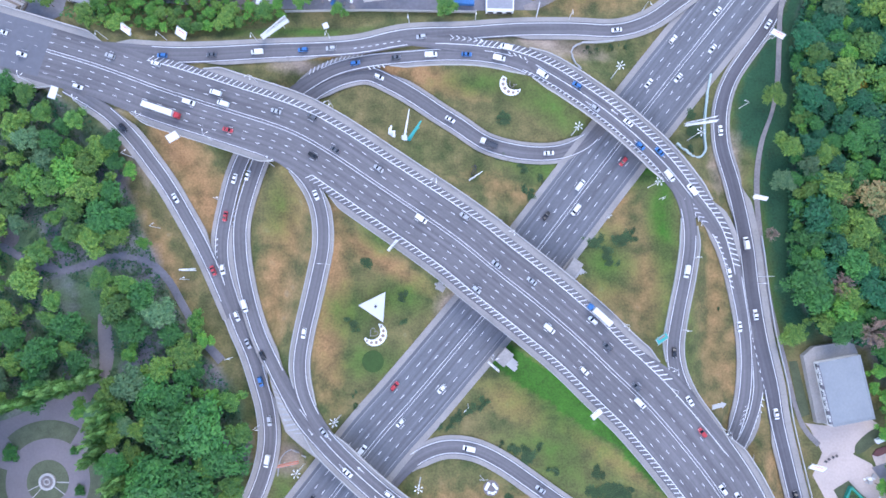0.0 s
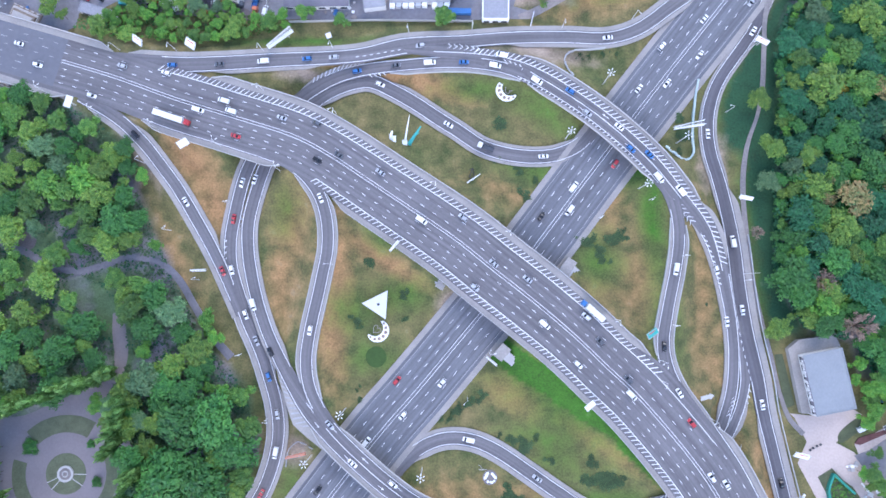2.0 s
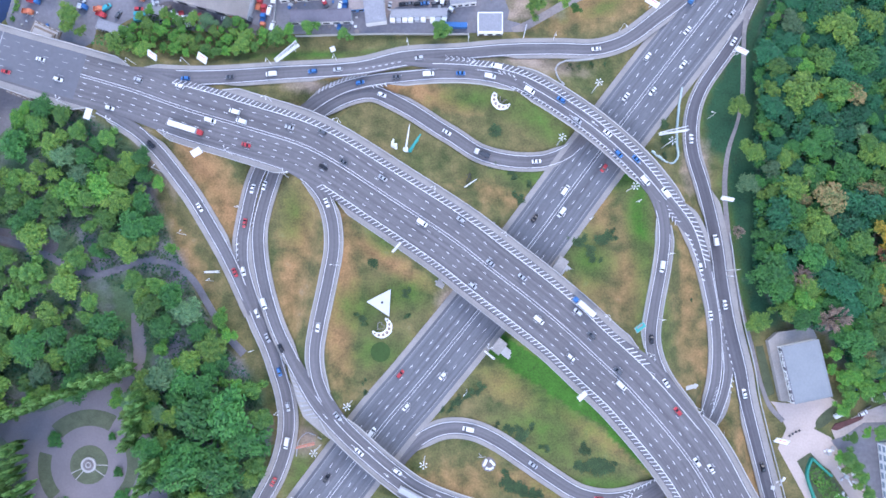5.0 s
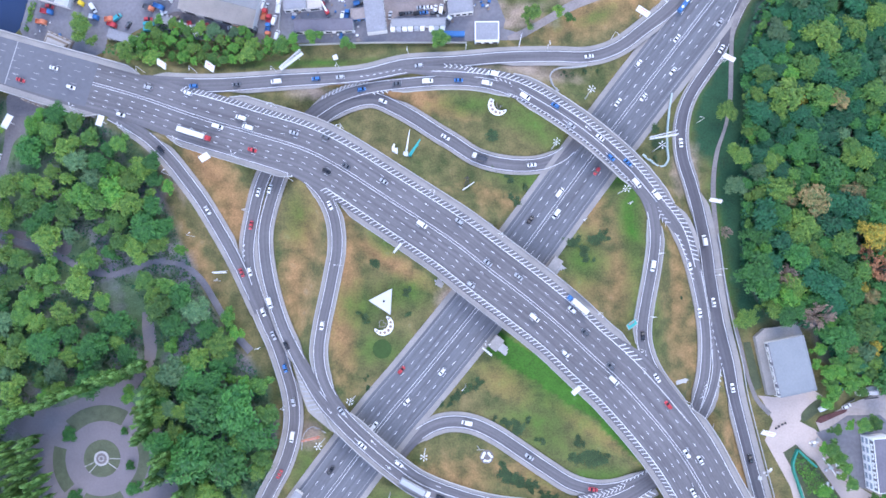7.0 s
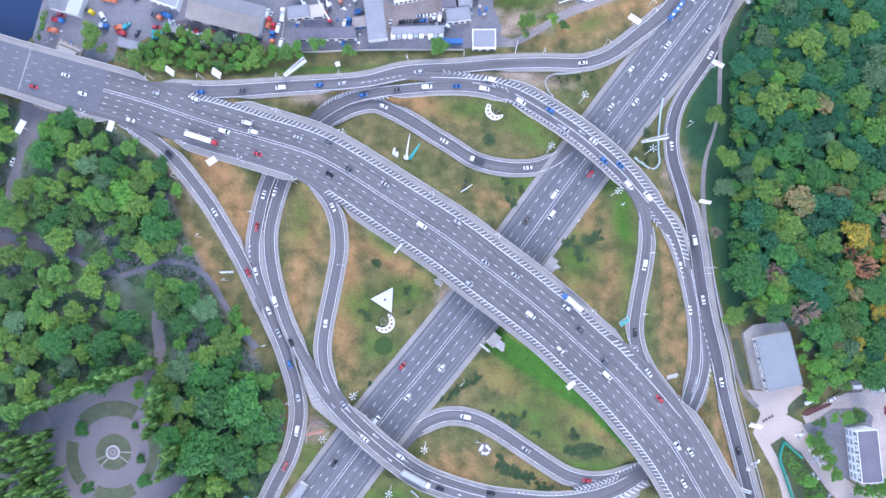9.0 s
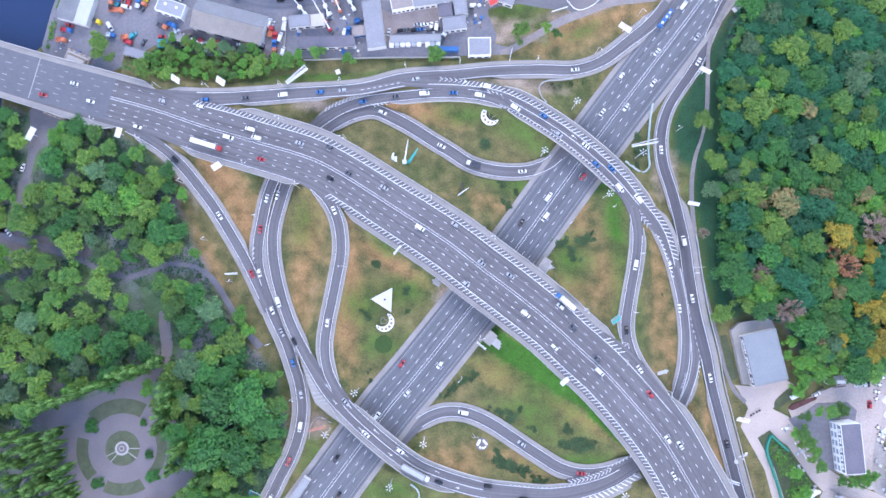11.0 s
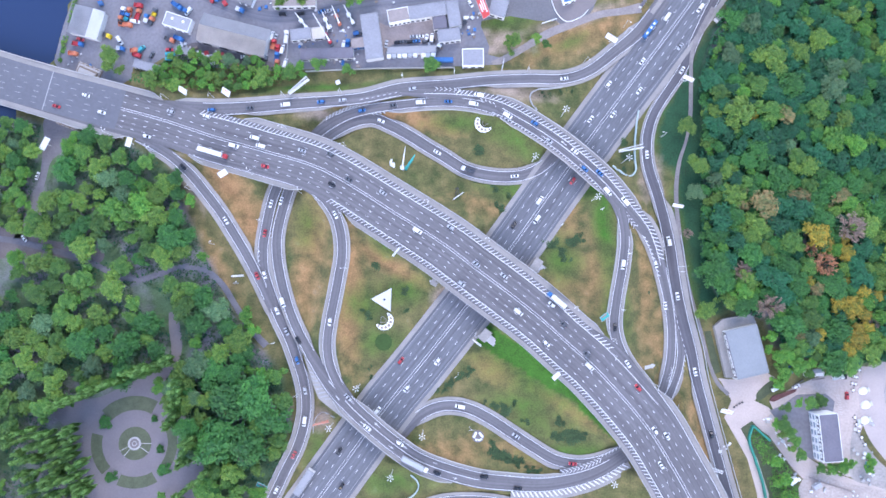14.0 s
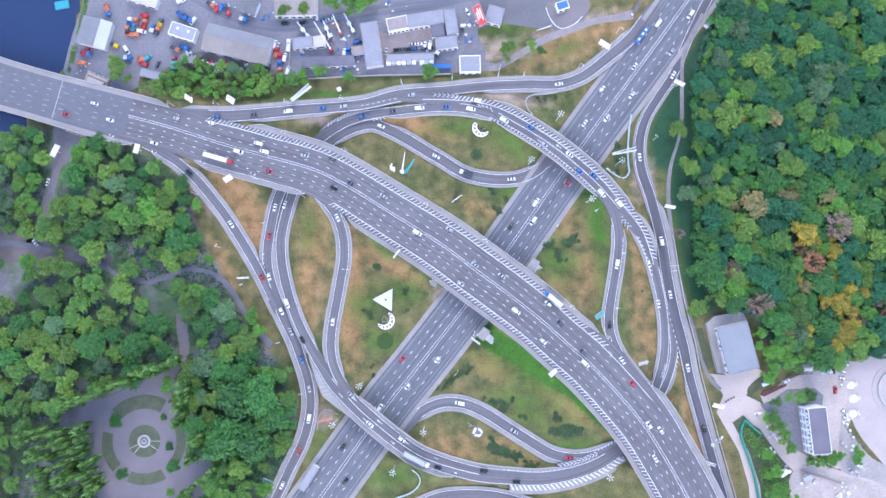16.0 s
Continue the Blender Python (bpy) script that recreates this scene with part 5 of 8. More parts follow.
TRUNKS = [trunk_mesh("trunk", 40 + k) for k in range(3)]
KINDS = {}
for kind, name, label, count, args in (
    ("mid", "broadleaf_tree", "leafy green broadleaf tree with an uneven crown", 4, {}),
    ("deep", "maple_tree", "dense dark green tree with a domed crown", 4, {"lobes": 28, "leaves": 1850, "size": 0.092, "ragged": 0.6}),
    ("teal", "linden_tree", "dense bluish green tree with a domed crown", 4, {"lobes": 26, "leaves": 1800, "size": 0.095}),
    ("grey", "willow_tree", "greyish green tree with loose foliage", 3, {"lobes": 20, "leaves": 1600, "size": 0.1, "ragged": 1.3}),
    ("light", "ash_tree", "yellowish green tree with a ragged crown", 4, {"ragged": 1.3}),
    ("vivid", "young_tree", "bright green round tree", 3, {"lobes": 18, "leaves": 1500, "size": 0.11}),
    ("yellow", "autumn_tree", "tree with yellow and orange autumn leaves", 3, {"ragged": 1.2}),
    ("tan", "fading_tree", "tree with fading tan and olive leaves", 2, {"ragged": 1.2}),
):
    KINDS[kind] = [(name, label, crown_mesh("crown", 100 + 10 * len(KINDS) + k, LEAVES[kind], **args), TRUNKS[k % 3]) for k in range(count)]
for kind, label in (("rust", "dying tree with thin reddish brown leaves"), ("ashen", "nearly bare tree with pinkish grey twigs")):
    KINDS[kind] = [("withering_tree", label, bare_crown_mesh("crown", 190 + 10 * len(KINDS) + k, LEAVES[kind], 1300 if kind == "rust" else 1500), TRUNKS[k]) for k in range(2)]


def ground_at(x, y):
    i, j = int(np.abs(xs - x).argmin()), int(np.abs(ys - y).argmin())
    return float(H[j * nx + i])


STANDING = []


def tree(kind, x, y, radius, height=None, group=""):
    """A tree: an empty at its foot, a trunk with limbs and a crown."""
    name, label, crown, trunk = KINDS[kind][rng.integers(len(KINDS[kind]))]
    STANDING.append((x, y, radius))
    height = height or 3.5 + radius * rng.uniform(1.05, 1.4)
    root = thing(name, label, "tree", group, pose(x, y, ground_at(x, y), 0, 0, rng.uniform(0, 360)))
    t = new("trunk", trunk)
    t.parent = root
    t.matrix_basis = Matrix.Diagonal((radius * 1.1, radius * 1.1, height * 0.85, 1))
    c = new("crown", crown)
    c.parent = root
    c.matrix_basis = pose(0, 0, height - radius * 0.75) @ Matrix.Diagonal((radius * rng.uniform(0.85, 1.25), radius * rng.uniform(0.85, 1.25), radius * rng.uniform(0.8, 1.05), 1))
    return root


def plant(kind, grow, group, spots):
    for x, y, r in spots:
        tree(kind, x, y, r * grow, group=group)


def scrub_mesh(name, seed, mat, leaves=460):
    """A low, ragged patch of scrub: leaf clumps heaped within an uneven outline, one unit wide to each side."""
    r = np.random.default_rng(seed)
    phase = r.uniform(0, 6.28, 3)
    verts, faces = [], []
    for _ in range(leaves):
        a = r.uniform(0, 2 * math.pi)
        reach = 0.85 + 0.2 * math.sin(2 * a + phase[0]) + 0.18 * math.sin(3 * a + phase[1]) + 0.14 * math.sin(7 * a + phase[2])
        u = r.uniform() ** 0.62 * r.uniform(0.85, 1.25)
        c = np.array([u * reach * math.cos(a), u * reach * math.sin(a), (1 - 0.75 * u * u) * r.uniform(0.25, 1.0)])
        up = np.array([0, 0, 1.0]) + r.normal(0, 0.45, 3)
        up /= np.linalg.norm(up)
        side = np.cross(up, r.normal(0, 1, 3))
        side /= np.linalg.norm(side)
        fwd = np.cross(up, side)
        s = 0.145 * r.uniform(0.6, 1.3)
        k = len(verts)
        verts += [tuple(c - side * s * 0.55 - fwd * s * 0.4), tuple(c + side * s * 0.55 - fwd * s * 0.4), tuple(c + fwd * s * 0.85)]
        faces.append((k, k + 1, k + 2))
    return mesh_from(name, verts, faces, mat)


SCRUB = [scrub_mesh("scrub", 400 + k, LEAVES["olive"]) for k in range(4)]


def shrub(x, y, rx, ry=None, h=1.4, kind="deep", turn=0.0):
    """A low bush on the lawn."""
    ry = ry or rx
    crown = KINDS[kind][int(rng.integers(3))][2]
    z = ground_at(x, y)
    bush = tagged(new("bush", crown), "low dark green bush on the lawn" if kind == "deep" else "low green bush on the lawn", "bush")
    bush.matrix_basis = pose(x, y, z + h * 0.25, 0, 0, turn) @ Matrix.Diagonal((rx, ry, h, 1))
    return bush


ROAD_SAMPLES = np.vstack([np.c_[rd.q[:, :2], np.maximum(rd.q[:, 3], rd.q[:, 4]) - (0.8 if rd.ob.name.startswith("path") else 0.0)] for rd in Road.made])


def clear_of_roads(x, y, gap):
    return bool((np.hypot(ROAD_SAMPLES[:, 0] - x, ROAD_SAMPLES[:, 1] - y) > ROAD_SAMPLES[:, 2] + gap).all())


def grove(outline, spacing, kinds, radii, group, keep_out=(), gap=2.0, limit=400):
    """Trees scattered evenly, but not in rows, within an outline."""
    pts = np.array(outline)
    lo, hi = pts.min(0), pts.max(0)
    placed, first = list(STANDING), len(STANDING)
    names, weights = list(kinds), np.array(list(kinds.values()), float)
    for _ in range(limit * 25):
        x, y = rng.uniform(lo, hi)
        if not inside(np.array([[x, y]]), outline)[0] or any(inside(np.array([[x, y]]), k)[0] for k in keep_out):
            continue
        kind = names[rng.choice(len(names), p=weights / weights.sum())]
        radius = rng.uniform(*radii) * (0.7 if kind == "vivid" else 1.0)
        if not clear_of_roads(x, y, gap + radius * 0.45):
            continue
        if any(math.hypot(x - u, y - v) < spacing * (radius + r) / (radii[0] + radii[1]) for u, v, r in placed):
            continue
        placed.append((x, y, radius))
        tree(kind, x, y, radius, group=group)
        if len(placed) - first >= limit:
            break
    return placed


plant("yellow", 1.2, "trees of the eastern wood", [(207.9, 22.2, 6.8), (214.2, 16.7, 4.9), (226.9, 11.7, 4.9), (225.8, 18.2, 2.9), (204.3, -4.4, 3.6), (225, -4.9, 2.9), (232.5, -11, 4.5), (220, -16.5, 4.5), (226.1, -19.6, 5.5), (232.2, -22.7, 4.9), (226.8, -35.6, 5.2), (223, -43.3, 4.9), (208.6, -32.6, 4.2), (234.1, -30.8, 3.6), (178, 88.4, 2.3), (180.5, 91, 2), (241.8, -13.9, 3.6)])
plant("rust", 1.15, "trees of the eastern wood", [(212.5, 5, 7.2), (206, 13.3, 3.9), (206.9, -9.9, 2.3), (250.4, -27, 4.2)])
plant("ashen", 1.15, "trees of the eastern wood", [(228.1, 24.8, 6.8), (180.4, -17.2, 6.2), (167.3, 2.6, 4.5), (238.8, -28.5, 2.9), (138.4, 25.2, 2.6), (249.1, -19, 3.2)])
plant("tan", 1.2, "trees of the eastern wood", [(180.6, 40.8, 6.5), (209.2, -7.8, 4.2), (197.3, -34.4, 3.6), (196.3, 90.3, 4.9), (168.1, -0.7, 4.2), (201.4, 44.2, 4.5), (223.9, 43.2, 4.5), (168.9, 40, 4.5)])
plant("light", 1.15, "trees of the eastern wood", [(172.7, 23.6, 6.2), (163.8, 45.4, 6.2), (169.6, -2, 4.9), (154.7, 43.8, 4.2), (168.3, -8.4, 4.5), (181.6, 14.2, 4.9), (146.5, -18.1, 4.2), (224, 2.8, 3.9), (208, -41.1, 4.5), (243, -39.4, 5.5), (232.7, 33.1, 3.9), (221.6, 34.6, 3.9), (241.2, 18.2, 4.5), (244.7, 2, 4.5), (236.7, 2.3, 3.9), (226.9, -0.5, 2.9), (170.4, 90.9, 8), (141.7, 86.4, 4.5), (190.9, 122.5, 7), (206.2, 125.3, 6), (218.6, 133.3, 6), (176.1, 26.8, 6.5), (161.7, 59.2, 5), (146.9, 63.2, 4.5), (170.7, -4.5, 5), (160.2, -14, 4.5), (236.2, 144.6, 6)])
plant("vivid", 1.15, "trees of the eastern wood", [(221, 75.2, 7), (234, 71.3, 6), (242.7, 76, 5), (234.4, 98.4, 4), (157.2, 15.9, 4), (167.1, -9.3, 6), (252.1, 68.8, 5), (244.1, 137.4, 5)])
plant("grey", 1.15, "trees of the eastern wood", [(167.6, 125.2, 5), (223.1, 104, 7), (225.8, 117.6, 6), (237.5, 117.1, 5), (180.6, 143.6, 6), (144.3, 48.1, 4)])
grove([(167.1, 132.1), (176.5, 157.7), (181.2, 178.3), (289, 173.5), (279.3, 57.6), (155.2, 62.8), (156.5, 83), (155.6, 110.3)], 6.5, {"teal": 7, "deep": 3, "mid": 1.0, "grey": 0.5, "light": 0.3, "vivid": 0.4}, (3.6, 8.2), "trees of the eastern wood", gap=1.0, limit=260)
grove([(155.2, 62.8), (279.3, 57.6), (270.8, -44.5), (233, -49.5), (213.3, -51.4), (187.1, -33.1), (184.3, -22.2), (161.7, -15.7), (152.1, 3.5), (155.1, 29.3), (154.6, 52.7)], 6.5, {"teal": 3.4, "deep": 5, "mid": 2.6, "light": 0.5, "vivid": 0.7, "grey": 0.3}, (3.6, 8.2), "trees of the eastern wood", gap=1.0, limit=230)
grove([(217.2, -50.9), (239.5, -49.2), (239.2, -53), (193.4, -56.1), (182.3, -50.8), (184.8, -37.9)], 7.0, {"mid": 3, "yellow": 1, "vivid": 1}, (3.0, 4.5), "trees of the eastern wood", gap=1.0, limit=24)

grove([(159.7, 132.5), (167.8, 144.2), (169.7, 132), (161.6, 110.1), (161.2, 82.8), (159.9, 52.5), (159, 29.1), (156.7, 3.3), (163.4, -15.8), (158.2, -18.8), (149.9, -0.4), (148.3, 16.2), (150.2, 36.2), (149.5, 56.3), (151.9, 83.2), (151.4, 107.1)], 4.2, {"mid": 4, "deep": 4, "vivid": 2, "light": 1}, (2.2, 3.6), "trees of the eastern wood", gap=0.5, limit=60)

SQUARE = [(-153.9, -39.4), (-161.4, -53.8), (-151, -64), (-144.5, -72.4), (-143.8, -87), (-137.3, -90.4), (-135.2, -100.2), (-146.2, -128.5), (-203.4, -126.5), (-204.2, -100.8), (-211.4, -87.6), (-217.9, -76.1), (-227.8, -66), (-211.2, -56.8), (-194.5, -52.6), (-181.2, -47.2)]
CLEARING = [(-261.1, 43), (-244.2, 38.9), (-230.7, 34.3), (-207.2, 30.7), (-190.5, 26), (-190.5, 19.3), (-210.6, 20.8), (-230.8, 24.3), (-240.9, 23.3), (-261.1, 24.5)]
LANE = [(-229.8, 105.6), (-207.4, 99.8), (-210.8, 91.1), (-216.3, 82.8), (-222.1, 77.9), (-225.9, 67.9), (-229.3, 56.2), (-235.4, 43.9), (-243.5, 32.2), (-246.2, 35.6), (-238.8, 48.1), (-234.7, 60.5), (-232.6, 72.2), (-231.2, 84.1), (-230.5, 94.3)]
POPLAR_BANK = [(-227.8, -66), (-211.2, -69.8), (-199.8, -88.1), (-198.5, -120.3), (-251, -118.3), (-247.7, -86.3), (-241, -68.7)]
OPEN_WEST = [(-267.8, 23.1), (-237.5, 21.2), (-240.9, 12), (-254.3, 2.5), (-267.7, 3.1)]
OPEN_SOUTH = [(-179, 4.5), (-160.6, 2.1), (-154.1, -6.4), (-152.7, -24.7), (-160.9, -17.7), (-170.8, -9.1)]
DIRT_GAP = [(-223.2, 71.8), (-200.2, 65.8), (-202, 57.4), (-213.8, 57.9), (-223.9, 63.4)]
plant("deep", 1.2, "trees of the park", [(-212, 73.1, 7), (-147.9, 65.3, 4), (-149.9, 43.5, 4.5), (-151.8, 31.8, 7), (-120.2, -58.7, 11), (-105.3, -57.6, 9.5), (-127.2, -81.1, 10.5), (-111.8, -83.3, 11.5), (-97.4, -70.9, 7.5), (-129.8, -42, 6), (-177.7, -27, 7), (-249.3, -30.8, 6), (-189.2, -19.9, 5), (-134, -2.3, 6), (-137.6, -17, 6), (-161.1, -30.9, 5), (-118.3, -45.7, 6)])
plant("light", 1.2, "trees of the park", [(-220.5, 54.8, 6.5), (-240.8, 42.1, 5), (-224, 38.1, 5.5), (-193.4, 74, 6), (-203.7, 54.1, 5), (-234.3, -33, 6), (-229.3, -21.7, 5), (-136.9, -69.4, 4.5), (-105.7, -75.5, 5.5), (-114.5, -26.2, 6), (-192.5, -9.9, 6), (-252.6, -0.9, 5.5), (-96.2, -88.7, 4), (-133.7, -72.8, 4)])
plant("vivid", 1.2, "trees of the park", [(-237.4, 72.4, 5), (-183.5, 49.9, 6), (-169.2, 62.8, 4), (-135.2, 21.1, 2.6), (-240.9, 23.7, 5), (-168.3, 51, 6), (-141.4, 53.2, 3), (-110.9, -13.1, 4), (-107.8, -21.5, 3)])
plant("grey", 1.2, "trees of the park", [(-254.3, 59.6, 7), (-256, 76.6, 6), (-188.4, 67, 6), (-190.4, 30, 4), (-138, -40, 7), (-196.1, -37.8, 6), (-140, -57.9, 4), (-232.7, -51.1, 5)])
grove(PARK_TREES, 7.4, {"mid": 5, "deep": 3, "grey": 1.6, "light": 3.6, "vivid": 0.8}, (4.0, 8.0), "trees of the park", (SQUARE, CLEARING, LANE, DIRT_GAP, RIVER, POPLAR_BANK, OPEN_WEST, OPEN_SOUTH), 2.0, 200)
grove([(-249.2, 106.4), (-233.9, 101.3), (-230.5, 91.9), (-240.8, 69.2), (-261.1, 70), (-261.1, 85.4)], 6.5, {"mid": 2, "grey": 2, "light": 1}, (3.5, 5.5), "trees of the park", (LANE,), 1.0, 14)


def undergrowth(name, label, outline, count, mats, size, height, keep_out=(), gap=1.0):
    """Low tangled greenery that fills the floor of a wood: countless leaf clumps in one mesh."""
    pts = np.array(outline)
    p = rng.uniform(pts.min(0), pts.max(0), (count, 2))
    ok = inside(p, outline)
    for k in keep_out:
        ok &= ~inside(p, k)
    p = p[ok]
    clump = np.array([noise.noise((x * 0.11, y * 0.11, 3.0)) for x, y in p])
    p, clump = p[clump > -0.28], clump[clump > -0.28]
    verts, faces, index = [], [], []
    for (x, y), c in zip(p, clump):
        if not clear_of_roads(x, y, gap):
            continue
        z = ground_at(x, y) + height * (0.35 + max(0, c)) * rng.uniform(0.5, 1.3)
        up = Vector((rng.normal(0, 0.5), rng.normal(0, 0.5), 1)).normalized()
        side = up.orthogonal().normalized()
        side.rotate(Matrix.Rotation(rng.uniform(0, 6.28), 3, up))
        fwd = up.cross(side)
        s = size * rng.uniform(0.5, 1.4)
        o = Vector((x, y, z))
        k = len(verts)
        verts += [o - side * s, o - fwd * s * 0.8 - up * s * 0.2, o + side * s, o + fwd * s * 0.8 - up * s * 0.2]
        faces.append((k, k + 1, k + 2, k + 3))
        index.append(int(c * 2.2 + rng.uniform(0, 1.2)) % len(mats))
    tagged(new(name, mesh_from(name, verts, faces, mats, index)), label, "undergrowth", kind="stuff")


undergrowth("undergrowth_east", "tangled green undergrowth filling the wood floor", [(160, 137.6), (173.6, 164.7), (179.7, 180.2), (292.5, 175.1), (274, -46.3), (232.9, -50.2), (213.2, -52), (185.5, -37.9), (182.5, -24.7), (159.9, -18.9), (146.1, 3.1), (147.2, 29.6), (148, 53), (150.5, 83.3), (151.1, 113.9)], 80000, [LEAVES["teal"], LEAVES["deep"]], 0.8, 7.5)
undergrowth("undergrowth_park", "patchy green undergrowth between park trees", PARK_TREES, 46000, [LEAVES["grey"], LEAVES["teal"], LEAVES["mid"]], 0.6, 2.6, (SQUARE, CLEARING, LANE, DIRT_GAP, RIVER, OPEN_WEST, OPEN_SOUTH), 0.6)
undergrowth("undergrowth_fence", "green scrub below the trees along the yard", [(-179.3, 124.8), (-170.7, 130.6), (-158.7, 136.3), (-143.2, 141.2), (-131.4, 135.8), (-111, 132.2), (-77.2, 128.3), (-75.6, 123.8), (-90.9, 121), (-104.6, 118.1), (-124.9, 118.3), (-148.7, 120), (-162.3, 119.2)], 3600, [LEAVES["mid"], LEAVES["deep"]], 0.6, 1.8)
undergrowth("undergrowth_island", "green scrub on the lawn island", [(171.9, -84.4), (179.4, -92.7), (194.1, -114), (193.7, -142.5), (181.5, -142.1), (179, -121.4), (174, -100.5), (168.8, -90.7)], 3200, [LEAVES["mid"], LEAVES["vivid"]], 0.6, 1.2)
undergrowth("undergrowth_bank", "green scrub on the river bank", [(-220.8, 137.7), (-214.9, 161.1), (-209.6, 181.8), (-206, 202.8), (-201.8, 202.7), (-208.9, 174.8), (-213.9, 156.8), (-217.4, 138.5)], 2600, [LEAVES["mid"], LEAVES["light"]], 0.7, 1.6)

# poplars along the square
POPLARS = [poplar_mesh("crown", 300 + k, LEAVES["poplar"]) for k in range(3)]


def poplar(x, y, w, h):
    root = thing("poplar_tree", "slender upright green poplar", "tree", "poplars round the park square", pose(x, y, 0, 0, 0, rng.uniform(0, 360)))
    t = new("trunk", TRUNKS[0])
    t.parent, t.matrix_basis = root, Matrix.Diagonal((2.2, 2.2, h * 0.5, 1))
    c = new("crown", POPLARS[int(rng.integers(3))])
    c.parent, c.matrix_basis = root, pose(0, 0, h * 0.1) @ Matrix.Diagonal((w, w, h * 0.9 / 5.6, 1))


def poplar_row(a, b, n, h=17, w=1.7):
    for k in range(n):
        u = k / max(1, n - 1)
        poplar(a[0] + (b[0] - a[0]) * u + rng.normal(0, 1.0), a[1] + (b[1] - a[1]) * u + rng.normal(0, 1.0), w * rng.uniform(0.7, 1.1), h * rng.uniform(0.95, 1.4))


poplar_row(*[(-153.9, -36.5), (-214.5, -59)], 26, 18, 1.8)
poplar_row(*[(-146.1, -47.2), (-150.5, -72.1)], 11, 19, 1.8)
poplar_row(*[(-138.1, -78.1), (-145.5, -91.7)], 8, 18, 1.8)
poplar_row(*[(-208.6, -70.9), (-196.7, -104.3)], 12, 20, 1.8)
poplar_row(*[(-218.6, -73.8), (-205.6, -113.6)], 12, 20, 1.9)
poplar_row(*[(-228.5, -71.5), (-214.8, -113.3)], 11, 19, 1.9)
poplar_row(*[(-238.4, -73.7), (-226.3, -112.8)], 9, 17, 2.0)
poplar_row(*[(-132.5, -97.7), (-152.5, -115.5)], 6, 14)
for x, y, r in [(-159.6, -110.8, 3.2), (-151.8, -113.7, 4), (-134.3, -106.6, 5), (-128.8, -111.9, 5), (-122.8, -105.4, 4)]:
    tree("deep" if r > 4 else "mid", x, y, r, group="trees of the park")
for x, y, r in [(-193.1, -70.5, 4), (-190.1, -100.7, 3.6), (-160.4, -97.6, 4), (-161.9, -86.3, 2.5), (-165, -69.3, 2)]:
    shrub(x, y, r, r, 2.5)

# trees by the yard and beside the slip road
grove([(-168.4, 121.6), (-162.2, 127.5), (-155.3, 135.5), (-143.2, 142.3), (-131.4, 136.5), (-111, 132.9), (-100.8, 135.2), (-90.7, 128.5), (-77.1, 129.3), (-75.6, 123.8), (-90.9, 121), (-104.6, 117.4), (-125, 116.9), (-148.7, 119.3), (-162.3, 117.8)], 5.6, {"mid": 2, "light": 3, "vivid": 3, "grey": 1}, (2.6, 4.8), "trees along the yard fence", gap=1.5, limit=60)
plant("light", 1.0, "trees by the yards", [(-187.6, 137.9, 5.5), (-181.9, 130.1, 2.6), (44.6, 138.5, 5), (58.9, 140.3, 3.2), (-76, 168.9, 4.5), (-88, 167.7, 4)])
plant("mid", 1.0, "trees by the yards", [(-67.6, 129.6, 4.2), (-50.7, 126.1, 3.4), (-2.6, 126.8, 5.5), (63.8, 136.7, 3), (185.3, -82.3, 4.6), (188.5, -87.3, 4.2), (192.1, -91.9, 3.4), (194.2, -99.6, 3.8), (200.4, -71, 4.6), (206.7, -70.2, 4.2), (188.2, -73.4, 2.8), (204.6, -107.1, 3.2), (211.1, -107, 3.6), (-48.7, 170.5, 7), (-36.7, 172.4, 6), (-58.9, 172.3, 6)])
plant("vivid", 1.0, "trees by the yards", [(-41.9, 169.1, 5), (195.3, -51.3, 5), (190.9, -44.7, 4.5), (-143.4, 130.8, 3), (216.6, -106.2, 4.6), (220.9, -104.8, 3), (232.6, -104.3, 3), (231, -108.1, 2.4), (194.9, -71.1, 2.4), (185.4, -123.2, 5), (191.3, -129.8, 5), (180.4, -102.3, 4), (184.5, -112.1, 4.5), (210.7, -107.3, 3)])

for x, y, r, kind in ((182, -34, 4, "vivid"), (179.8, -41.3, 3, "vivid"), (185.6, -45.3, 4.3, "vivid"), (187.5, -54.9, 4.3, "vivid"), (192.6, -37.6, 4.3, "deep"), (195.5, -46.6, 4, "vivid"), (185.8, -25.2, 4.6, "deep"), (192, -28.6, 4.3, "deep"), (184, -60.2, 3.3, "vivid"), (200.3, -41.7, 4.6, "teal"), (203.3, -48.9, 3.3, "vivid"), (196.6, -53.7, 2.6, "light"), (209.6, -50.1, 3.3, "light"), (181.8, -82.2, 3, "vivid"), (186.2, -87.4, 3, "light"), (190, -95.7, 2.6, "light")):
    tree(kind, x, y, r, group="trees by the showroom")

# bushes and beds on the lawns
BUSHES_NORTH = [(23.7, 77.5, 2.6, 2.6, 0), (-20.2, -2.2, 2.4, 1.8, 0), (-21.3, -12.7, 2.2, 1.6, 0), (-41.3, -15.9, 2, 2.5, 0), (-45.8, -11.7, 3, 1.6, -30), (-42.3, -47, 1.6, 4.4, 20), (-37.6, 13.1, 2.4, 2.4, 0), (75.8, 22.5, 3, 3, 0), (80.5, 24, 1.3, 5, 0), (61.8, 22.1, 4.4, 2.6, -10), (67.9, 17.5, 3.6, 2, -40), (72.6, 12.7, 4.6, 1.8, -10), (31.4, 55.2, 3.4, 1.8, -30), (39.6, 50.8, 3, 1.6, -60), (34.2, 43.6, 2, 2.8, 0), (23.2, 59.9, 3, 1.8, 0)]
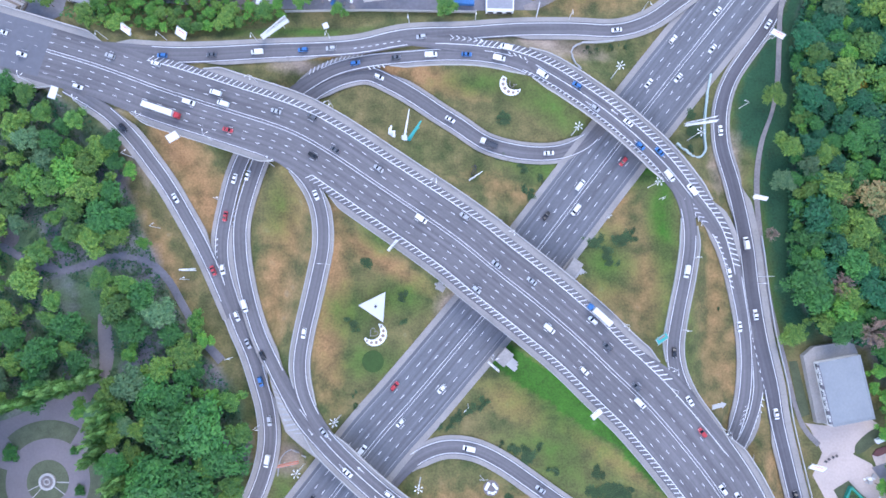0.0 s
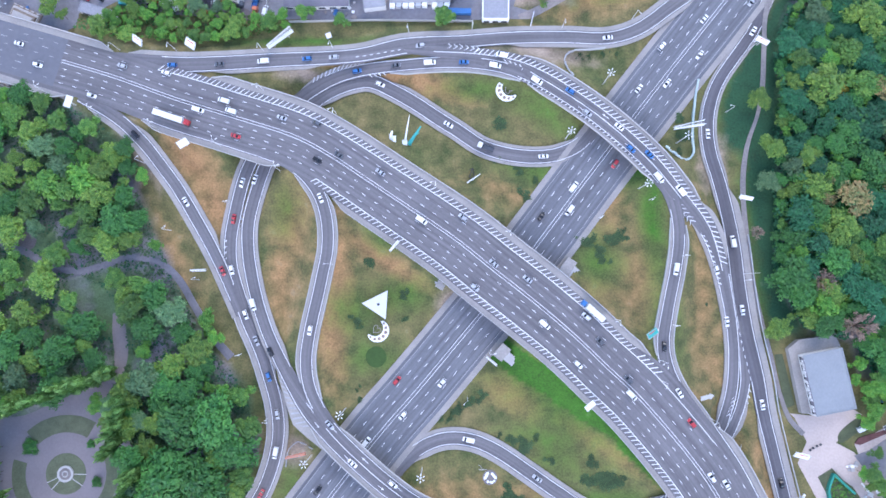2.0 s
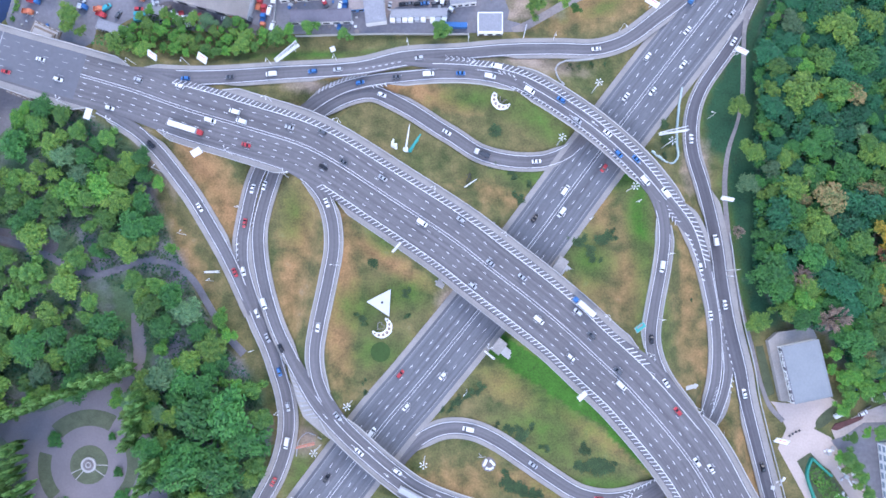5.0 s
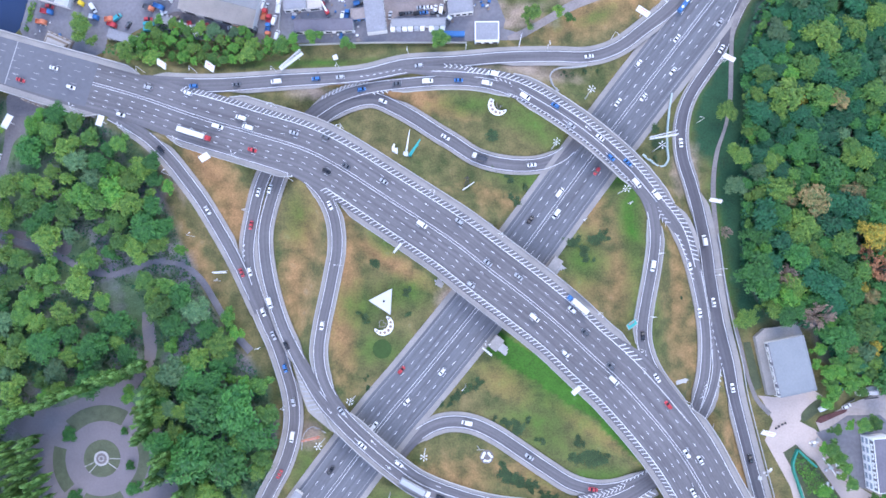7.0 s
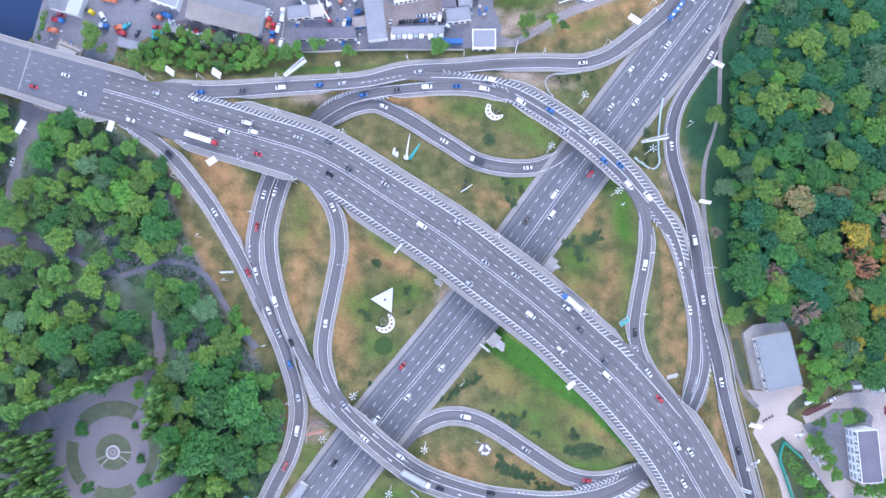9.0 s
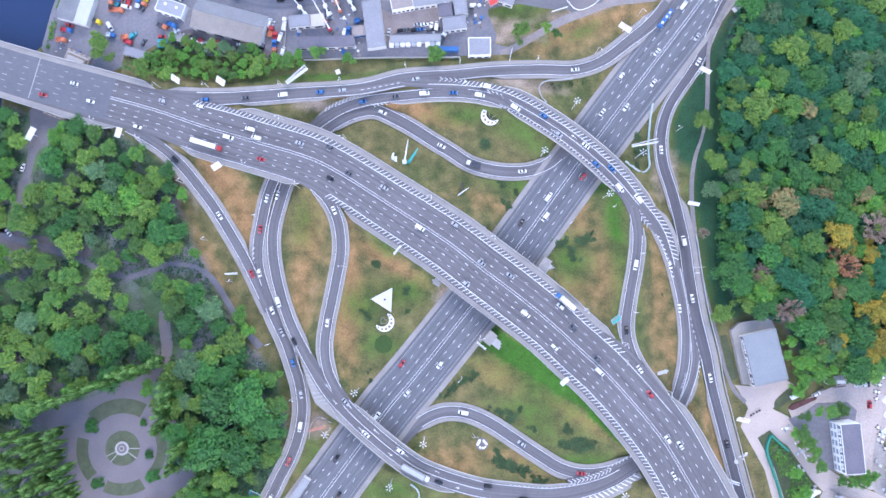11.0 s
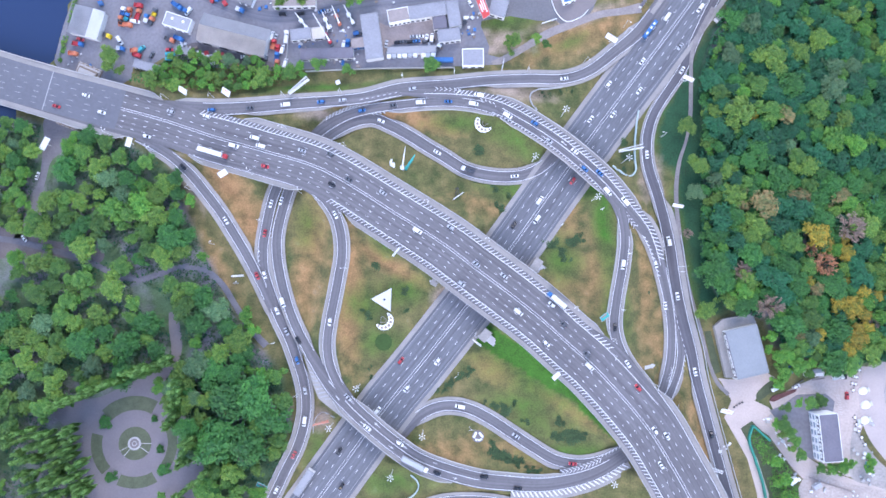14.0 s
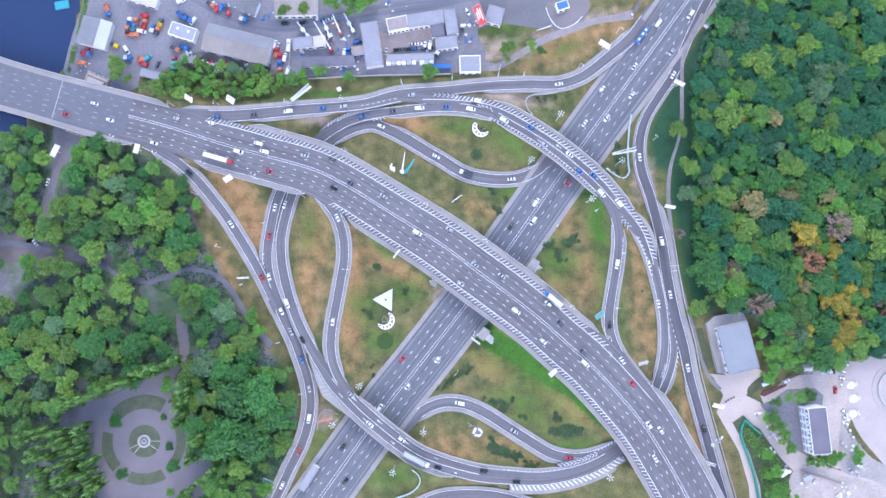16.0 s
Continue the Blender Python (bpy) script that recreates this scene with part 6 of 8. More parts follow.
BUSHES_SOUTH = [(62.3, 109, 4, 1.6, -8), (70.2, 109.5, 4, 1.4, 0), (76.9, 110.2, 3, 1.2, 0), (107.9, 80.3, 2.4, 4, -20), (109.2, 70.9, 3, 3, 0), (105.9, 62.4, 4, 1.6, 0), (32.3, -71.6, 2.6, 6, 35), (23.4, -66.8, 3.4, 1.8, 0), (37.4, -67, 1.8, 1.8, 0), (67.5, -86.9, 7, 2.8, 0), (73.4, -86.1, 5, 3, 0), (59.4, -85.9, 4, 2, 0)]
BUSHES_EAST = [(63.1, -78, 2.6, 2.6, 0), (43.5, -77.2, 2.4, 1.8, 0), (25.4, -94, 4, 2.6, -35), (29.9, -96.4, 5, 2.6, -20), (35.6, -98.8, 5, 2.4, -15), (41.4, -101.3, 5, 2.2, -18), (47.8, -104.4, 5, 2, -20), (24.9, -90.7, 2, 3.6, 20), (3.5, -54.3, 5, 2, 40), (12, -49.1, 4, 2, 30), (-1.6, -58.3, 4, 1.6, 30), (116.2, -7.3, 1, 1, 0)]
for x, y, rx, ry, turn in BUSHES_NORTH + BUSHES_SOUTH + BUSHES_EAST:
    n = max(3, round(rx * ry / 1.3))
    a = radians(turn)
    for k in range(n):
        u, v = rng.uniform(-0.95, 0.95) * rx, rng.uniform(-0.8, 0.8) * ry
        r = min(rx, ry) * rng.uniform(0.45, 0.8)
        x1, y1 = x + u * math.cos(a) - v * math.sin(a), y + u * math.sin(a) + v * math.cos(a)
        bush = tagged(new("bush", SCRUB[int(rng.integers(4))]), "low ragged olive green scrub on the lawn", "bush")
        bush.matrix_basis = pose(x1, y1, ground_at(x1, y1), 0, 0, rng.uniform(0, 180)) @ Matrix.Diagonal((r * rng.uniform(1.0, 1.6), r * 1.1, rng.uniform(0.4, 0.8), 1))

# ---- vehicles ----
GLASS_DARK = plain("car_glass", (0.012, 0.014, 0.018), 0.08, vary=0.05)
TYRE = plain("tyre", (0.02, 0.02, 0.02), 0.9)
PAINTS = {k: plain("car_paint_" + k, c, 0.28, 0.0, vary=0.05, scale=0.4, fine=2.0, per_object=0.08) for k, c in {
    "white": (0.74, 0.74, 0.73), "silver": (0.42, 0.43, 0.45), "black": (0.018, 0.018, 0.02), "blue": (0.045, 0.15, 0.36),
    "red": (0.46, 0.05, 0.055), "yellow": (0.7, 0.5, 0.02), "grey": (0.10, 0.105, 0.115), "orange": (0.55, 0.18, 0.09), "teal": (0.05, 0.32, 0.36)}.items()}


def hull(sections, half):
    """A closed body from (x, half-width, bottom, top) sections along its length."""
    bm = bmesh.new()
    rows = [[bm.verts.new(v) for v in ((x, w, b), (x, w * 1.0, b + (t - b) * 0.6), (x, w * 0.9, t), (x, -w * 0.9, t), (x, -w, b + (t - b) * 0.6), (x, -w, b))] for x, w, b, t in sections]
    for p, q in zip(rows, rows[1:]):
        for k in range(6):
            bm.faces.new((p[k], p[(k + 1) % 6], q[(k + 1) % 6], q[k]))
    bm.faces.new(rows[0])
    bm.faces.new(rows[-1][::-1])
    bmesh.ops.recalc_face_normals(bm, faces=bm.faces[:])
    return bm


def wheels(root, axles, half, r):
    for x in axles:
        for y in (half, -half):
            bm = bmesh.new()
            bmesh.ops.create_cone(bm, cap_ends=True, segments=12, radius1=r, radius2=r, depth=0.24, matrix=pose(x, y, r, 90))
            part("wheel", bm, TYRE, root)


def car(color, style="sedan"):
    """A passenger car, nose towards +x."""
    look_ = {"white": "white", "silver": "silver", "black": "black", "blue": "blue", "red": "red", "yellow": "yellow", "grey": "dark grey", "orange": "orange", "teal": "teal"}[color]
    L, W, top = {"sedan": (4.6, 0.92, 1.45), "wagon": (4.5, 0.93, 1.62), "van": (5.4, 1.0, 2.1)}[style]
    root = thing({"sedan": "car", "wagon": "estate_car", "van": "van"}[style], f"{look_} {'panel van' if style == 'van' else 'estate car' if style == 'wagon' else 'saloon car'} on the road", "van" if style == "van" else "car")
    h, paint = L / 2, PAINTS[color]
    if style == "van":
        body = hull([(-h, W * 0.95, 0.35, 2.0), (-h + 0.2, W, 0.3, 2.1), (h - 1.7, W, 0.3, 2.1), (h - 0.9, W, 0.3, 1.25), (h - 0.1, W * 0.95, 0.3, 1.0), (h, W * 0.85, 0.4, 0.8)], W)
        glass = [(h - 1.62, W * 0.92, 1.25, 2.06), (h - 0.86, W * 0.92, 1.15, 1.3)]
    else:
        body = hull([(-h, W * 0.86, 0.45, 0.85), (-h + 0.15, W * 0.96, 0.3, 0.95), (-h * 0.4, W, 0.25, 0.98), (h * 0.35, W, 0.25, 0.96), (h - 0.25, W * 0.95, 0.3, 0.78), (h, W * 0.8, 0.42, 0.66)], W)
        back = -h + 0.12 if style == "wagon" else -h + 0.75
        glass = [(back, W * 0.86, 0.9, 0.98), (back + (0.35 if style == "wagon" else 0.75), W * 0.82, 0.9, top - 0.04), (h * 0.12, W * 0.82, 0.9, top - 0.03), (h * 0.5, W * 0.86, 0.9, 0.99)]
    part("body", body, paint, root)
    part("cabin_glass", hull(glass, W), GLASS_DARK, root, "dark tinted glass")
    if style != "van":
        bm = bmesh.new()
        a, b = glass[1][0], glass[2][0]
        box(bm, (a + b) / 2, 0, top, b - a + 0.1, W * 1.5, 0.07, 0.03)
        part("roof", bm, paint, root)
    for y in (W * 0.6, -W * 0.6):
        bm = bmesh.new()
        box(bm, h - 0.1, y, 0.66, 0.12, 0.3, 0.14)
        part("headlight", bm, WHITE, root)
        bm = bmesh.new()
        box(bm, -h + 0.05, y, 0.8, 0.08, 0.28, 0.14)
        part("tail_light", bm, PAINTS["red"], root)
    wheels(root, (h * 0.6, -h * 0.6), W - 0.1, 0.32)
    return root


def truck(cab_color, load_color, length, semi=True, flat=False):
    """A lorry, nose towards +x, with its cab, its load box and its wheels."""
    root = thing("truck", f"{'articulated ' if semi else ''}lorry with a {cab_color} cab and {'open bed' if flat else load_color + ' box'}", "truck")
    h = length / 2
    cab = 2.2
    bm = hull([(h - cab, 1.22, 0.6, 3.0), (h - 0.9, 1.22, 0.6, 3.1), (h - 0.25, 1.2, 0.5, 2.5), (h, 1.12, 0.5, 1.9)], 1.2)
    part("cab", bm, PAINTS[cab_color], root)
    bm = hull([(h - 0.75, 1.12, 1.9, 2.95), (h - 0.05, 1.06, 1.7, 1.95)], 1.1)
    part("windscreen", bm, GLASS_DARK, root)
    bm = bmesh.new()
    if flat:
        box(bm, -cab / 2 - 0.2, 0, 1.15, length - cab - 0.5, 2.4, 0.25)
        for y in (1.17, -1.17):
            box(bm, -cab / 2 - 0.2, y, 1.6, length - cab - 0.5, 0.08, 0.8)
        for x in (-h + 0.05, h - cab - 0.5):
            box(bm, x, 0, 1.6, 0.08, 2.4, 0.8)
    else:
        box(bm, -cab / 2 - 0.25, 0, 2.45, length - cab - 0.6, 2.5, 2.8, 0.06)
    part("load_bed" if flat else "load_box", bm, PAINTS[load_color], root)
    bm = bmesh.new()
    box(bm, -0.3, 0, 0.85, length - 0.8, 1.0, 0.3)
    part("chassis", bm, TYRE, root)
    wheels(root, ((h - 1.2, h - 3.6, -h + 1.2, -h + 2.5, -h + 3.8) if semi else (h - 1.2, -h + 1.6)), 1.05, 0.5)
    return root


def bus(color):
    root = thing("bus", f"{color} city bus with dark windows", "bus")
    part("body", hull([(-5.9, 1.2, 0.4, 2.9), (-5.6, 1.25, 0.35, 3.0), (5.6, 1.25, 0.35, 3.0), (5.9, 1.15, 0.4, 2.8)], 1.25), PAINTS[color], root)
    for y in (1.255, -1.255):
        bm = bmesh.new()
        box(bm, 0, y, 1.95, 10.6, 0.03, 0.85)
        part("side_glazing", bm, GLASS_DARK, root)
    bm = bmesh.new()
    box(bm, 5.85, 0, 1.9, 0.16, 2.1, 1.2)
    part("windscreen", bm, GLASS_DARK, root)
    for x in (-3.5, 0.5, 3.5):
        bm = bmesh.new()
        box(bm, x, 0, 3.06, 1.4, 1.1, 0.18, 0.05)
        part("roof_hatch", bm, WHITE, root)
    wheels(root, (3.6, -3.2), 1.1, 0.48)
    return root


STOCK = {}


def vehicle(key, m, group=""):
    """Places a vehicle: the first of its kind is built, the others are copies."""
    if key in STOCK:
        ob = copy_thing(STOCK[key], m)
    else:
        kind, *args = key
        ob = STOCK[key] = {"car": car, "truck": truck, "bus": bus}[kind](*args)
        ob.matrix_basis = m
    if group:
        ob["group"] = group
    return ob


def any_car():
    color = ("white", "white", "white", "white", "white", "silver", "silver", "grey", "black", "blue", "red")[rng.integers(11)]
    style = ("sedan", "sedan", "sedan", "wagon", "wagon", "van")[rng.integers(6)]
    if style == "van":
        color = "white"
    return ("car", color, style)


def drive(rd, places, offset, back=False, key=None):
    """Vehicles on a lane, at parts of the road's length."""
    for u in places:
        x, y, z, a = rd.at(u * rd.length, offset)
        s0, s1 = max(0, u * rd.length - 2), min(rd.length, u * rd.length + 2)
        dz = (rd.at(s1, offset)[2] - rd.at(s0, offset)[2]) / max(0.1, s1 - s0)
        tilt = -math.degrees(math.atan(dz)) * (-1 if back else 1)
        vehicle(key or any_car(), pose(x, y, z + 0.02, 0, tilt, a + (180 if back else 0)), "traffic on the slip roads" if rd is not avenue and rd is not low else "traffic on the wide roads")


drive(avenue, (0.335, 0.535, 0.745), -1.8)
drive(avenue, (0.20, 0.44, 0.66, 0.86), -5.0)
drive(avenue, (0.155, 0.37, 0.70), -8.3)
drive(avenue, (0.25, 0.60), -11.6)
drive(avenue, (0.18, 0.36, 0.452, 0.60, 0.735, 0.83), 2.2, True)
drive(avenue, (0.265, 0.40, 0.487, 0.628, 0.70, 0.84), 6.0, True)
drive(avenue, (0.30, 0.425, 0.56, 0.68, 0.79), 9.9, True)
drive(avenue, (0.318,), -9.0, False, ("truck", "red", "white", 17.0))
drive(avenue, (avenue.frac([(63.2, -9.4, 6.5)]),), 13.6, True, ("truck", "blue", "white", 12.5))
drive(avenue, (0.352,), 5.8, True, ("car", "white", "van"))
drive(low, (0.09, 0.31, 0.46, 0.70), 2.5)
drive(low, (0.15, 0.27, 0.40, 0.655, 0.83), 6.3)
drive(low, (0.2, 0.53, 0.76), 10.0)
drive(low, (0.24, 0.44, 0.74), -2.5, True)
drive(low, (0.18, 0.33, 0.48, 0.58, 0.80), -6.3, True)
drive(low, (0.285, 0.68), -10.0, True)
drive(low, (0.205,), -10.0, True, ("bus", "blue"))
drive(top_road, (0.1, 0.17, 0.235, 0.3, 0.34, 0.47, 0.75), 0.0, True)
drive(loop_bridge, (0.155, 0.27, 0.36, 0.42, 0.49), 1.8, True)
drive(loop_bridge, (0.22, 0.31, 0.395, 0.455, 0.62, 0.70), -2.2)
drive(ramp_in, (0.36, 0.5, 0.62, 0.74, 0.85), 0.0)
drive(inner_loop, (0.3, 0.52, 0.8), 0.0)
drive(inner_loop, (0.64,), 0.0, True, ("truck", "white", "grey", 8.0, False, True))
drive(link, (0.33, 0.62, 0.8), 0.0)
drive(east, (0.2, 0.34, 0.47, 0.55, 0.66, 0.75), 0.0, True)
drive(west_outer, (0.05, 0.12, 0.2, 0.31, 0.41, 0.47, 0.55, 0.63, 0.71, 0.8, 0.9), 0.0)
drive(crossing, (0.08, 0.26, 0.33, 0.52, 0.66, 0.80), -2.2)
drive(crossing, (0.46, 0.58, 0.74), 2.4)
drive(crossing, (0.62,), -2.2, False, ("truck", "white", "silver", 16.0))
drive(south_loop, (0.22, 0.45, 0.68), 0.0)
drive(teardrop, (0.2, 0.66), 0.0)
drive(west_ramp, (0.25, 0.55, 0.83), 0.0)


# ---- lamps and masts ----
def street_lamp(arms=1):
    """A steel street lamp on the ground, its arm towards +x."""
    root = thing("street_lamp", "tall grey steel street lamp with curved arm" if arms == 1 else "tall grey steel street lamp with two arms", "street lamp", "street lamps of the interchange")
    bm = bmesh.new()
    rod(bm, (0, 0, 0), (0, 0, 10.2), 0.17, 0.10, 8)
    part("pole", bm, STEEL, root)
    for k in range(arms):
        a = 35 * (2 * k - arms + 1)
        bm = bmesh.new()
        rod(bm, (0, 0, 10.1), (0.7, 0, 10.8), 0.08, 0.07)
        rod(bm, (0.7, 0, 10.8), (1.7, 0, 11.0), 0.07, 0.06)
        bm.transform(pose(0, 0, 0, 0, 0, a))
        arm = part("arm", bm, STEEL, root)
        bm = bmesh.new()
        box(bm, 2.0, 0, 11.0, 0.9, 0.36, 0.2, 0.06)
        bm.transform(pose(0, 0, 0, 0, 0, a))
        part("lamp_head", bm, WHITE, arm)
    return root


def light_mast():
    """A high mast with six floodlights spread like a star."""
    root = thing("light_mast", "high steel mast with six white floodlights", "light mast", "floodlight masts on the lawns")
    bm = bmesh.new()
    rod(bm, (0, 0, 0), (0, 0, 16.6), 0.26, 0.14, 10)
    part("mast", bm, STEEL, root)
    for k in range(6):
        bm = bmesh.new()
        rod(bm, (0, 0, 16.5), (1.2, 0, 16.9), 0.09, 0.07)
        bm.transform(pose(0, 0, 0, 0, 0, 60 * k))
        arm = part("arm", bm, STEEL, root)
        bm = bmesh.new()
        box(bm, 1.5, 0, 16.95, 0.8, 0.42, 0.26, 0.06)
        bm.transform(pose(0, 0, 0, 0, 0, 60 * k))
        part("floodlight", bm, WHITE, arm)
    return root


def scatter(build, spots):
    """One built, the rest copied, each at (x, y, base height, turn)."""
    first = None
    for x, y, z, a in spots:
        m = pose(x, y, z, 0, 0, a)
        if first is None:
            first = build()
            first.matrix_basis = m
        else:
            copy_thing(first, m)


lamps_one, lamps_two = [], []
LAMPS_TOP = [(-153.4, 112.3, 6, -80), (-127, 111.9, 6, -80), (-86.5, 111.4, 5, -85), (-54.2, 112.7, 4, -95), (-18.9, 120.2, 3.5, -90), (10.7, 121.8, 3, -90), (52.7, 121.9, 2.4, -95), (85.6, 125.9, 1.5, -60), (110.2, 142.4, 0.5, -50)]
LAMPS_SLIP = [(128.1, 81.4, 0.7, 170), (134.1, 3.5, 0.6, 180), (-102.9, 40.5, 0.3, 0), (-116.2, 5.3, 1, 20), (-129.1, 28, 2.8, 30), (-141, 59.2, 5, 30), (109.9, 146.7, 0.2, -50), (-83.6, -57.9, 1.4, 0), (-95.9, -28.7, 1.8, 10), (-53.4, 11.6, 6.4, 180), (104.2, 14.4, 6.4, 180), (99.2, -16.3, 6.4, 180), (93, -40.9, 6.4, -120), (7, -48.9, 0, -140), (90.7, 40.3, 0, -140), (68.7, 32.8, 0, -140), (139.8, 111, 0.2, 180)]
for spots in (LAMPS_TOP, LAMPS_SLIP):
    lamps_one += [(x, y, max(z, ground_at(x, y)), a) for x, y, z, a in spots]
scatter(street_lamp, lamps_one)
for spots in ([(-185.8, 92, 6.6, 60), (-161.6, 81.5, 6.6, 60), (-134.2, 74.4, 6.6, 60), (-105.5, 66.5, 6.6, 60), (-77.7, 54.7, 6.6, 60), (-86, 92.4, 6.6, -120), (-52.1, 81, 6.6, -120), (-6.5, 47.8, 6.6, -125), (73.3, -13.7, 6.6, -130)], [(93.1, -32.1, 6.6, -130), (16.9, -28.2, 6.6, 50), (114.2, -57.5, 6.6, -130), (26.4, 25.7, 6.6, -130)]):
    lamps_two += [(x, y, z, a) for x, y, z, a in spots]
scatter(lambda: street_lamp(2), lamps_two)
scatter(light_mast, [(x, y, ground_at(x, y), a) for x, y, z, a in [(71, 94.7, 17, 10), (104.7, 67, 17, 30), (53.7, 69.8, 17, 20), (86, 45.5, 17, 0), (-48.1, -53.4, 17, 15), (-63.8, -74.5, 17, 5), (-13.6, -80.5, 17, 25), (-31.2, -101.3, 17, 40), (88.3, -108.8, 17, 12)]])


# ---- billboards and signs ----
TEAL = plain("teal_panel", (0.035, 0.32, 0.29), 0.5)
GREEN_SHEET = plain("green_sheet_metal", (0.03, 0.24, 0.17), 0.5)
ORANGE = plain("orange_panel", (0.62, 0.22, 0.12), 0.6)
RED = plain("red_panel", (0.55, 0.06, 0.05), 0.5)
DARK = plain("dark_metal", (0.05, 0.05, 0.055), 0.6)


def billboard(x, y, z, turn, width=6.2, height=3.2, face=WHITE, lean=12.0, deep=0.5, label="white advertising billboard on a steel post", bars=0, ink=None):
    """A box panel on a post, standing on the ground; its face may lean back a little."""
    root = thing("billboard", label, "billboard", "billboards along the roads", pose(x, y, ground_at(x, y), 0, 0, turn))
    h = max(4.0, z)
    bm = bmesh.new()
    rod(bm, (0, 0, 0), (0, 0, h - height / 2), 0.25, 0.22, 8)
    part("post", bm, STEEL, root)
    bm = bmesh.new()
    box(bm, 0, 0, 0, width, deep, height, 0.05)
    bm.transform(pose(0, 0, h, lean))
    panel = part("panel", bm, face, root)
    bm = bmesh.new()
    for zz in (-height / 2, height / 2):
        box(bm, 0, -deep / 2 - 0.06, zz, width + 0.3, 0.12, 0.22)
    for xx in (-width / 2, width / 2):
        box(bm, xx, -deep / 2 - 0.06, 0, 0.22, 0.12, height)
    bm.transform(pose(0, 0, h, lean))
    part("frame", bm, CONCRETE_PALE, panel)
    for k in range(bars):
        bm = bmesh.new()
        box(bm, -width * 0.1 * (k % 2), -deep / 2 - 0.1, height * (0.25 - 0.25 * k), width * (0.6 - 0.1 * k), 0.04, height * 0.12)
        bm.transform(pose(0, 0, h, lean))
        part("printed_bar", bm, ink or (RED, DARK, TEAL)[k % 3], panel)
    return root


for x, y, z, turn, w, hgt, lean in [(-143.7, 115.6, 5, -35, 5.2, 3.6, 40), (-119.6, 114.2, 5, -35, 5.4, 3.8, 50), (-224.6, 88.7, 6, 62, 7.5, 3, 55), (-173.5, 86.5, 6, 74, 5.4, 2.8, 55), (-121.6, 67.4, 5, 30, 5, 3.4, 60), (101.3, 138.3, 6, -35, 7, 3, 50), (143.9, 113.4, 6, -28, 6, 2.4, 40), (133.9, 40.8, 6, -12, 6, 2, 40), (60.7, -51.3, 5, 40, 5, 3.4, 50)]:
    billboard(x, y, z, turn, w, hgt, WHITE, -lean, bars=1 if y > 110 else 0)
def twin_billboard(x, y, z, turn, width, face=WHITE):
    """Two thin panels back to back that part like a V, on two posts, with braces between them."""
    root = thing("billboard", "long two-faced billboard with white panels", "billboard", "billboards along the roads", pose(x, y, ground_at(x, y), 0, 0, turn))
    h = max(4.0, z)
    for px_ in (-width * 0.28, width * 0.28):
        bm = bmesh.new()
        rod(bm, (px_, 0, 0), (px_, 0, h), 0.22, 0.2, 8)
        part("post", bm, STEEL, root)
    for sign in (1, -1):
        bm = bmesh.new()
        box(bm, 0, 0, 0, width, 0.26, 3.0, 0.04)
        bm.transform(pose(0, sign * (0.3 + width * 0.024 if width > 10 else 0.25), h, sign * 4.0, 0, sign * (2.4 if width > 10 else 1.0)))
        panel = part("panel", bm, face, root)
        bm = bmesh.new()
        for zz in (-1.5, 1.5):
            box(bm, 0, sign * 0.2, zz, width + 0.2, 0.1, 0.18)
        bm.transform(pose(0, sign * (0.3 + width * 0.024 if width > 10 else 0.25), h, sign * 4.0, 0, sign * (2.4 if width > 10 else 1.0)))
        part("rim", bm, CONCRETE_PALE, panel)
    for k in range(5):
        u = (k / 4 - 0.5) * width * 0.85
        gap = 0.25 + width * 0.024 + u * 0.04 if width > 10 else 0.2
        bm = bmesh.new()
        rod(bm, (u, -gap, h + 1.2), (u, gap, h + 1.2), 0.08, None, 5)
        part("brace", bm, DIRT, root)


for x, y, z, turn, w in [(-78.5, 116.6, 6, 38, 14), (-25.3, 19.7, 5, 50, 6), (109.3, 74.3, 6, 10, 14), (-70.2, -73.9, 5, 12, 9), (-115.8, 9.6, 4, 2, 6.5), (18.1, -32.4, 4, -40, 6)]:
    twin_billboard(x, y, z, turn, w, ORANGE if x < -50 and y < -60 else WHITE)
billboard(*[(88.7, -19.8, 6)][0], 35, 5.4, 3.4, TEAL, -55, label="teal billboard on a post beside the avenue", bars=1)
billboard(*[(154.9, -74.5, 5)][0], -15, 6.5, 3, WHITE, -45, label="white roof-like billboard with a red end", bars=1)
billboard(*[(-103.5, -107.3, 5)][0], -28, 6.5, 3, TEAL, -60, label="pale blue billboard on a post", bars=1)
billboard(28.6, 159.2, 6, -72, 12.5, 5.0, RED, -62, label="large red advertising panel with white lettering bars", bars=3, ink=WHITE)
billboard(*[(-56.4, 118.9, 4)][0], 20, 2.4, 2.4, WHITE, -60, label="small white square sign")

# ---- monuments on the lawns ----
tri = thing("canopy", "white triangular canopy panel on a short post", "monument", m=pose(*[(-33.1, -6.5, 4)][0][:2], 0, 0, 0, -6))
bm = bmesh.new()
for h in (3.4, 4.1):
    c = 1.0 if h > 4 else 0.9
    verts = [bm.verts.new((7.6 * c * math.cos(radians(a)), 7.6 * c * math.sin(radians(a)), h)) for a in (62, 182, 302)]
    bm.faces.new(verts)
bm.verts.ensure_lookup_table()
for k in range(3):
    bm.faces.new((bm.verts[k], bm.verts[(k + 1) % 3], bm.verts[3 + (k + 1) % 3], bm.verts[3 + k]))
bmesh.ops.recalc_face_normals(bm, faces=bm.faces[:])
part("panel", bm, plain("canopy_sheet", (0.56, 0.56, 0.57), 0.6, vary=0.08, scale=0.4, fine=3.0), tri)
bm = bmesh.new()
rod(bm, (0, 0, 0), (0, 0, 3.5), 0.7, 0.5, 10)
part("post", bm, CONCRETE, tri)
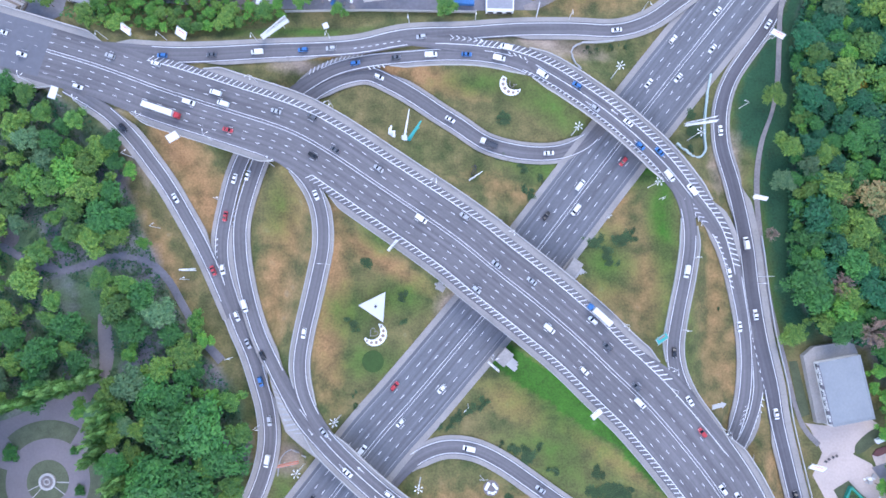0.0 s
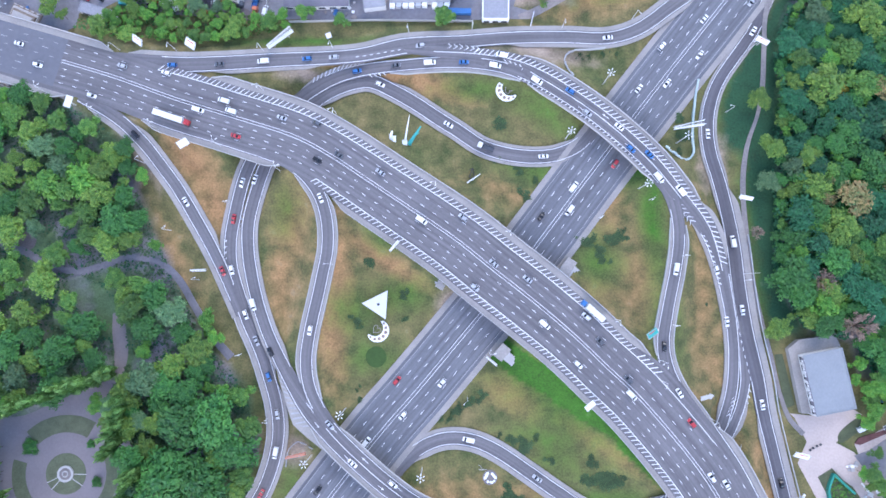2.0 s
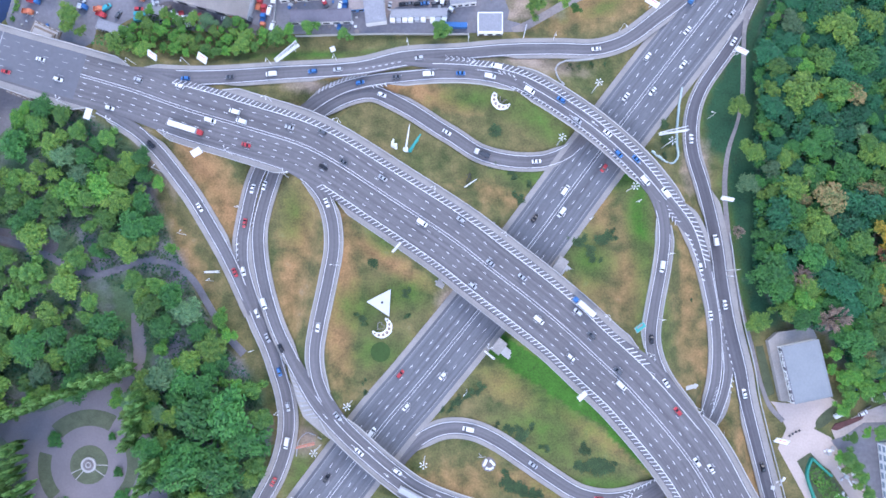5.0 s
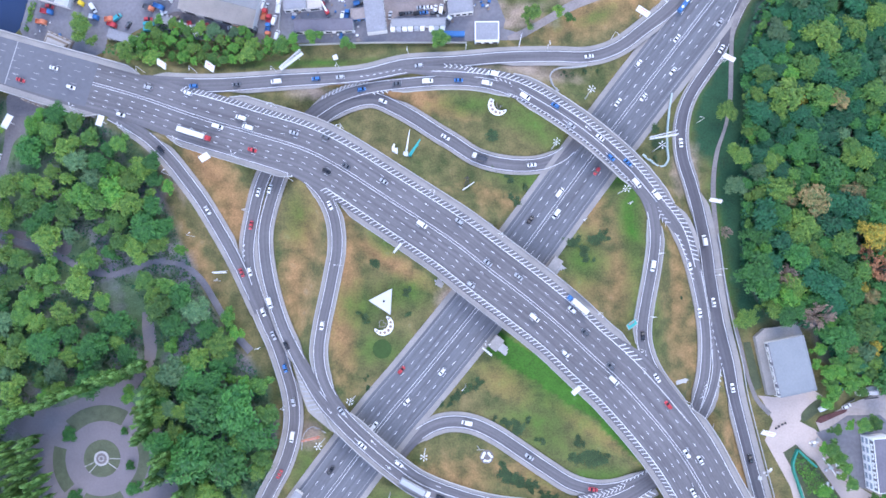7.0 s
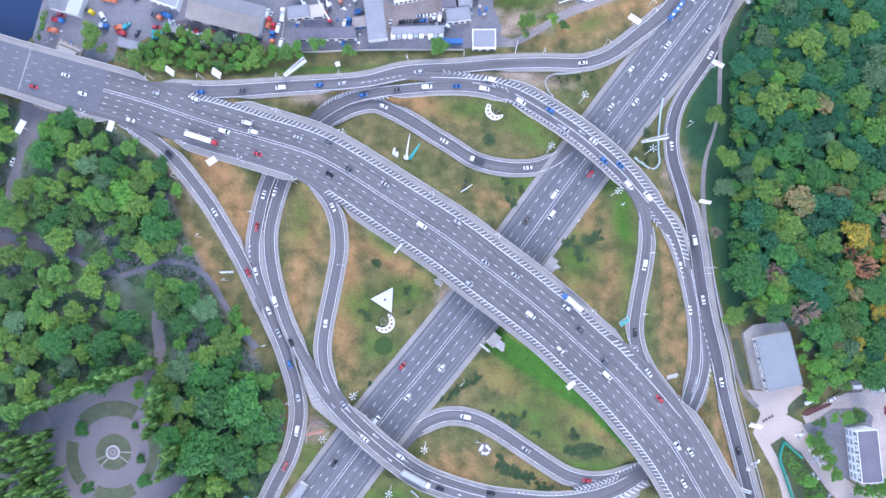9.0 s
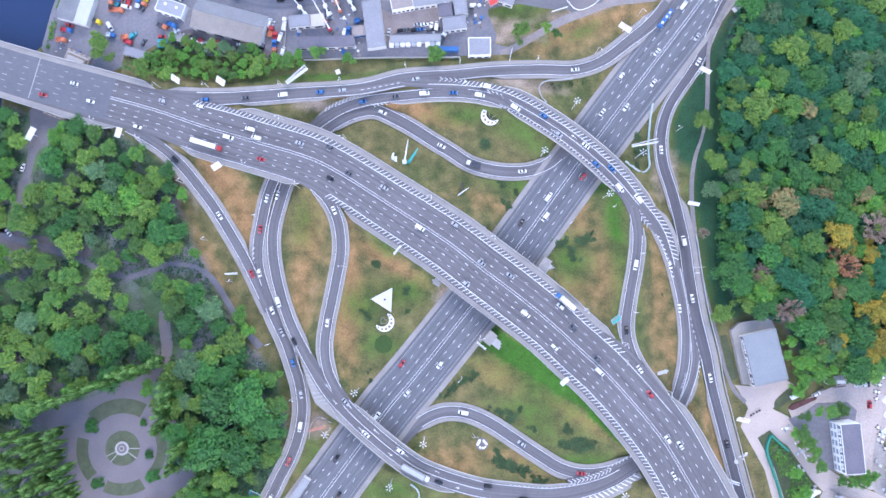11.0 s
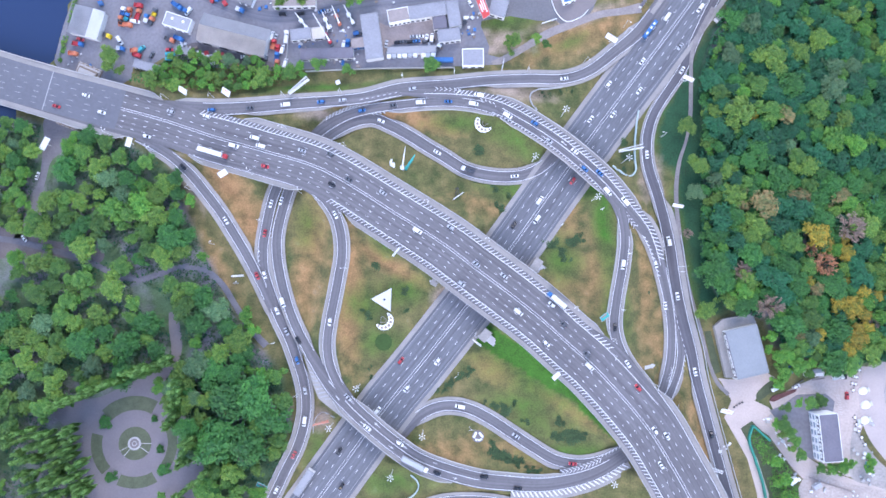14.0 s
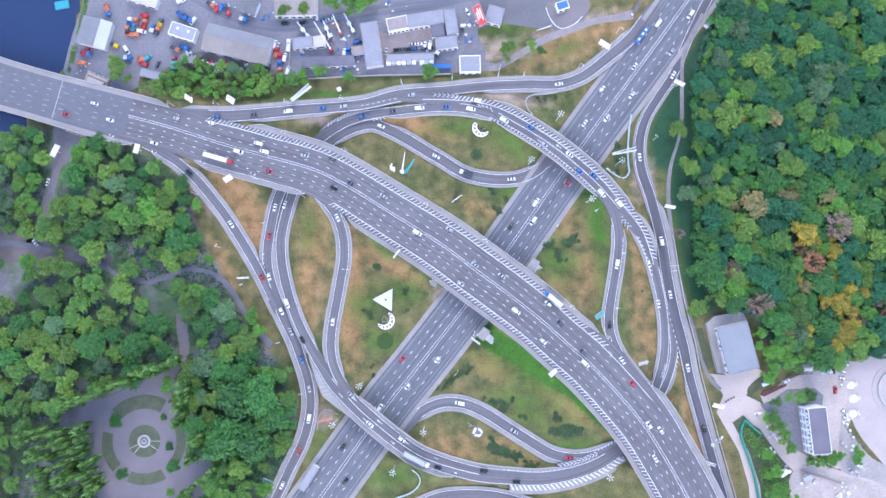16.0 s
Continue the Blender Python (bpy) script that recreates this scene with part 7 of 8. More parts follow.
bm = bmesh.new()
rod(bm, (0, 0, 4.1), (0, 0, 4.7), 0.6, 0.4, 8)
part("cap", bm, DARK, tri)


def flower_bed(x, y, turn, r=4.4):
    """A white crescent-shaped bed with round dark planting holes, widest in its middle."""
    root = thing("flower_bed", "white crescent flower bed with round dark holes", "flower bed", "crescent beds on the lawns", pose(x, y, ground_at(x, y), 0, 0, turn))
    bm = bmesh.new()
    rows = []
    for i in range(33):
        u = i / 32
        a = radians(-105 + 210 * u)
        w = 0.25 + 1.35 * math.sin(math.pi * u) ** 0.7
        rows.append([bm.verts.new(((r + k * w) * math.cos(a), (r + k * w) * math.sin(a), h)) for k, h in ((-1, 0.6), (1, 0.6), (1, 0), (-1, 0))])
    for p, q in zip(rows, rows[1:]):
        for k in range(4):
            bm.faces.new((p[k], p[(k + 1) % 4], q[(k + 1) % 4], q[k]))
    bm.faces.new(rows[0])
    bm.faces.new(rows[-1][::-1])
    bmesh.ops.recalc_face_normals(bm, faces=bm.faces[:])
    bed = part("bed", bm, WHITE, root)
    for k in range(7):
        a = radians(-84 + 28 * k)
        s = 0.5 + 0.35 * math.sin(math.pi * (k + 0.5) / 7)
        bm = bmesh.new()
        bmesh.ops.create_cone(bm, cap_ends=True, segments=14, radius1=s, radius2=s * 0.8, depth=0.3, matrix=pose(r * math.cos(a), r * math.sin(a), 0.68))
        part("planting", bm, DIRT, bed)
    bm = bmesh.new()
    for k in range(24):
        a, c = 2 * math.pi * k / 24, 2 * math.pi * (k + 1) / 24
        heart = lambda t: (0.13 * 16 * math.sin(t) ** 3 * 0.9, 0.13 * (13 * math.cos(t) - 5 * math.cos(2 * t) - 2 * math.cos(3 * t) - math.cos(4 * t)), 0.15)
        rod(bm, heart(a), heart(c), 0.16, None, 4)
    part("heart_edging", bm, CONCRETE, root)
    return root


bx, by = [(-34.4, -18.1)][0]
flower_bed(bx, by, -45)
bx, by = [(27.3, 92.6)][0]
flower_bed(bx, by, -145)


def sculpture(name, label, x, y, bm, mat):
    me = bpy.data.meshes.new(name)
    bm.to_mesh(me)
    bm.free()
    me.materials.append(mat)
    ob = tagged(new(name, me), label, "sculpture")
    ob.matrix_basis = pose(x, y, ground_at(x, y))
    return ob


px, py = [(-21, 68.2)][0]
bm = bmesh.new()
rod(bm, (0, 0, 0), (3.0, 9.5, 13), 0.6, 0.15, 5)
box(bm, 0, 0, 0.4, 2.4, 2.4, 0.8, 0.1)
sculpture("pylon", "tall leaning white stone pylon", px, py, bm, WHITE)
bm = bmesh.new()
rod(bm, (0, 0, 0.5), (5.6, 6.2, 8), 1.0, 0.35, 6)
box(bm, 3.4, 3.0, 4.6, 0.5, 3.6, 0.2, 0.05, -45)
box(bm, 0, 0, 0.3, 1.6, 1.6, 0.6)
sculpture("rocket_monument", "white and teal winged monument", px + 2.2, py - 0.5, bm, TEAL)
bm = bmesh.new()
rod(bm, (0, 0, 0), (-0.6, 1.2, 3.2), 1.0, 0.6, 7)
rod(bm, (-0.6, 1.2, 3.2), (0.2, 2.4, 5.0), 0.7, 0.4, 7)
box(bm, 0, 0, 0.2, 3, 3, 0.4)
sculpture("stone_sculpture", "pale rounded stone sculpture on a slab", px - 5.5, py + 1.5, bm, WHITE)
px, py = [(9.9, 52)][0]
bm = bmesh.new()
for dx in (-1.2, 1.2):
    rod(bm, (dx, 0, 0), (0.3, 3.2, 7), 0.22, 0.15)
    rod(bm, (dx, 3.4, 0), (0.3, 3.2, 7), 0.18, 0.12)
for k in range(4):
    rod(bm, (-1.2 + 0.3 * k, k * 0.8, 1.6 * k + 0.8), (1.2 - 0.2 * k, k * 0.8, 1.6 * k + 0.8), 0.12)
sculpture("frame_sculpture", "dark openwork steel frame sculpture", px, py, bm, DARK)
bm = bmesh.new()
rod(bm, (-2.8, -1.2, 1.2), (3.2, 2.4, 3.4), 0.35, 0.2, 5)
rod(bm, (0, 0.4, 0), (0, 0.4, 2.2), 0.2)
sculpture("beam_sculpture", "slanting white beam sculpture", px + 0.6, py - 1.6, bm, WHITE)
px, py = [(17, -84.9)][0]
petals = thing("stone_monument", "ring of pale stones on a worn paved disc", "monument", m=pose(px, py, ground_at(px, py)))
bm = bmesh.new()
bmesh.ops.create_cone(bm, cap_ends=True, segments=28, radius1=3.4, radius2=3.3, depth=0.2, matrix=pose(0, 0, 0.1))
part("disc", bm, PAVING, petals)
for x, y, long, wide, turn in ((-1.7, 0.9, 3.6, 1.3, 62), (1.7, 0.9, 3.4, 1.2, -50), (-1.0, -1.7, 1.3, 1.2, 10), (0.6, -2.0, 1.8, 1.1, -8), (1.8, -1.4, 1.0, 1.0, 30)):
    bm = bmesh.new()
    box(bm, x, y, 0.6, long, wide, 0.9, 0.25, turn)
    part("stone", bm, WHITE, petals)
bm = bmesh.new()
rod(bm, (-5, 3.5, 0), (-3.2, 4.0, 2.4), 0.15)
rod(bm, (-3.2, 4.0, 2.4), (-1.4, 3.6, 0), 0.15)
rod(bm, (-4.8, 5.5, 0), (-3.2, 4.0, 2.4), 0.15)
part("hoop", bm, CONCRETE_PALE, petals)
arrow = thing("arrow_sign", "large pale arrow-shaped panel on posts", "sign", m=pose(113, -48, max(0.5, ground_at(113, -48)), 0, 0, 14))
bm = bmesh.new()
vs = [bm.verts.new((x, y, h)) for h in (3.2, 3.6) for x, y in ((-3.4, -1.0), (-2.8, 0.9), (1.2, 0.8), (1.2, 1.3), (3.0, 0), (1.0, -1.4), (0.6, -0.9))]
bm.faces.new(vs[:7][::-1])
bm.faces.new(vs[7:])
for k in range(7):
    bm.faces.new((vs[k], vs[(k + 1) % 7], vs[7 + (k + 1) % 7], vs[7 + k]))
bmesh.ops.recalc_face_normals(bm, faces=bm.faces[:])
part("panel", bm, CONCRETE_PALE, arrow)
for x in (-2, 1):
    bm = bmesh.new()
    rod(bm, (x, 0, -0.5), (x, 0, 3.3), 0.15)
    part("post", bm, STEEL, arrow)


# ---- buildings ----
ROOF_GREY = plain("grey_roofing", (0.27, 0.27, 0.29), 0.8, vary=0.18, scale=0.15, fine=1.2)
ROOF_PALE = plain("pale_roofing", (0.3, 0.3, 0.31), 0.7, vary=0.12, scale=0.12, fine=1.0)
ROOF_LIGHT = plain("light_sheet_roofing", (0.42, 0.42, 0.44), 0.6, vary=0.14, scale=0.2, fine=1.5)
ROOF_BEIGE = plain("beige_sheet_roofing", (0.5, 0.455, 0.415), 0.8, vary=0.16, scale=0.2, fine=1.5)
ROOF_BROWN = plain("brown_roofing", (0.3, 0.255, 0.235), 0.85, vary=0.2, scale=0.15, fine=1.2)
ROOF_DARK = plain("dark_roofing", (0.15, 0.14, 0.165), 0.8, vary=0.18, scale=0.12, fine=1.0)
WALL_PALE = plain("pale_wall", (0.55, 0.54, 0.52), 0.85, vary=0.12, scale=0.2, fine=1.5)
PANE = plain("window_pane", (0.03, 0.04, 0.05), 0.1)


def building(name, label, corners, h, roof, wall=WALL_PALE, gable=0.0, rim=0.35, windows=0, doors=0, second=None, vents=0, pane=PANE, ridge=0.0, ribs=0):
    """A building by three corners of its roof: the first, the end of its long side, the end of its short side."""
    a, b, c = (Vector((x, y)) for x, y, *_ in corners)
    u, v = b - a, c - a
    lx = u.length
    ly = abs(v.dot(Vector((-u.y, u.x)).normalized()))
    side = 1 if v.dot(Vector((-u.y, u.x))) > 0 else -1
    nrm = Vector((-u.y, u.x)).normalized() * side
    mid = a + u / 2 + nrm * ly / 2
    turn = math.degrees(math.atan2(u.y, u.x))
    root = thing(name, label, "building", m=pose(mid.x, mid.y, max(0, ground_at(mid.x, mid.y)), 0, 0, turn))
    bm = bmesh.new()
    box(bm, 0, 0, h / 2 - 0.15, lx, ly, h + 0.3)
    walls = part("wall", bm, wall, root)
    top = ridge * ly / 2
    if gable:
        for s, m in ((1, roof), (-1, second or roof)):
            bm = bmesh.new()
            e = 0.4
            vs = [bm.verts.new(p) for p in ((-lx / 2 - e, top, h + gable), (lx / 2 + e, top, h + gable), (lx / 2 + e, s * (ly / 2 + e), h), (-lx / 2 - e, s * (ly / 2 + e), h))]
            f0 = bm.faces.new(vs)
            bmesh.ops.solidify(bm, geom=[f0], thickness=0.2)
            slope = part("roof", bm, m, root)
            for k in range(ribs):
                x = lx * ((k + 0.5) / ribs - 0.5)
                bm = bmesh.new()
                rod(bm, (x, top, h + gable + 0.12), (x, s * (ly / 2 + e), h + 0.1), 0.05, None, 4)
                part("seam", bm, m, slope)
        bm = bmesh.new()
        for x in (-lx / 2, lx / 2):
            bm.faces.new([bm.verts.new(p) for p in ((x, -ly / 2, h), (x, ly / 2, h), (x, top, h + gable))])
        part("gable", bm, wall, root)
        bm = bmesh.new()
        rod(bm, (-lx / 2 - 0.4, top, h + gable + 0.05), (lx / 2 + 0.4, top, h + gable + 0.05), 0.15)
        part("ridge", bm, ROOF_PALE, root)
    else:
        bm = bmesh.new()
        box(bm, 0, 0, h + 0.1, lx - 2 * rim, ly - 2 * rim, 0.2)
        part("roof", bm, roof, root)
        for x, y, sx, sy in ((0, ly / 2 - rim / 2, lx, rim), (0, -ly / 2 + rim / 2, lx, rim), (lx / 2 - rim / 2, 0, rim, ly - 2 * rim), (-lx / 2 + rim / 2, 0, rim, ly - 2 * rim)):
            bm = bmesh.new()
            box(bm, x, y, h + 0.22, sx, sy, 0.44)
            part("parapet", bm, WHITE if wall is WHITE else roof, root)
    for k in range(windows):
        for s in (1, -1):
            x = lx * ((k + 0.5) / windows - 0.5)
            for z in ([1.8] if h < 6 else [1.8 + 3.1 * q for q in range(int(h // 3.2))]):
                bm = bmesh.new()
                box(bm, x, s * (ly / 2 + 0.02), z, lx / windows * 0.62, 0.12, 1.5)
                win = part("window", bm, pane, root)
                bm = bmesh.new()
                box(bm, x, s * (ly / 2 + 0.08), z - 0.82, lx / windows * 0.7, 0.22, 0.1)
                part("sill", bm, CONCRETE_PALE, win)
    for k in range(doors):
        bm = bmesh.new()
        box(bm, lx * ((k + 0.5) / doors - 0.5), -ly / 2 - 0.03, 1.5, lx / doors * 0.5, 0.12, 3.0)
        part("door", bm, DARK, root)
    for k in range(vents):
        bm = bmesh.new()
        x = lx * ((k + 0.7) / (vents + 0.4) - 0.5)
        bmesh.ops.create_cone(bm, cap_ends=True, segments=14, radius1=0.9, radius2=0.7, depth=0.6, matrix=pose(x, ly * 0.12, h + 0.45))
        part("roof_vent", bm, WHITE, root)
    return root, lx, ly


building("workshop", "grey roofed workshop with a white roof side", [(-207.3, 169.7), (-212.1, 154.1), (-191.8, 161.1)], 5, WHITE, WALL_PALE, 1.6, doors=2, second=ROOF_LIGHT, ridge=0.3, ribs=9)
building("garage", "low white garage with two round roof vents", [(-154.6, 164.2), (-139.8, 158.7), (-156.1, 156.3)], 4.5, ROOF_PALE, WHITE, windows=4, vents=2)
building("warehouse", "long barn-like warehouse with a pitched metal roof", [(-132.5, 161.6), (-94.4, 150.3), (-136.1, 146)], 5.5, ROOF_LIGHT, WALL_PALE, 2.2, doors=4, second=ROOF_BEIGE, ridge=0.1, ribs=24)
building("carport", "grey flat carport roof at the yard edge", [(-174, 137.4), (-157.4, 132.2), (-175.4, 132.6)], 3, ROOF_GREY, windows=2)
building("lean_to", "small lilac grey lean-to roof in the yard", [(-149.8, 144.2), (-142, 142.5), (-150.5, 140.1)], 2.8, ROOF_PALE, windows=1)
building("long_shed", "long narrow grey shed", [(-42.7, 157.9), (-39.8, 131.3), (-32.5, 158.5)], 4.5, ROOF_GREY, windows=8)
building("low_shed", "low dark grey flat-roofed shed", [(-77.8, 139.5), (-47.1, 139.5), (-77.3, 133)], 3.5, ROOF_DARK, windows=6)
building("canopy_shed", "small blue-grey flat-roofed shed", [(-83.4, 150.9), (-71.6, 151.8), (-83.2, 144.4)], 4, ROOF_GREY, windows=3)
building("ruined_shed", "whitish shed roof littered with rubble", [(-71.4, 151.6), (-63.9, 152.3), (-70.5, 145)], 3.4, ROOF_BEIGE, WALL_PALE, windows=1)
building("brown_hut", "dull purple-brown hut roof with blue sides", [(-48.6, 144.4), (-41.2, 145.1), (-48.1, 138.6)], 3.4, ROOF_BROWN, PAINTS["blue"], windows=2)
building("office_block", "brown roofed block with white parapets", [(-27.1, 159.7), (-14.9, 161.6), (-26, 151.8)], 5, ROOF_BROWN, WHITE, windows=5)
building("office_wing", "grey roofed wing with a white wall", [(-14.9, 161.6), (6.7, 164.1), (-14.2, 153.7)], 5, ROOF_GREY, WALL_PALE, windows=7)
building("inner_wing", "flat grey roof between the depot wings", [(-1, 156.7), (6.8, 157.4), (0, 147.7)], 4.4, ROOF_DARK, WALL_PALE, windows=2)
building("east_wing", "long blue-grey flat-roofed wing of the depot", [(7, 163.5), (8.8, 148.4), (14.1, 164.3)], 5.2, ROOF_GREY, WALL_PALE, windows=6)
building("depot_wing", "grey flat-roofed depot wing with pale parapet", [(1.7, 147.3), (14.5, 148.4), (2.4, 140.1)], 4.6, ROOF_GREY, WALL_PALE, windows=4)
building("storage_shelter", "long low pale blue storage shelter", [(-27.6, 138.9), (0.6, 139), (-27.1, 134.7)], 2.6, ROOF_PALE, windows=3)
building("gatehouse", "square white gatehouse with a grey roof", [(15.6, 135.7), (28, 135.5), (15.2, 125.5)], 4.6, ROOF_GREY, WHITE, windows=3, rim=0.5)
building("store", "long pinkish grey store at the edge of the yard", [(-93, 176.5), (-68, 176), (-92.6, 164.7)], 5, ROOF_BROWN, windows=6)
building("hut", "small pale-roofed hut in the yard", [(-109.8, 177), (-102.5, 173.9), (-112.4, 168.8)], 4, ROOF_PALE, WHITE, 0.8, windows=2)
building("bunker", "low beige concrete store", [(-183.2, 179.6), (-164.9, 173.2), (-181.4, 185)], 3.6, ROOF_BEIGE, WALL_PALE, windows=3)
building("lean_to", "grey lean-to roof behind the depot", [(34.7, 166.4, 4), (44, 163.2, 4), (32.3, 156.1, 4)], 4, ROOF_GREY, windows=2)
building("kiosk", "small kiosk with a bright blue roof", [(74.1, 165.5, 3.5), (81, 167.6, 3.5), (75.6, 160.6, 3.5)], 3.4, PAINTS["blue"], WHITE, windows=2)
building("shelter", "long dark-roofed shelter by the slip road", [(119.2, 158.2, 3), (124.3, 164.9, 3), (120.5, 157.1, 3)], 2.8, ROOF_DARK, windows=2)
building("bus_shelter", "pale blue bus shelter", [(162.3, 149.4, 3), (167.2, 153.3, 3), (164.2, 147.3, 3)], 2.8, ROOF_PALE, windows=1)
building("roadside_shelter", "long pale shelter roof beside the lower road", [(-87, -111.7, 4), (-78.2, -99, 4), (-82.8, -113.1, 4)], 3.6, ROOF_PALE, windows=4)
hall, hx, hy = building("showroom", "broad showroom with a pale flat roof", [(155.7, -30.2, 7), (160.9, -57, 7), (173.4, -27, 7)], 7, plain("showroom_roofing", (0.235, 0.25, 0.26), 0.7, vary=0.1, scale=0.12, fine=1.0), WALL_PALE, windows=7, rim=0.5)
office, ox, oy = building("office_building", "three storey white office with a dark roof", [(202.4, -76.8, 10), (203.7, -102.6, 10), (212.8, -75.9, 10)], 10, ROOF_DARK, WHITE, windows=6, rim=0.22, pane=plain("pale_glazing", (0.3, 0.36, 0.42), 0.1))


def roof_sign(root, lx, ly, h, n, height, mat, sign):
    """A row of unreadable raised characters along the roof's edge, as plain bars."""
    bm = bmesh.new()
    box(bm, 0, sign * (ly / 2 + 0.12), h, lx * 0.92, 0.16, height + 0.5)
    part("sign_board", bm, ROOF_DARK, root)
    for k in range(n):
        if k % 7 == 5:
            continue
        bm = bmesh.new()
        x = lx * 0.86 * ((k + 0.5) / n - 0.5)
        w = lx * 0.86 / n * 0.72
        box(bm, x - w * 0.36, sign * (ly / 2 + 0.35), h, w * 0.28, 0.25, height)
        box(bm, x + w * 0.36, sign * (ly / 2 + 0.35), h, w * 0.28, 0.25, height)
        box(bm, x, sign * (ly / 2 + 0.35), h + height * (0.38 if k % 2 else 0.0), w * 0.7, 0.25, height * 0.24)
        part("sign_character", bm, mat, root)


roof_sign(hall, hx, hy, 6.4, 15, 1.8, WHITE, -1)
roof_sign(office, ox, oy, 8.9, 5, 1.7, WHITE, -1)

# ---- the works yards ----
def crane_truck(turn, x, y, boom, color):
    root = thing("crane_truck", "parked lorry-mounted crane with a long boom", "crane", "cranes in the yard", pose(x, y, 0.06, 0, 0, turn))
    bm = hull([(2.2, 1.2, 0.6, 2.6), (4.0, 1.2, 0.6, 2.7), (4.6, 1.1, 0.6, 1.7)], 1.2)
    part("cab", bm, PAINTS[color], root)
    bm = bmesh.new()
    box(bm, -0.8, 0, 1.2, 7.4, 2.3, 0.6, 0.06)
    part("bed", bm, PAINTS["grey"], root)
    bm = bmesh.new()
    box(bm, -1.8, 0, 2.1, 2.2, 2.0, 1.4, 0.1)
    part("turret", bm, PAINTS[color], root)
    bm = bmesh.new()
    rod(bm, (-1.8, 0, 2.9), (boom, 0, 4.4), 0.5, 0.2, 4)
    for k in range(8):
        u = k / 8
        box(bm, -1.8 + (boom + 1.8) * u, 0, 2.9 + 1.5 * u + 0.35, 0.3, 0.9 - 0.5 * u, 0.3)
    part("boom", bm, WHITE, root)
    wheels(root, (3.4, -1.5, -3.2), 1.0, 0.5)


for x, y, turn, boom, color in [(-75.4, 154.2, 127, 8, "white"), (-61.7, 145.3, 119, 17, "red"), (-62.1, 154, 110, 7, "white"), (-55.6, 155.8, 111, 9, "orange"), (-48.1, 156.5, 116, 9, "white")]:
    crane_truck(turn, x, y, boom, color)


def lorry(cab, load, length):
    return ("truck", cab, load, length, False, True)


# works lorries and cars standing in the yards
def parked(rows):
    for x, y, turn, key in rows:
        vehicle(key, pose(x, y, 0.12, 0, 0, turn), "parked off the roads")


parked([
    (-232, 71.2, 72, ("car", "white", "sedan")), (-239.5, 35.3, 130, ("car", "white", "sedan")),
    (-195.2, 174.2, -75, lorry("blue", "orange", 7.5)), (-208.1, 147.9, -12, lorry("blue", "red", 6.5)), (-210.9, 142.4, -10, lorry("orange", "orange", 5.5)), (-207, 150.9, -20, ("car", "red", "sedan")),
    (-190.9, 152.3, -25, lorry("yellow", "grey", 5.0)), (-183.8, 149.2, -60, ("car", "white", "van")), (-183.1, 144.3, -15, lorry("blue", "white", 5.0)), (-180.2, 158.5, -8, lorry("orange", "orange", 8.0)),
    (-177.8, 165.7, 80, lorry("orange", "orange", 6.0)), (-179.2, 163, 60, lorry("blue", "teal", 5.0)), (-181.5, 166.6, 70, lorry("white", "blue", 5.0)), (-173, 163.7, 70, lorry("orange", "red", 8.0)),
    (-174.7, 160.3, -10, ("car", "white", "van")), (-172.6, 169.7, -10, lorry("red", "red", 5.0)), (-167.9, 161.8, 70, lorry("blue", "white", 5.0)), (-165.2, 159.9, 60, lorry("orange", "grey", 5.5)),
    (-163, 165.1, 70, lorry("grey", "yellow", 5.0)), (-183, 161.4, 80, lorry("orange", "grey", 5.0)), (-175, 142.9, 0, lorry("orange", "orange", 4.8)), (-171.2, 143.8, 40, ("car", "teal", "van")),
])
parked([
    (-173.6, 140.1, -20, lorry("red", "red", 5.0)), (-165.1, 140.1, 60, ("car", "grey", "wagon")), (-150, 168.7, -40, lorry("blue", "blue", 7.5)), (-146.6, 166.8, -40, lorry("blue", "blue", 7.0)),
    (-143.5, 165.2, -130, ("car", "white", "van")), (-154.4, 148.6, -25, lorry("orange", "grey", 6.0)), (-149.2, 149.1, -25, lorry("blue", "blue", 6.0)), (-154.8, 142.8, 0, ("car", "red", "wagon")),
    (-154.2, 140, 0, ("car", "teal", "van")), (-154.2, 137.2, 0, ("car", "teal", "van")), (-139.9, 139.3, -80, lorry("red", "grey", 5.0)), (-136.1, 138.1, 60, ("car", "white", "wagon")),
    (-132.7, 138.3, -80, lorry("white", "red", 5.0)), (-129.7, 135.8, -80, lorry("white", "white", 6.0)), (-123.2, 136.9, -80, ("car", "red", "van")), (-116.1, 134.1, -80, lorry("orange", "grey", 5.5)),
    (-110.9, 137, 0, ("car", "white", "sedan")), (-106.8, 137.2, -10, lorry("orange", "orange", 5.0)), (-100.1, 135.9, -10, lorry("grey", "grey", 5.5)), (-126.6, 136, 70, ("car", "black", "sedan")),
])
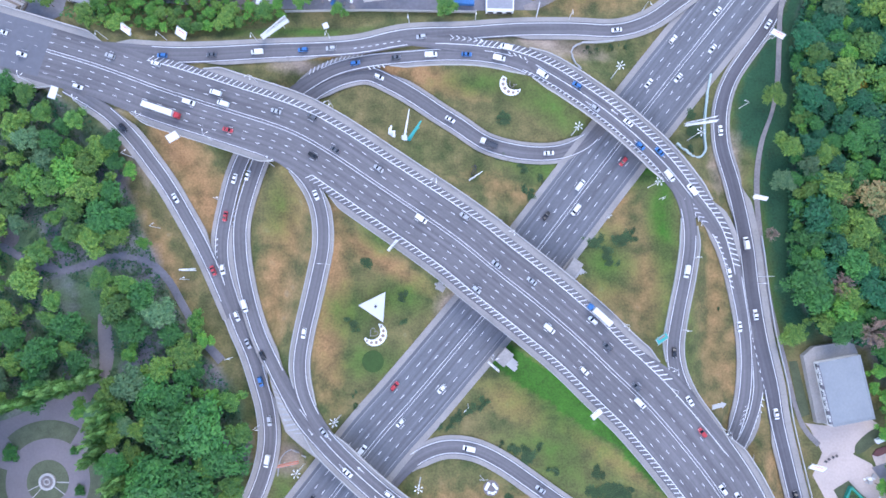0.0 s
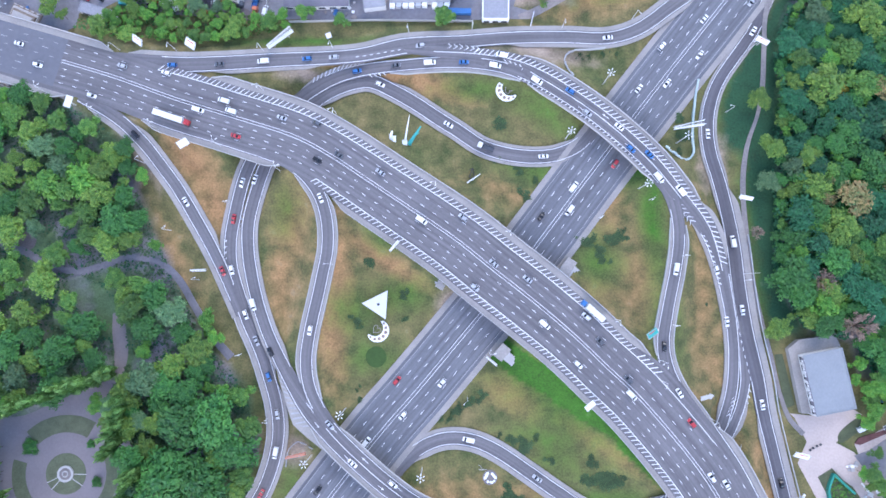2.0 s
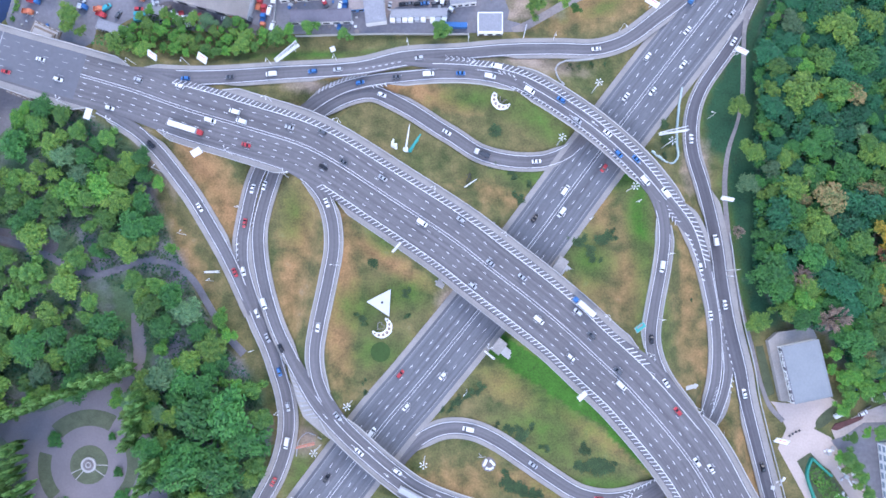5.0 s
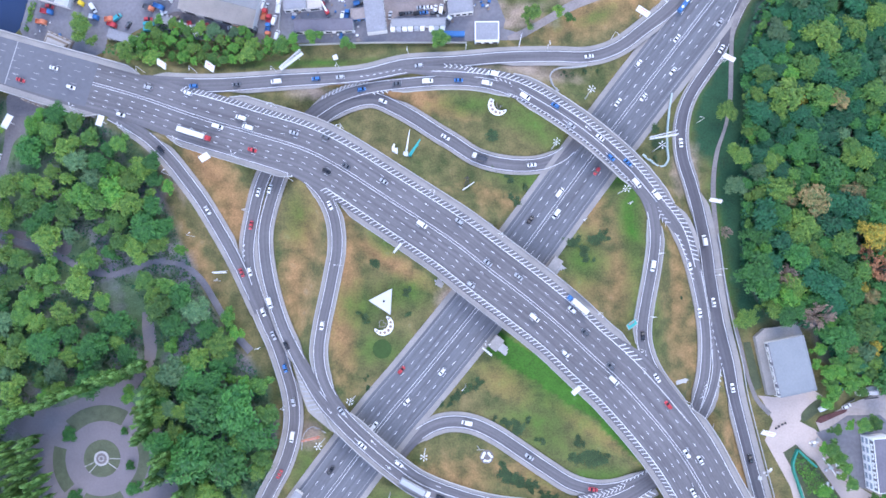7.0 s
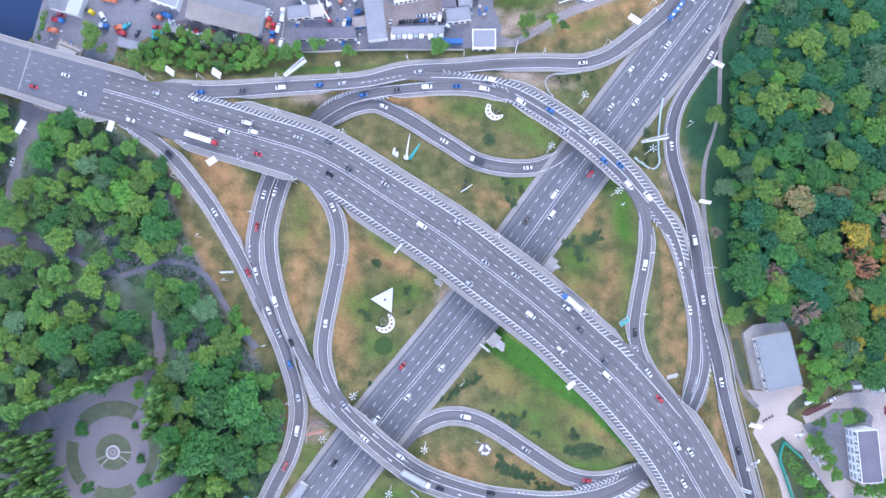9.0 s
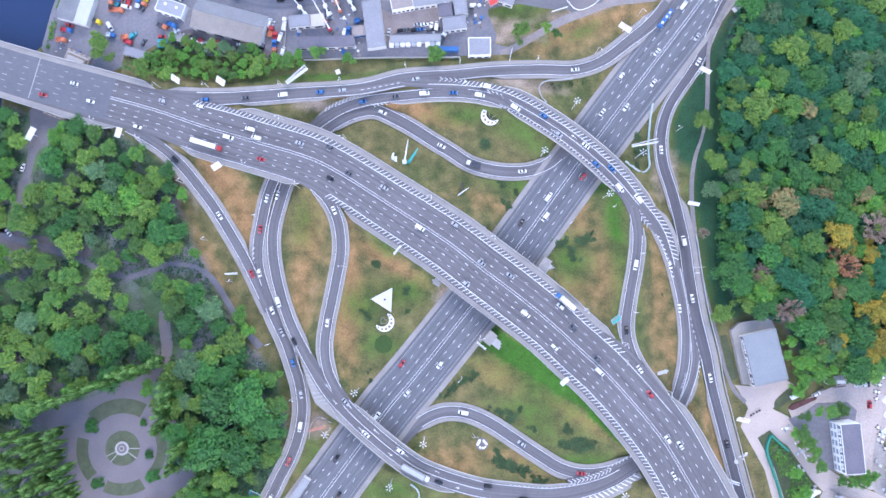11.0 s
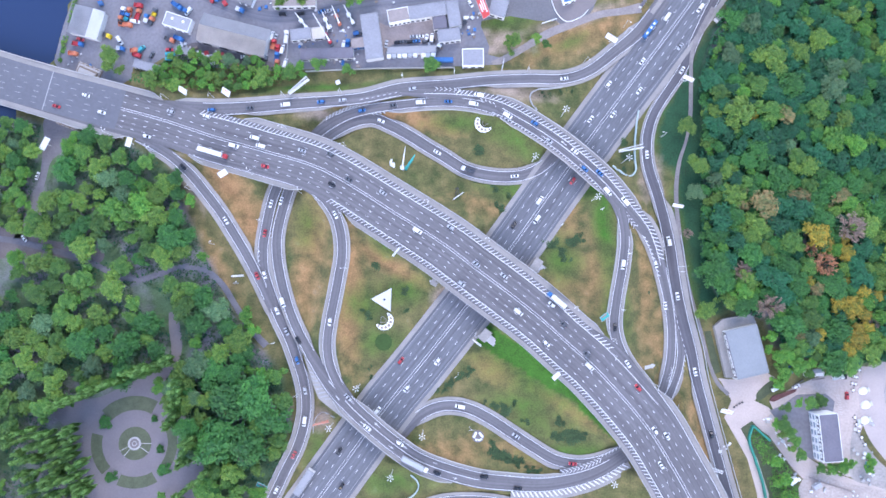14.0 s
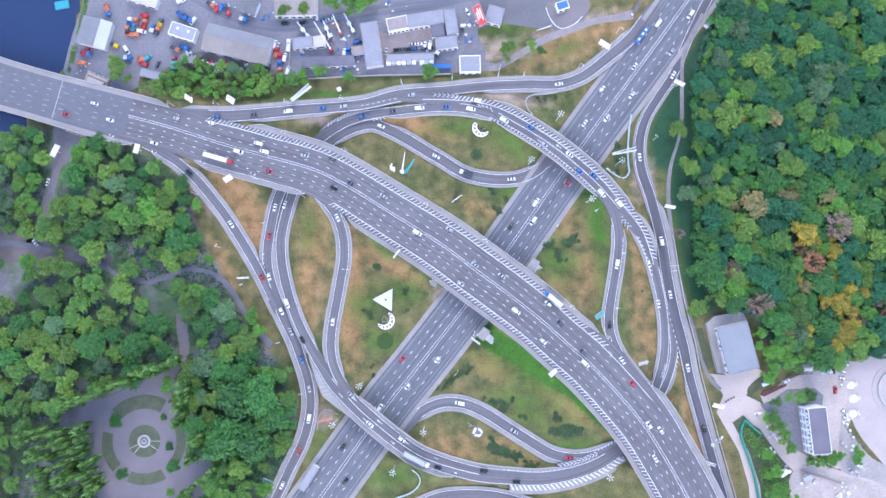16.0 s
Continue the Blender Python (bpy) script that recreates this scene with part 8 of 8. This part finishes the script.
parked([
    (-143.3, 136.7, -70, ("car", "grey", "wagon")), (-94.7, 148.8, 75, ("car", "white", "van")), (-92.6, 147.7, 75, ("car", "silver", "sedan")), (-93.8, 143.6, 75, lorry("red", "orange", 6.0)),
    (-91.4, 140.7, 80, lorry("red", "red", 5.5)), (-88.7, 140.6, 75, ("car", "white", "van")), (-91.9, 136.2, 80, lorry("blue", "blue", 5.5)), (-92, 131.7, 80, lorry("orange", "orange", 5.5)),
    (-87.2, 132.5, 75, ("car", "white", "van")), (-86.2, 147.7, 82, lorry("white", "white", 7.5)), (-150.5, 178.2, 20, ("car", "white", "van")), (-132.4, 174.9, -30, lorry("orange", "grey", 5.5)),
    (-128.7, 172.3, 70, ("car", "red", "van")), (-126.2, 173.2, 75, ("car", "blue", "van")), (-122.5, 170.3, -60, lorry("red", "grey", 5.5)), (-113.1, 164.9, -25, lorry("blue", "white", 5.0)),
    (-88.2, 161.7, 0, ("car", "black", "wagon")), (-77.6, 161.6, 10, ("car", "black", "wagon")), (-65.3, 162.5, 20, ("car", "blue", "sedan")), (-61.5, 162.7, 20, ("car", "silver", "sedan")),
])
parked([
    (-50.6, 142.4, 80, lorry("blue", "blue", 5.5)), (-53, 141.8, 80, ("car", "white", "van")), (-42.8, 140.3, 10, lorry("blue", "blue", 4.8)), (-44.3, 148.7, 15, lorry("grey", "blue", 6.0)),
    (-21.4, 142.5, 5, ("car", "black", "sedan")), (-18, 142.7, 5, ("car", "grey", "sedan")), (-13.9, 142.5, 5, ("car", "black", "wagon")), (-10.5, 142.7, 5, ("car", "blue", "sedan")),
    (-5.1, 142.4, 5, ("car", "grey", "wagon")), (-1.7, 142.6, 5, ("car", "black", "sedan")), (-12.1, 145.5, 5, ("car", "silver", "sedan")), (-8.3, 145.4, 5, ("car", "white", "sedan")),
    (-4.6, 144.5, 80, ("car", "white", "wagon")), (-1.6, 144.4, 80, ("car", "white", "van")), (-28.2, 141.7, 80, ("car", "silver", "sedan")), (21.6, 163.8, -60, ("car", "white", "wagon")),
    (18.1, 153.6, 80, lorry("white", "grey", 5.0)), (1.9, 138, 60, lorry("white", "grey", 5.0)),
])
for x, y, turn, key in [(193.6, -53.2, 95, ("car", "blue", "wagon")), (196.1, -62.7, 22, ("car", "white", "wagon")), (184.7, -63.2, 25, ("car", "white", "van")), (219.3, -58.1, 8, lorry("white", "white", 6.5)), (223.6, -57.3, 86, ("car", "black", "wagon")), (224, -68.6, 86, ("car", "red", "wagon")), (221.4, -56.2, 84, ("car", "silver", "sedan"))]:
    vehicle(key, pose(x, y, 0.16, 0, 0, turn), "parked by the office")


def container(x, y, turn, length, color, label):
    root = thing("container", label, "container", "containers in the yard", pose(x, y, 0.06, 0, 0, turn))
    bm = bmesh.new()
    box(bm, 0, 0, 1.35, length, 2.45, 2.6, 0.05)
    part("box", bm, PAINTS[color], root)
    for k in range(int(length / 1.2)):
        bm = bmesh.new()
        box(bm, -length / 2 + 0.6 + 1.2 * k, 0, 1.4, 0.25, 2.55, 2.66)
        part("rib", bm, PAINTS[color], root)
    for y_ in (0.9, -0.9):
        bm = bmesh.new()
        box(bm, length / 2 + 0.06, y_, 1.35, 0.06, 0.12, 2.2)
        part("door_bar", bm, STEEL, root)


container(3.6, 130.7, -2, 13.5, "blue", "long blue steel container")
for ax, ay, c, t in [(-26.7, 134.7, "white", 85), (-23.7, 134.6, "silver", 85), (-20.6, 134.8, "white", 85), (-17.6, 134.7, "white", 85), (-14.5, 134.9, "silver", 85), (-11.5, 134.8, "white", 85), (-6.7, 134.2, "white", 85), (-4, 134.1, "silver", 85), (-1, 134.3, "white", 85)]:
    container(ax, ay, t, 3.6, c, f"{c} steel container in the yard")


def heap(x, y, n, spread, mats, size, label, z=0.06):
    """Separate crates, slabs and scrap lying about."""
    for _ in range(n):
        bm = bmesh.new()
        w = size * rng.uniform(0.5, 1.4)
        box(bm, 0, 0, w * 0.3, w, w * rng.uniform(0.5, 1.2), w * 0.6, 0.04 * w)
        me = bpy.data.meshes.new("crate")
        bm.to_mesh(me)
        bm.free()
        me.materials.append(mats[rng.integers(len(mats))])
        ob = tagged(new("crate", me), label, "crate", "clutter in the yards")
        ob.matrix_basis = pose(x + rng.normal(0, spread), y + rng.normal(0, spread * 0.6), z, 0, 0, rng.uniform(0, 90))


for x, y, n, spread in [(-206.4, 140.5, 8, 4), (-69.8, 149.4, 8, 2.5), (-51.5, 134.8, 26, 5), (-143.3, 139.8, 12, 5), (-124.6, 135.5, 14, 6), (-105.9, 134.7, 14, 6), (-148.3, 145.9, 8, 3), (-97.6, 166.4, 6, 2.5), (-59.2, 161.9, 10, 4), (-21.3, 172, 12, 7), (-36.1, 139.3, 8, 1.5), (-76.7, 143.9, 8, 3), (-56.2, 148.8, 12, 4), (24.1, 157.5, 10, 3), (20.2, 147.2, 10, 3), (1.2, 137.7, 8, 2.5), (-123.8, 174.5, 10, 4)]:
    heap(x, y, int(n), spread, (WALL_PALE, DIRT, STEEL, ROOF_BROWN, WHITE, PAINTS["blue"]), 1.3, "piled crate or scrap piece in the yard")
for x, y, n, spread in [(178.6, -80.8, 10, 1.6), (189.1, -93.7, 8, 2.6), (185.2, -102.5, 10, 2.2), (190.8, -115.5, 6, 3), (205.1, -117.6, 8, 4), (223.8, -126.2, 14, 4), (154.9, -95, 8, 2), (208.1, -55.1, 6, 4), (232, -83.4, 10, 4), (229, -101, 8, 4), (232.7, -115.4, 8, 4)]:
    heap(x, y, int(n), spread, (WHITE, WALL_PALE, CONCRETE_PALE, WHITE, STEEL), 1.4, "pale crate or slab dumped by the drive", 0.1)


def fence(points, height, mat, label, post=3.0, thick=0.12, z=None):
    """A fence of posts and panels along a line."""
    q, s = spline([(x, y, 0) for x, y, *_ in points], post)
    root = thing("fence", label, "fence")
    for k, (a, b) in enumerate(zip(q, q[1:])):
        a, b = Vector(a), Vector(b)
        base = (ground_at(*a[:2]) if z is None else z)
        d = b - a
        ang = math.degrees(math.atan2(d.y, d.x))
        bm = bmesh.new()
        box(bm, 0, 0, height / 2, d.length - 0.1, thick, height)
        me = part("panel", bm, mat, root)
        me.matrix_basis = pose((a.x + b.x) / 2, (a.y + b.y) / 2, base, 0, 0, ang)
        bm = bmesh.new()
        box(bm, 0, 0, height / 2 + 0.1, 0.25, 0.25, height + 0.2)
        p = part("post", bm, mat, root)
        p.matrix_basis = pose(a.x, a.y, base)


fence([(-75.5, 126.9), (-56.8, 127.1), (-36.5, 127.2), (-16.2, 126.7), (10.9, 125.9)], 2.2, CONCRETE_PALE, "pale concrete panel fence along the yard", 3.0, 0.2)
fence([(-85.1, 149.1), (-85.6, 141.5), (-86.9, 130.5)], 2.2, CONCRETE_PALE, "pale concrete fence across the yard", 3.0, 0.2)
fence([(170.6, -83.4), (167.9, -90.6), (170.7, -102), (174, -114.8), (176.5, -134)], 2.0, GREEN_SHEET, "green sheet metal fence", 2.5, 0.9)
fence([(170.6, -83.4), (174.9, -87.7), (179.5, -92)], 2.0, GREEN_SHEET, "green sheet metal fence", 2.5, 0.9)
fence([(39.8, 129.8), (38.1, 123)], 2.4, WHITE, "short white gate fence", 2.0, 0.3)
fence([(62.8, 150.6), (71.4, 153)], 1.5, WHITE, "low white barrier across a lane", 2.0, 0.2)
fence([(68.9, 164.2), (71.5, 156.8), (77, 151.3), (86, 154), (90.2, 158)], 0.7, WHITE, "low white kerb stones round the kiosk", 2.0, 0.35)
# curved low walls at the ends of the slip roads
fence([(72.7, 112.1), (64.8, 111.3), (57.9, 111.1), (55, 109.8), (53.6, 106.6), (54.3, 102.3), (57.1, 97.9)], 1.2, CONCRETE_PALE, "low curved concrete wall", 2.0, 0.7)
fence([(116.2, 97.3), (114.4, 88.5), (113, 78.6), (112.5, 68), (112.8, 62.7), (109.9, 59.3), (104.7, 60.1), (98.3, 64.7)], 1.4, plain("pale_teal_render", (0.42, 0.5, 0.48), 0.8, vary=0.18, scale=0.3, fine=2.0), "low curved pale teal wall", 2.0, 0.8)
fence([(-75.6, -79.8), (-74, -71.8), (-69.3, -68.4), (-62.8, -71.3)], 1.0, CONCRETE_PALE, "low curved concrete wall", 2.0, 0.4)
fence([(-31.7, -120.6), (-21.8, -117.2), (-17.4, -112.5), (-17.6, -107.7), (-21.3, -103.8)], 1.4, bpy.data.materials["pale_teal_render"], "low curved pale teal wall", 2.0, 0.7)


fence([(183.3, -87.8), (186.6, -92), (189.4, -96.8)], 0.7, WHITE, "low white rail along the drive", 1.5, 0.5)
fence([(200.5, -112.9), (207.6, -116), (215.3, -118.5), (224.6, -121.9)], 0.9, ROOF_BROWN, "low brown plank fence by the drive", 2.0, 0.3)
(ax, ay), (bx, by) = [(190.8, -114.2), (203.7, -117.4)]
container(ax, ay, 35, 5.0, "white", "white site cabin beside the drive")
container(bx, by, 25, 4.6, "silver", "pale silver site cabin beside the drive")


def cafe_set():
    root = thing("cafe_table", "small white terrace table with four dark stools", "table", "tables on the terrace")
    bm = bmesh.new()
    bmesh.ops.create_cone(bm, cap_ends=True, segments=14, radius1=0.7, radius2=0.7, depth=0.06, matrix=pose(0, 0, 0.74))
    part("tabletop", bm, WHITE, root)
    bm = bmesh.new()
    rod(bm, (0, 0, 0), (0, 0, 0.72), 0.08, 0.06)
    part("leg", bm, STEEL, root)
    for k in range(4):
        bm = bmesh.new()
        box(bm, 1.15 * math.cos(k * 1.571), 1.15 * math.sin(k * 1.571), 0.24, 0.55, 0.55, 0.48, 0.08)
        part("stool", bm, DARK, root)
    return root


first = None
for x, y in [(230.2, -54.4), (232.1, -54.8), (228.7, -58.2), (230.2, -58.6), (227.7, -62), (229.3, -62.4), (227.8, -65.8), (228.3, -84.6), (229.3, -88.4), (230.7, -91.9), (232.3, -95.8), (227.7, -80.8)]:
    m = pose(x, y, 0.2, 0, 0, rng.uniform(0, 90))
    if first is None:
        first = cafe_set()
        first.matrix_basis = m
    else:
        copy_thing(first, m)


# ---- bridge abutments and piers ----
def abutment(x, y, z, turn, sx, sy, label="grey concrete bridge abutment"):
    root = thing("abutment", label, "abutment", "abutments of the bridges", pose(x, y, 0, 0, 0, turn))
    bm = bmesh.new()
    box(bm, 0, 0, z / 2 - 0.3, sx, sy, z + 0.6, 0.1)
    part("block", bm, CONCRETE, root)
    for k in range(6):
        bm = bmesh.new()
        box(bm, sx / 2 + 0.5 + k * 0.9, 0, z * (1 - (k + 1) / 7) / 2, 0.9, sy * 0.6, z * (1 - (k + 1) / 7))
        part("step", bm, CONCRETE_PALE, root)


for x, y, z, turn, sx, sy in [(18.6, 29.9, 5.6, 145, 5, 6), (52.6, 9.5, 5.6, -35, 5, 9), (22.7, -28.3, 5.6, -40, 5, 7), (-4.1, 3.1, 5.6, 150, 4, 6)]:
    abutment(x, y, z, turn, sx, sy)


def pier(x, y, h):
    root = thing("bridge_pier", "round grey concrete bridge pier", "pier", "piers under the decks", pose(x, y, -0.3))
    bm = bmesh.new()
    rod(bm, (0, 0, 0), (0, 0, h), 0.55, 0.55, 12)
    part("column", bm, CONCRETE, root)
    bm = bmesh.new()
    box(bm, 0, 0, h - 0.3, 1.8, 1.8, 0.6, 0.1)
    part("cap", bm, CONCRETE, root)


for rd in (avenue, loop_bridge, crossing):
    for s in np.arange(0, rd.length, 1.0):
        x, y, z, _ = rd.at(s, 0)
        k = np.hypot(low.q[:, 0] - x, low.q[:, 1] - y).argmin()
        if np.hypot(low.q[k, 0] - x, low.q[k, 1] - y) < 0.9:
            for o in ((-12, -4, 4, 12) if rd is avenue else (-3, 3)):
                # the row of piers stands on the lower road's median
                best = min((abs((rd.at(s2, o)[0] - low.q[:, 0])) + abs(rd.at(s2, o)[1] - low.q[:, 1])).min() * 1000 + s2 for s2 in np.arange(max(0, s - 25), s + 25, 0.5))
                s2 = best % 1000
                px_, py_, pz_, _ = rd.at(s2, o)
                pier(px_, py_, pz_ - 0.9)
            break


for x, y in [(-196, 112), (-200, 101), (-203.5, 92), (-226, 121), (-230, 110), (-233.5, 100), (-256, 131), (-259, 121), (-262, 111)]:
    pier(x, y, 5.6)
wall = thing("abutment", "grey concrete abutment wall at the bridge end", "abutment", "abutments of the bridges", pose(-176.5, 104.5, 0, 0, 0, -17))
bm = bmesh.new()
box(bm, 0, 0, 2.5, 1.6, 30, 5.6, 0.05)
part("block", bm, CONCRETE, wall)


# retaining wedge walls where the east slip road dips under the avenue
for x, y, turn in [(130.1, -75.4, 60)]:
    wedge = thing("retaining_wall", "pale sloped concrete retaining wall", "wall", m=pose(x, y, 0, 0, 0, turn))
    bm = bmesh.new()
    vs = [bm.verts.new(p) for p in ((-6, -2, -0.3), (6, -2, -0.3), (6, 3, -0.3), (-6, 2, -0.3), (-6, -2, 5.5), (6, -2, 1.0), (6, 3, 1.0), (-6, 2, 5.5))]
    for q in ((0, 1, 2, 3), (4, 5, 6, 7), (0, 1, 5, 4), (1, 2, 6, 5), (2, 3, 7, 6), (3, 0, 4, 7)):
        bm.faces.new([vs[k] for k in q])
    bmesh.ops.recalc_face_normals(bm, faces=bm.faces[:])
    part("slab", bm, CONCRETE_PALE, wedge)

# boats on the river and dome tents on the terrace
raft = thing("raft", "pale blue moored raft", "raft", m=pose(*[(-224, 179.7)][0], -1.5, 0, 0, 8))
bm = bmesh.new()
box(bm, 0, 0, 0.4, 8.5, 5, 0.9, 0.1)
part("deck", bm, PAINTS["teal"], raft)
for x, y, r in [(233.4, -66.3, 2.7), (234.3, -74.1, 2.9), (233.2, -82.6, 2.7)]:
    tent = thing("pavilion", "white curved pavilion on the terrace", "pavilion", "pavilions on the terrace", pose(x, y, 0.2, 0, 0, 20))
    bm = bmesh.new()
    bmesh.ops.create_uvsphere(bm, u_segments=20, v_segments=8, radius=r, matrix=Matrix.Diagonal((1, 0.8, 0.7, 1)))
    bmesh.ops.delete(bm, geom=[v for v in bm.verts if v.co.z < -0.05], context="VERTS")
    part("shell", bm, WHITE, tent)
    bm = bmesh.new()
    box(bm, r * 0.9, 0, 0.9, 1.2, r * 0.9, 1.8, 0.1)
    part("porch", bm, WALL_PALE, tent)

# a white lattice gantry at the edge of the east slip road
gx_, gy_ = [(146.4, -105.8)][0]
gantry = thing("sign_gantry", "white lattice sign gantry beside the slip road", "gantry", m=pose(gx_, gy_, 0.3, 0, 0, -20))
for x in (-2.6, 2.6):
    bm = bmesh.new()
    rod(bm, (x, 0, 0), (x, 0, 6.0), 0.2, 0.16, 8)
    part("post", bm, STEEL, gantry)
for y in (-0.6, 0.6):
    for z in (5.2, 6.2):
        bm = bmesh.new()
        rod(bm, (-4.2, y, z), (4.2, y, z), 0.12, None, 6)
        part("chord", bm, WHITE, gantry)
for k in range(9):
    bm = bmesh.new()
    rod(bm, (-4.2 + k * 1.0, -0.6, 6.2), (-3.4 + k * 0.95, 0.6, 6.2), 0.08, None, 5)
    rod(bm, (-4.2 + k * 1.0, 0.6, 5.2), (-3.4 + k * 0.95, 0.6, 6.2), 0.08, None, 5)
    part("brace", bm, WHITE, gantry)
# tall mast with a cross arm at the edge of the wood
mx_, my_ = [(127.6, 6.4, 0.8)][0][:2]
mast = thing("wire_mast", "tall thin steel mast with short cross arms", "mast", m=pose(mx_ + 6, my_, ground_at(mx_ + 6, my_)))
bm = bmesh.new()
rod(bm, (0, 0, 0), (0, 0, 15), 0.18, 0.1, 8)
part("pole", bm, STEEL, mast)
for k in range(3):
    bm = bmesh.new()
    rod(bm, (-1.4, 0, 12 + k), (1.4, 0, 12 + k), 0.07, None, 5)
    part("cross_arm", bm, STEEL, mast)


def stepped_base(x, y, turn, w, d, label):
    """Broken stepped concrete at the foot of the bridge end."""
    root = thing("bridge_stair", label, "stairs", m=pose(x, y, max(0, ground_at(x, y)) - 0.1, 0, 0, turn))
    for k in range(4):
        bm = bmesh.new()
        box(bm, 0.3 * k, -d * 0.16 * k, 0.5 + 0.45 * k, w - 1.6 * k, d - 0.5 * k, 1.0 + 0.9 * k, 0.06)
        part("step", bm, ROOF_BEIGE if k % 2 else DIRT, root)
    for k in range(5):
        bm = bmesh.new()
        box(bm, w * (k / 5 - 0.4), d * 0.42, 0.8, w * 0.12, 0.5, 1.6, 0.05)
        part("baluster", bm, ROOF_BEIGE, root)


stepped_base(-201.9, 132.2, -25, 15, 6, "broken beige concrete stair beside the bridge end")
stepped_base(-213.3, 101.4, 157, 15, 6, "broken beige concrete stair below the bridge end")


# the office yard: a marquee, bollards, bicycle hoops, plank frames and the terrace wall
building("marquee", "white pitched marquee beside the car park", [(200.8, -53.5), (210.5, -53.2), (201.2, -57)], 2.4, WHITE, WHITE, 0.9)
fence([(205.5, -59.5), (212.1, -58.8)], 1.1, ROOF_BROWN, "brown plank screen beside the marquee", 1.6, 0.3, 0.1)
fence([(195.6, -61.7), (200.3, -59.3)], 1.1, CONCRETE, "grey railing along the car park", 1.6, 0.2, 0.1)


def bollard():
    root = thing("bollard", "black round stone bollard", "bollard", "bollards on the forecourt")
    bm = bmesh.new()
    bmesh.ops.create_icosphere(bm, subdivisions=2, radius=0.55, matrix=pose(0, 0, 0.6))
    part("ball", bm, DARK, root)
    bm = bmesh.new()
    bmesh.ops.create_cone(bm, cap_ends=True, segments=12, radius1=0.4, radius2=0.35, depth=0.3, matrix=pose(0, 0, 0.15))
    part("base", bm, CONCRETE, root)
    return root


scatter(bollard, [(160.9, -73, 0.08, 0), (162.3, -72.1, 0.08, 0), (164, -71.2, 0.08, 0), (165.6, -70.6, 0.08, 0)])


def bicycle_hoop():
    root = thing("bicycle_stand", "grey steel bicycle hoop", "bicycle stand", "bicycle hoops by the office")
    for y in (-0.9, 0.9):
        bm = bmesh.new()
        rod(bm, (0, y, 0), (0, y, 0.9), 0.07, None, 6)
        part("upright", bm, STEEL, root)
    bm = bmesh.new()
    rod(bm, (0, -0.9, 0.9), (0, 0.9, 0.9), 0.07, None, 6)
    part("bar", bm, STEEL, root)
    return root


scatter(bicycle_hoop, [(219.2, -68.5, 0.14, 80), (219.4, -69.8, 0.14, 80), (219.3, -71, 0.14, 80), (219.5, -72.3, 0.14, 80), (219.4, -73.6, 0.14, 80), (219.6, -74.9, 0.14, 80), (219.5, -76.2, 0.14, 80), (219.8, -77.5, 0.14, 80), (219.7, -78.8, 0.14, 80)])
container(233, -107.8, 80, 5.0, "teal", "green steel container below the terrace")
tx_, ty_ = 260.6, -70
ring("trim_terrace_wall", "white curved wall on the round terrace", 11.0, 12.2, 95, 265, 1.3, CONCRETE_PALE, tx_, ty_, 1.2)
ring("trim_terrace_step", "pale curved step on the round terrace", 15.0, 15.4, 100, 260, 0.5, CONCRETE_PALE, tx_, ty_, 0.4)
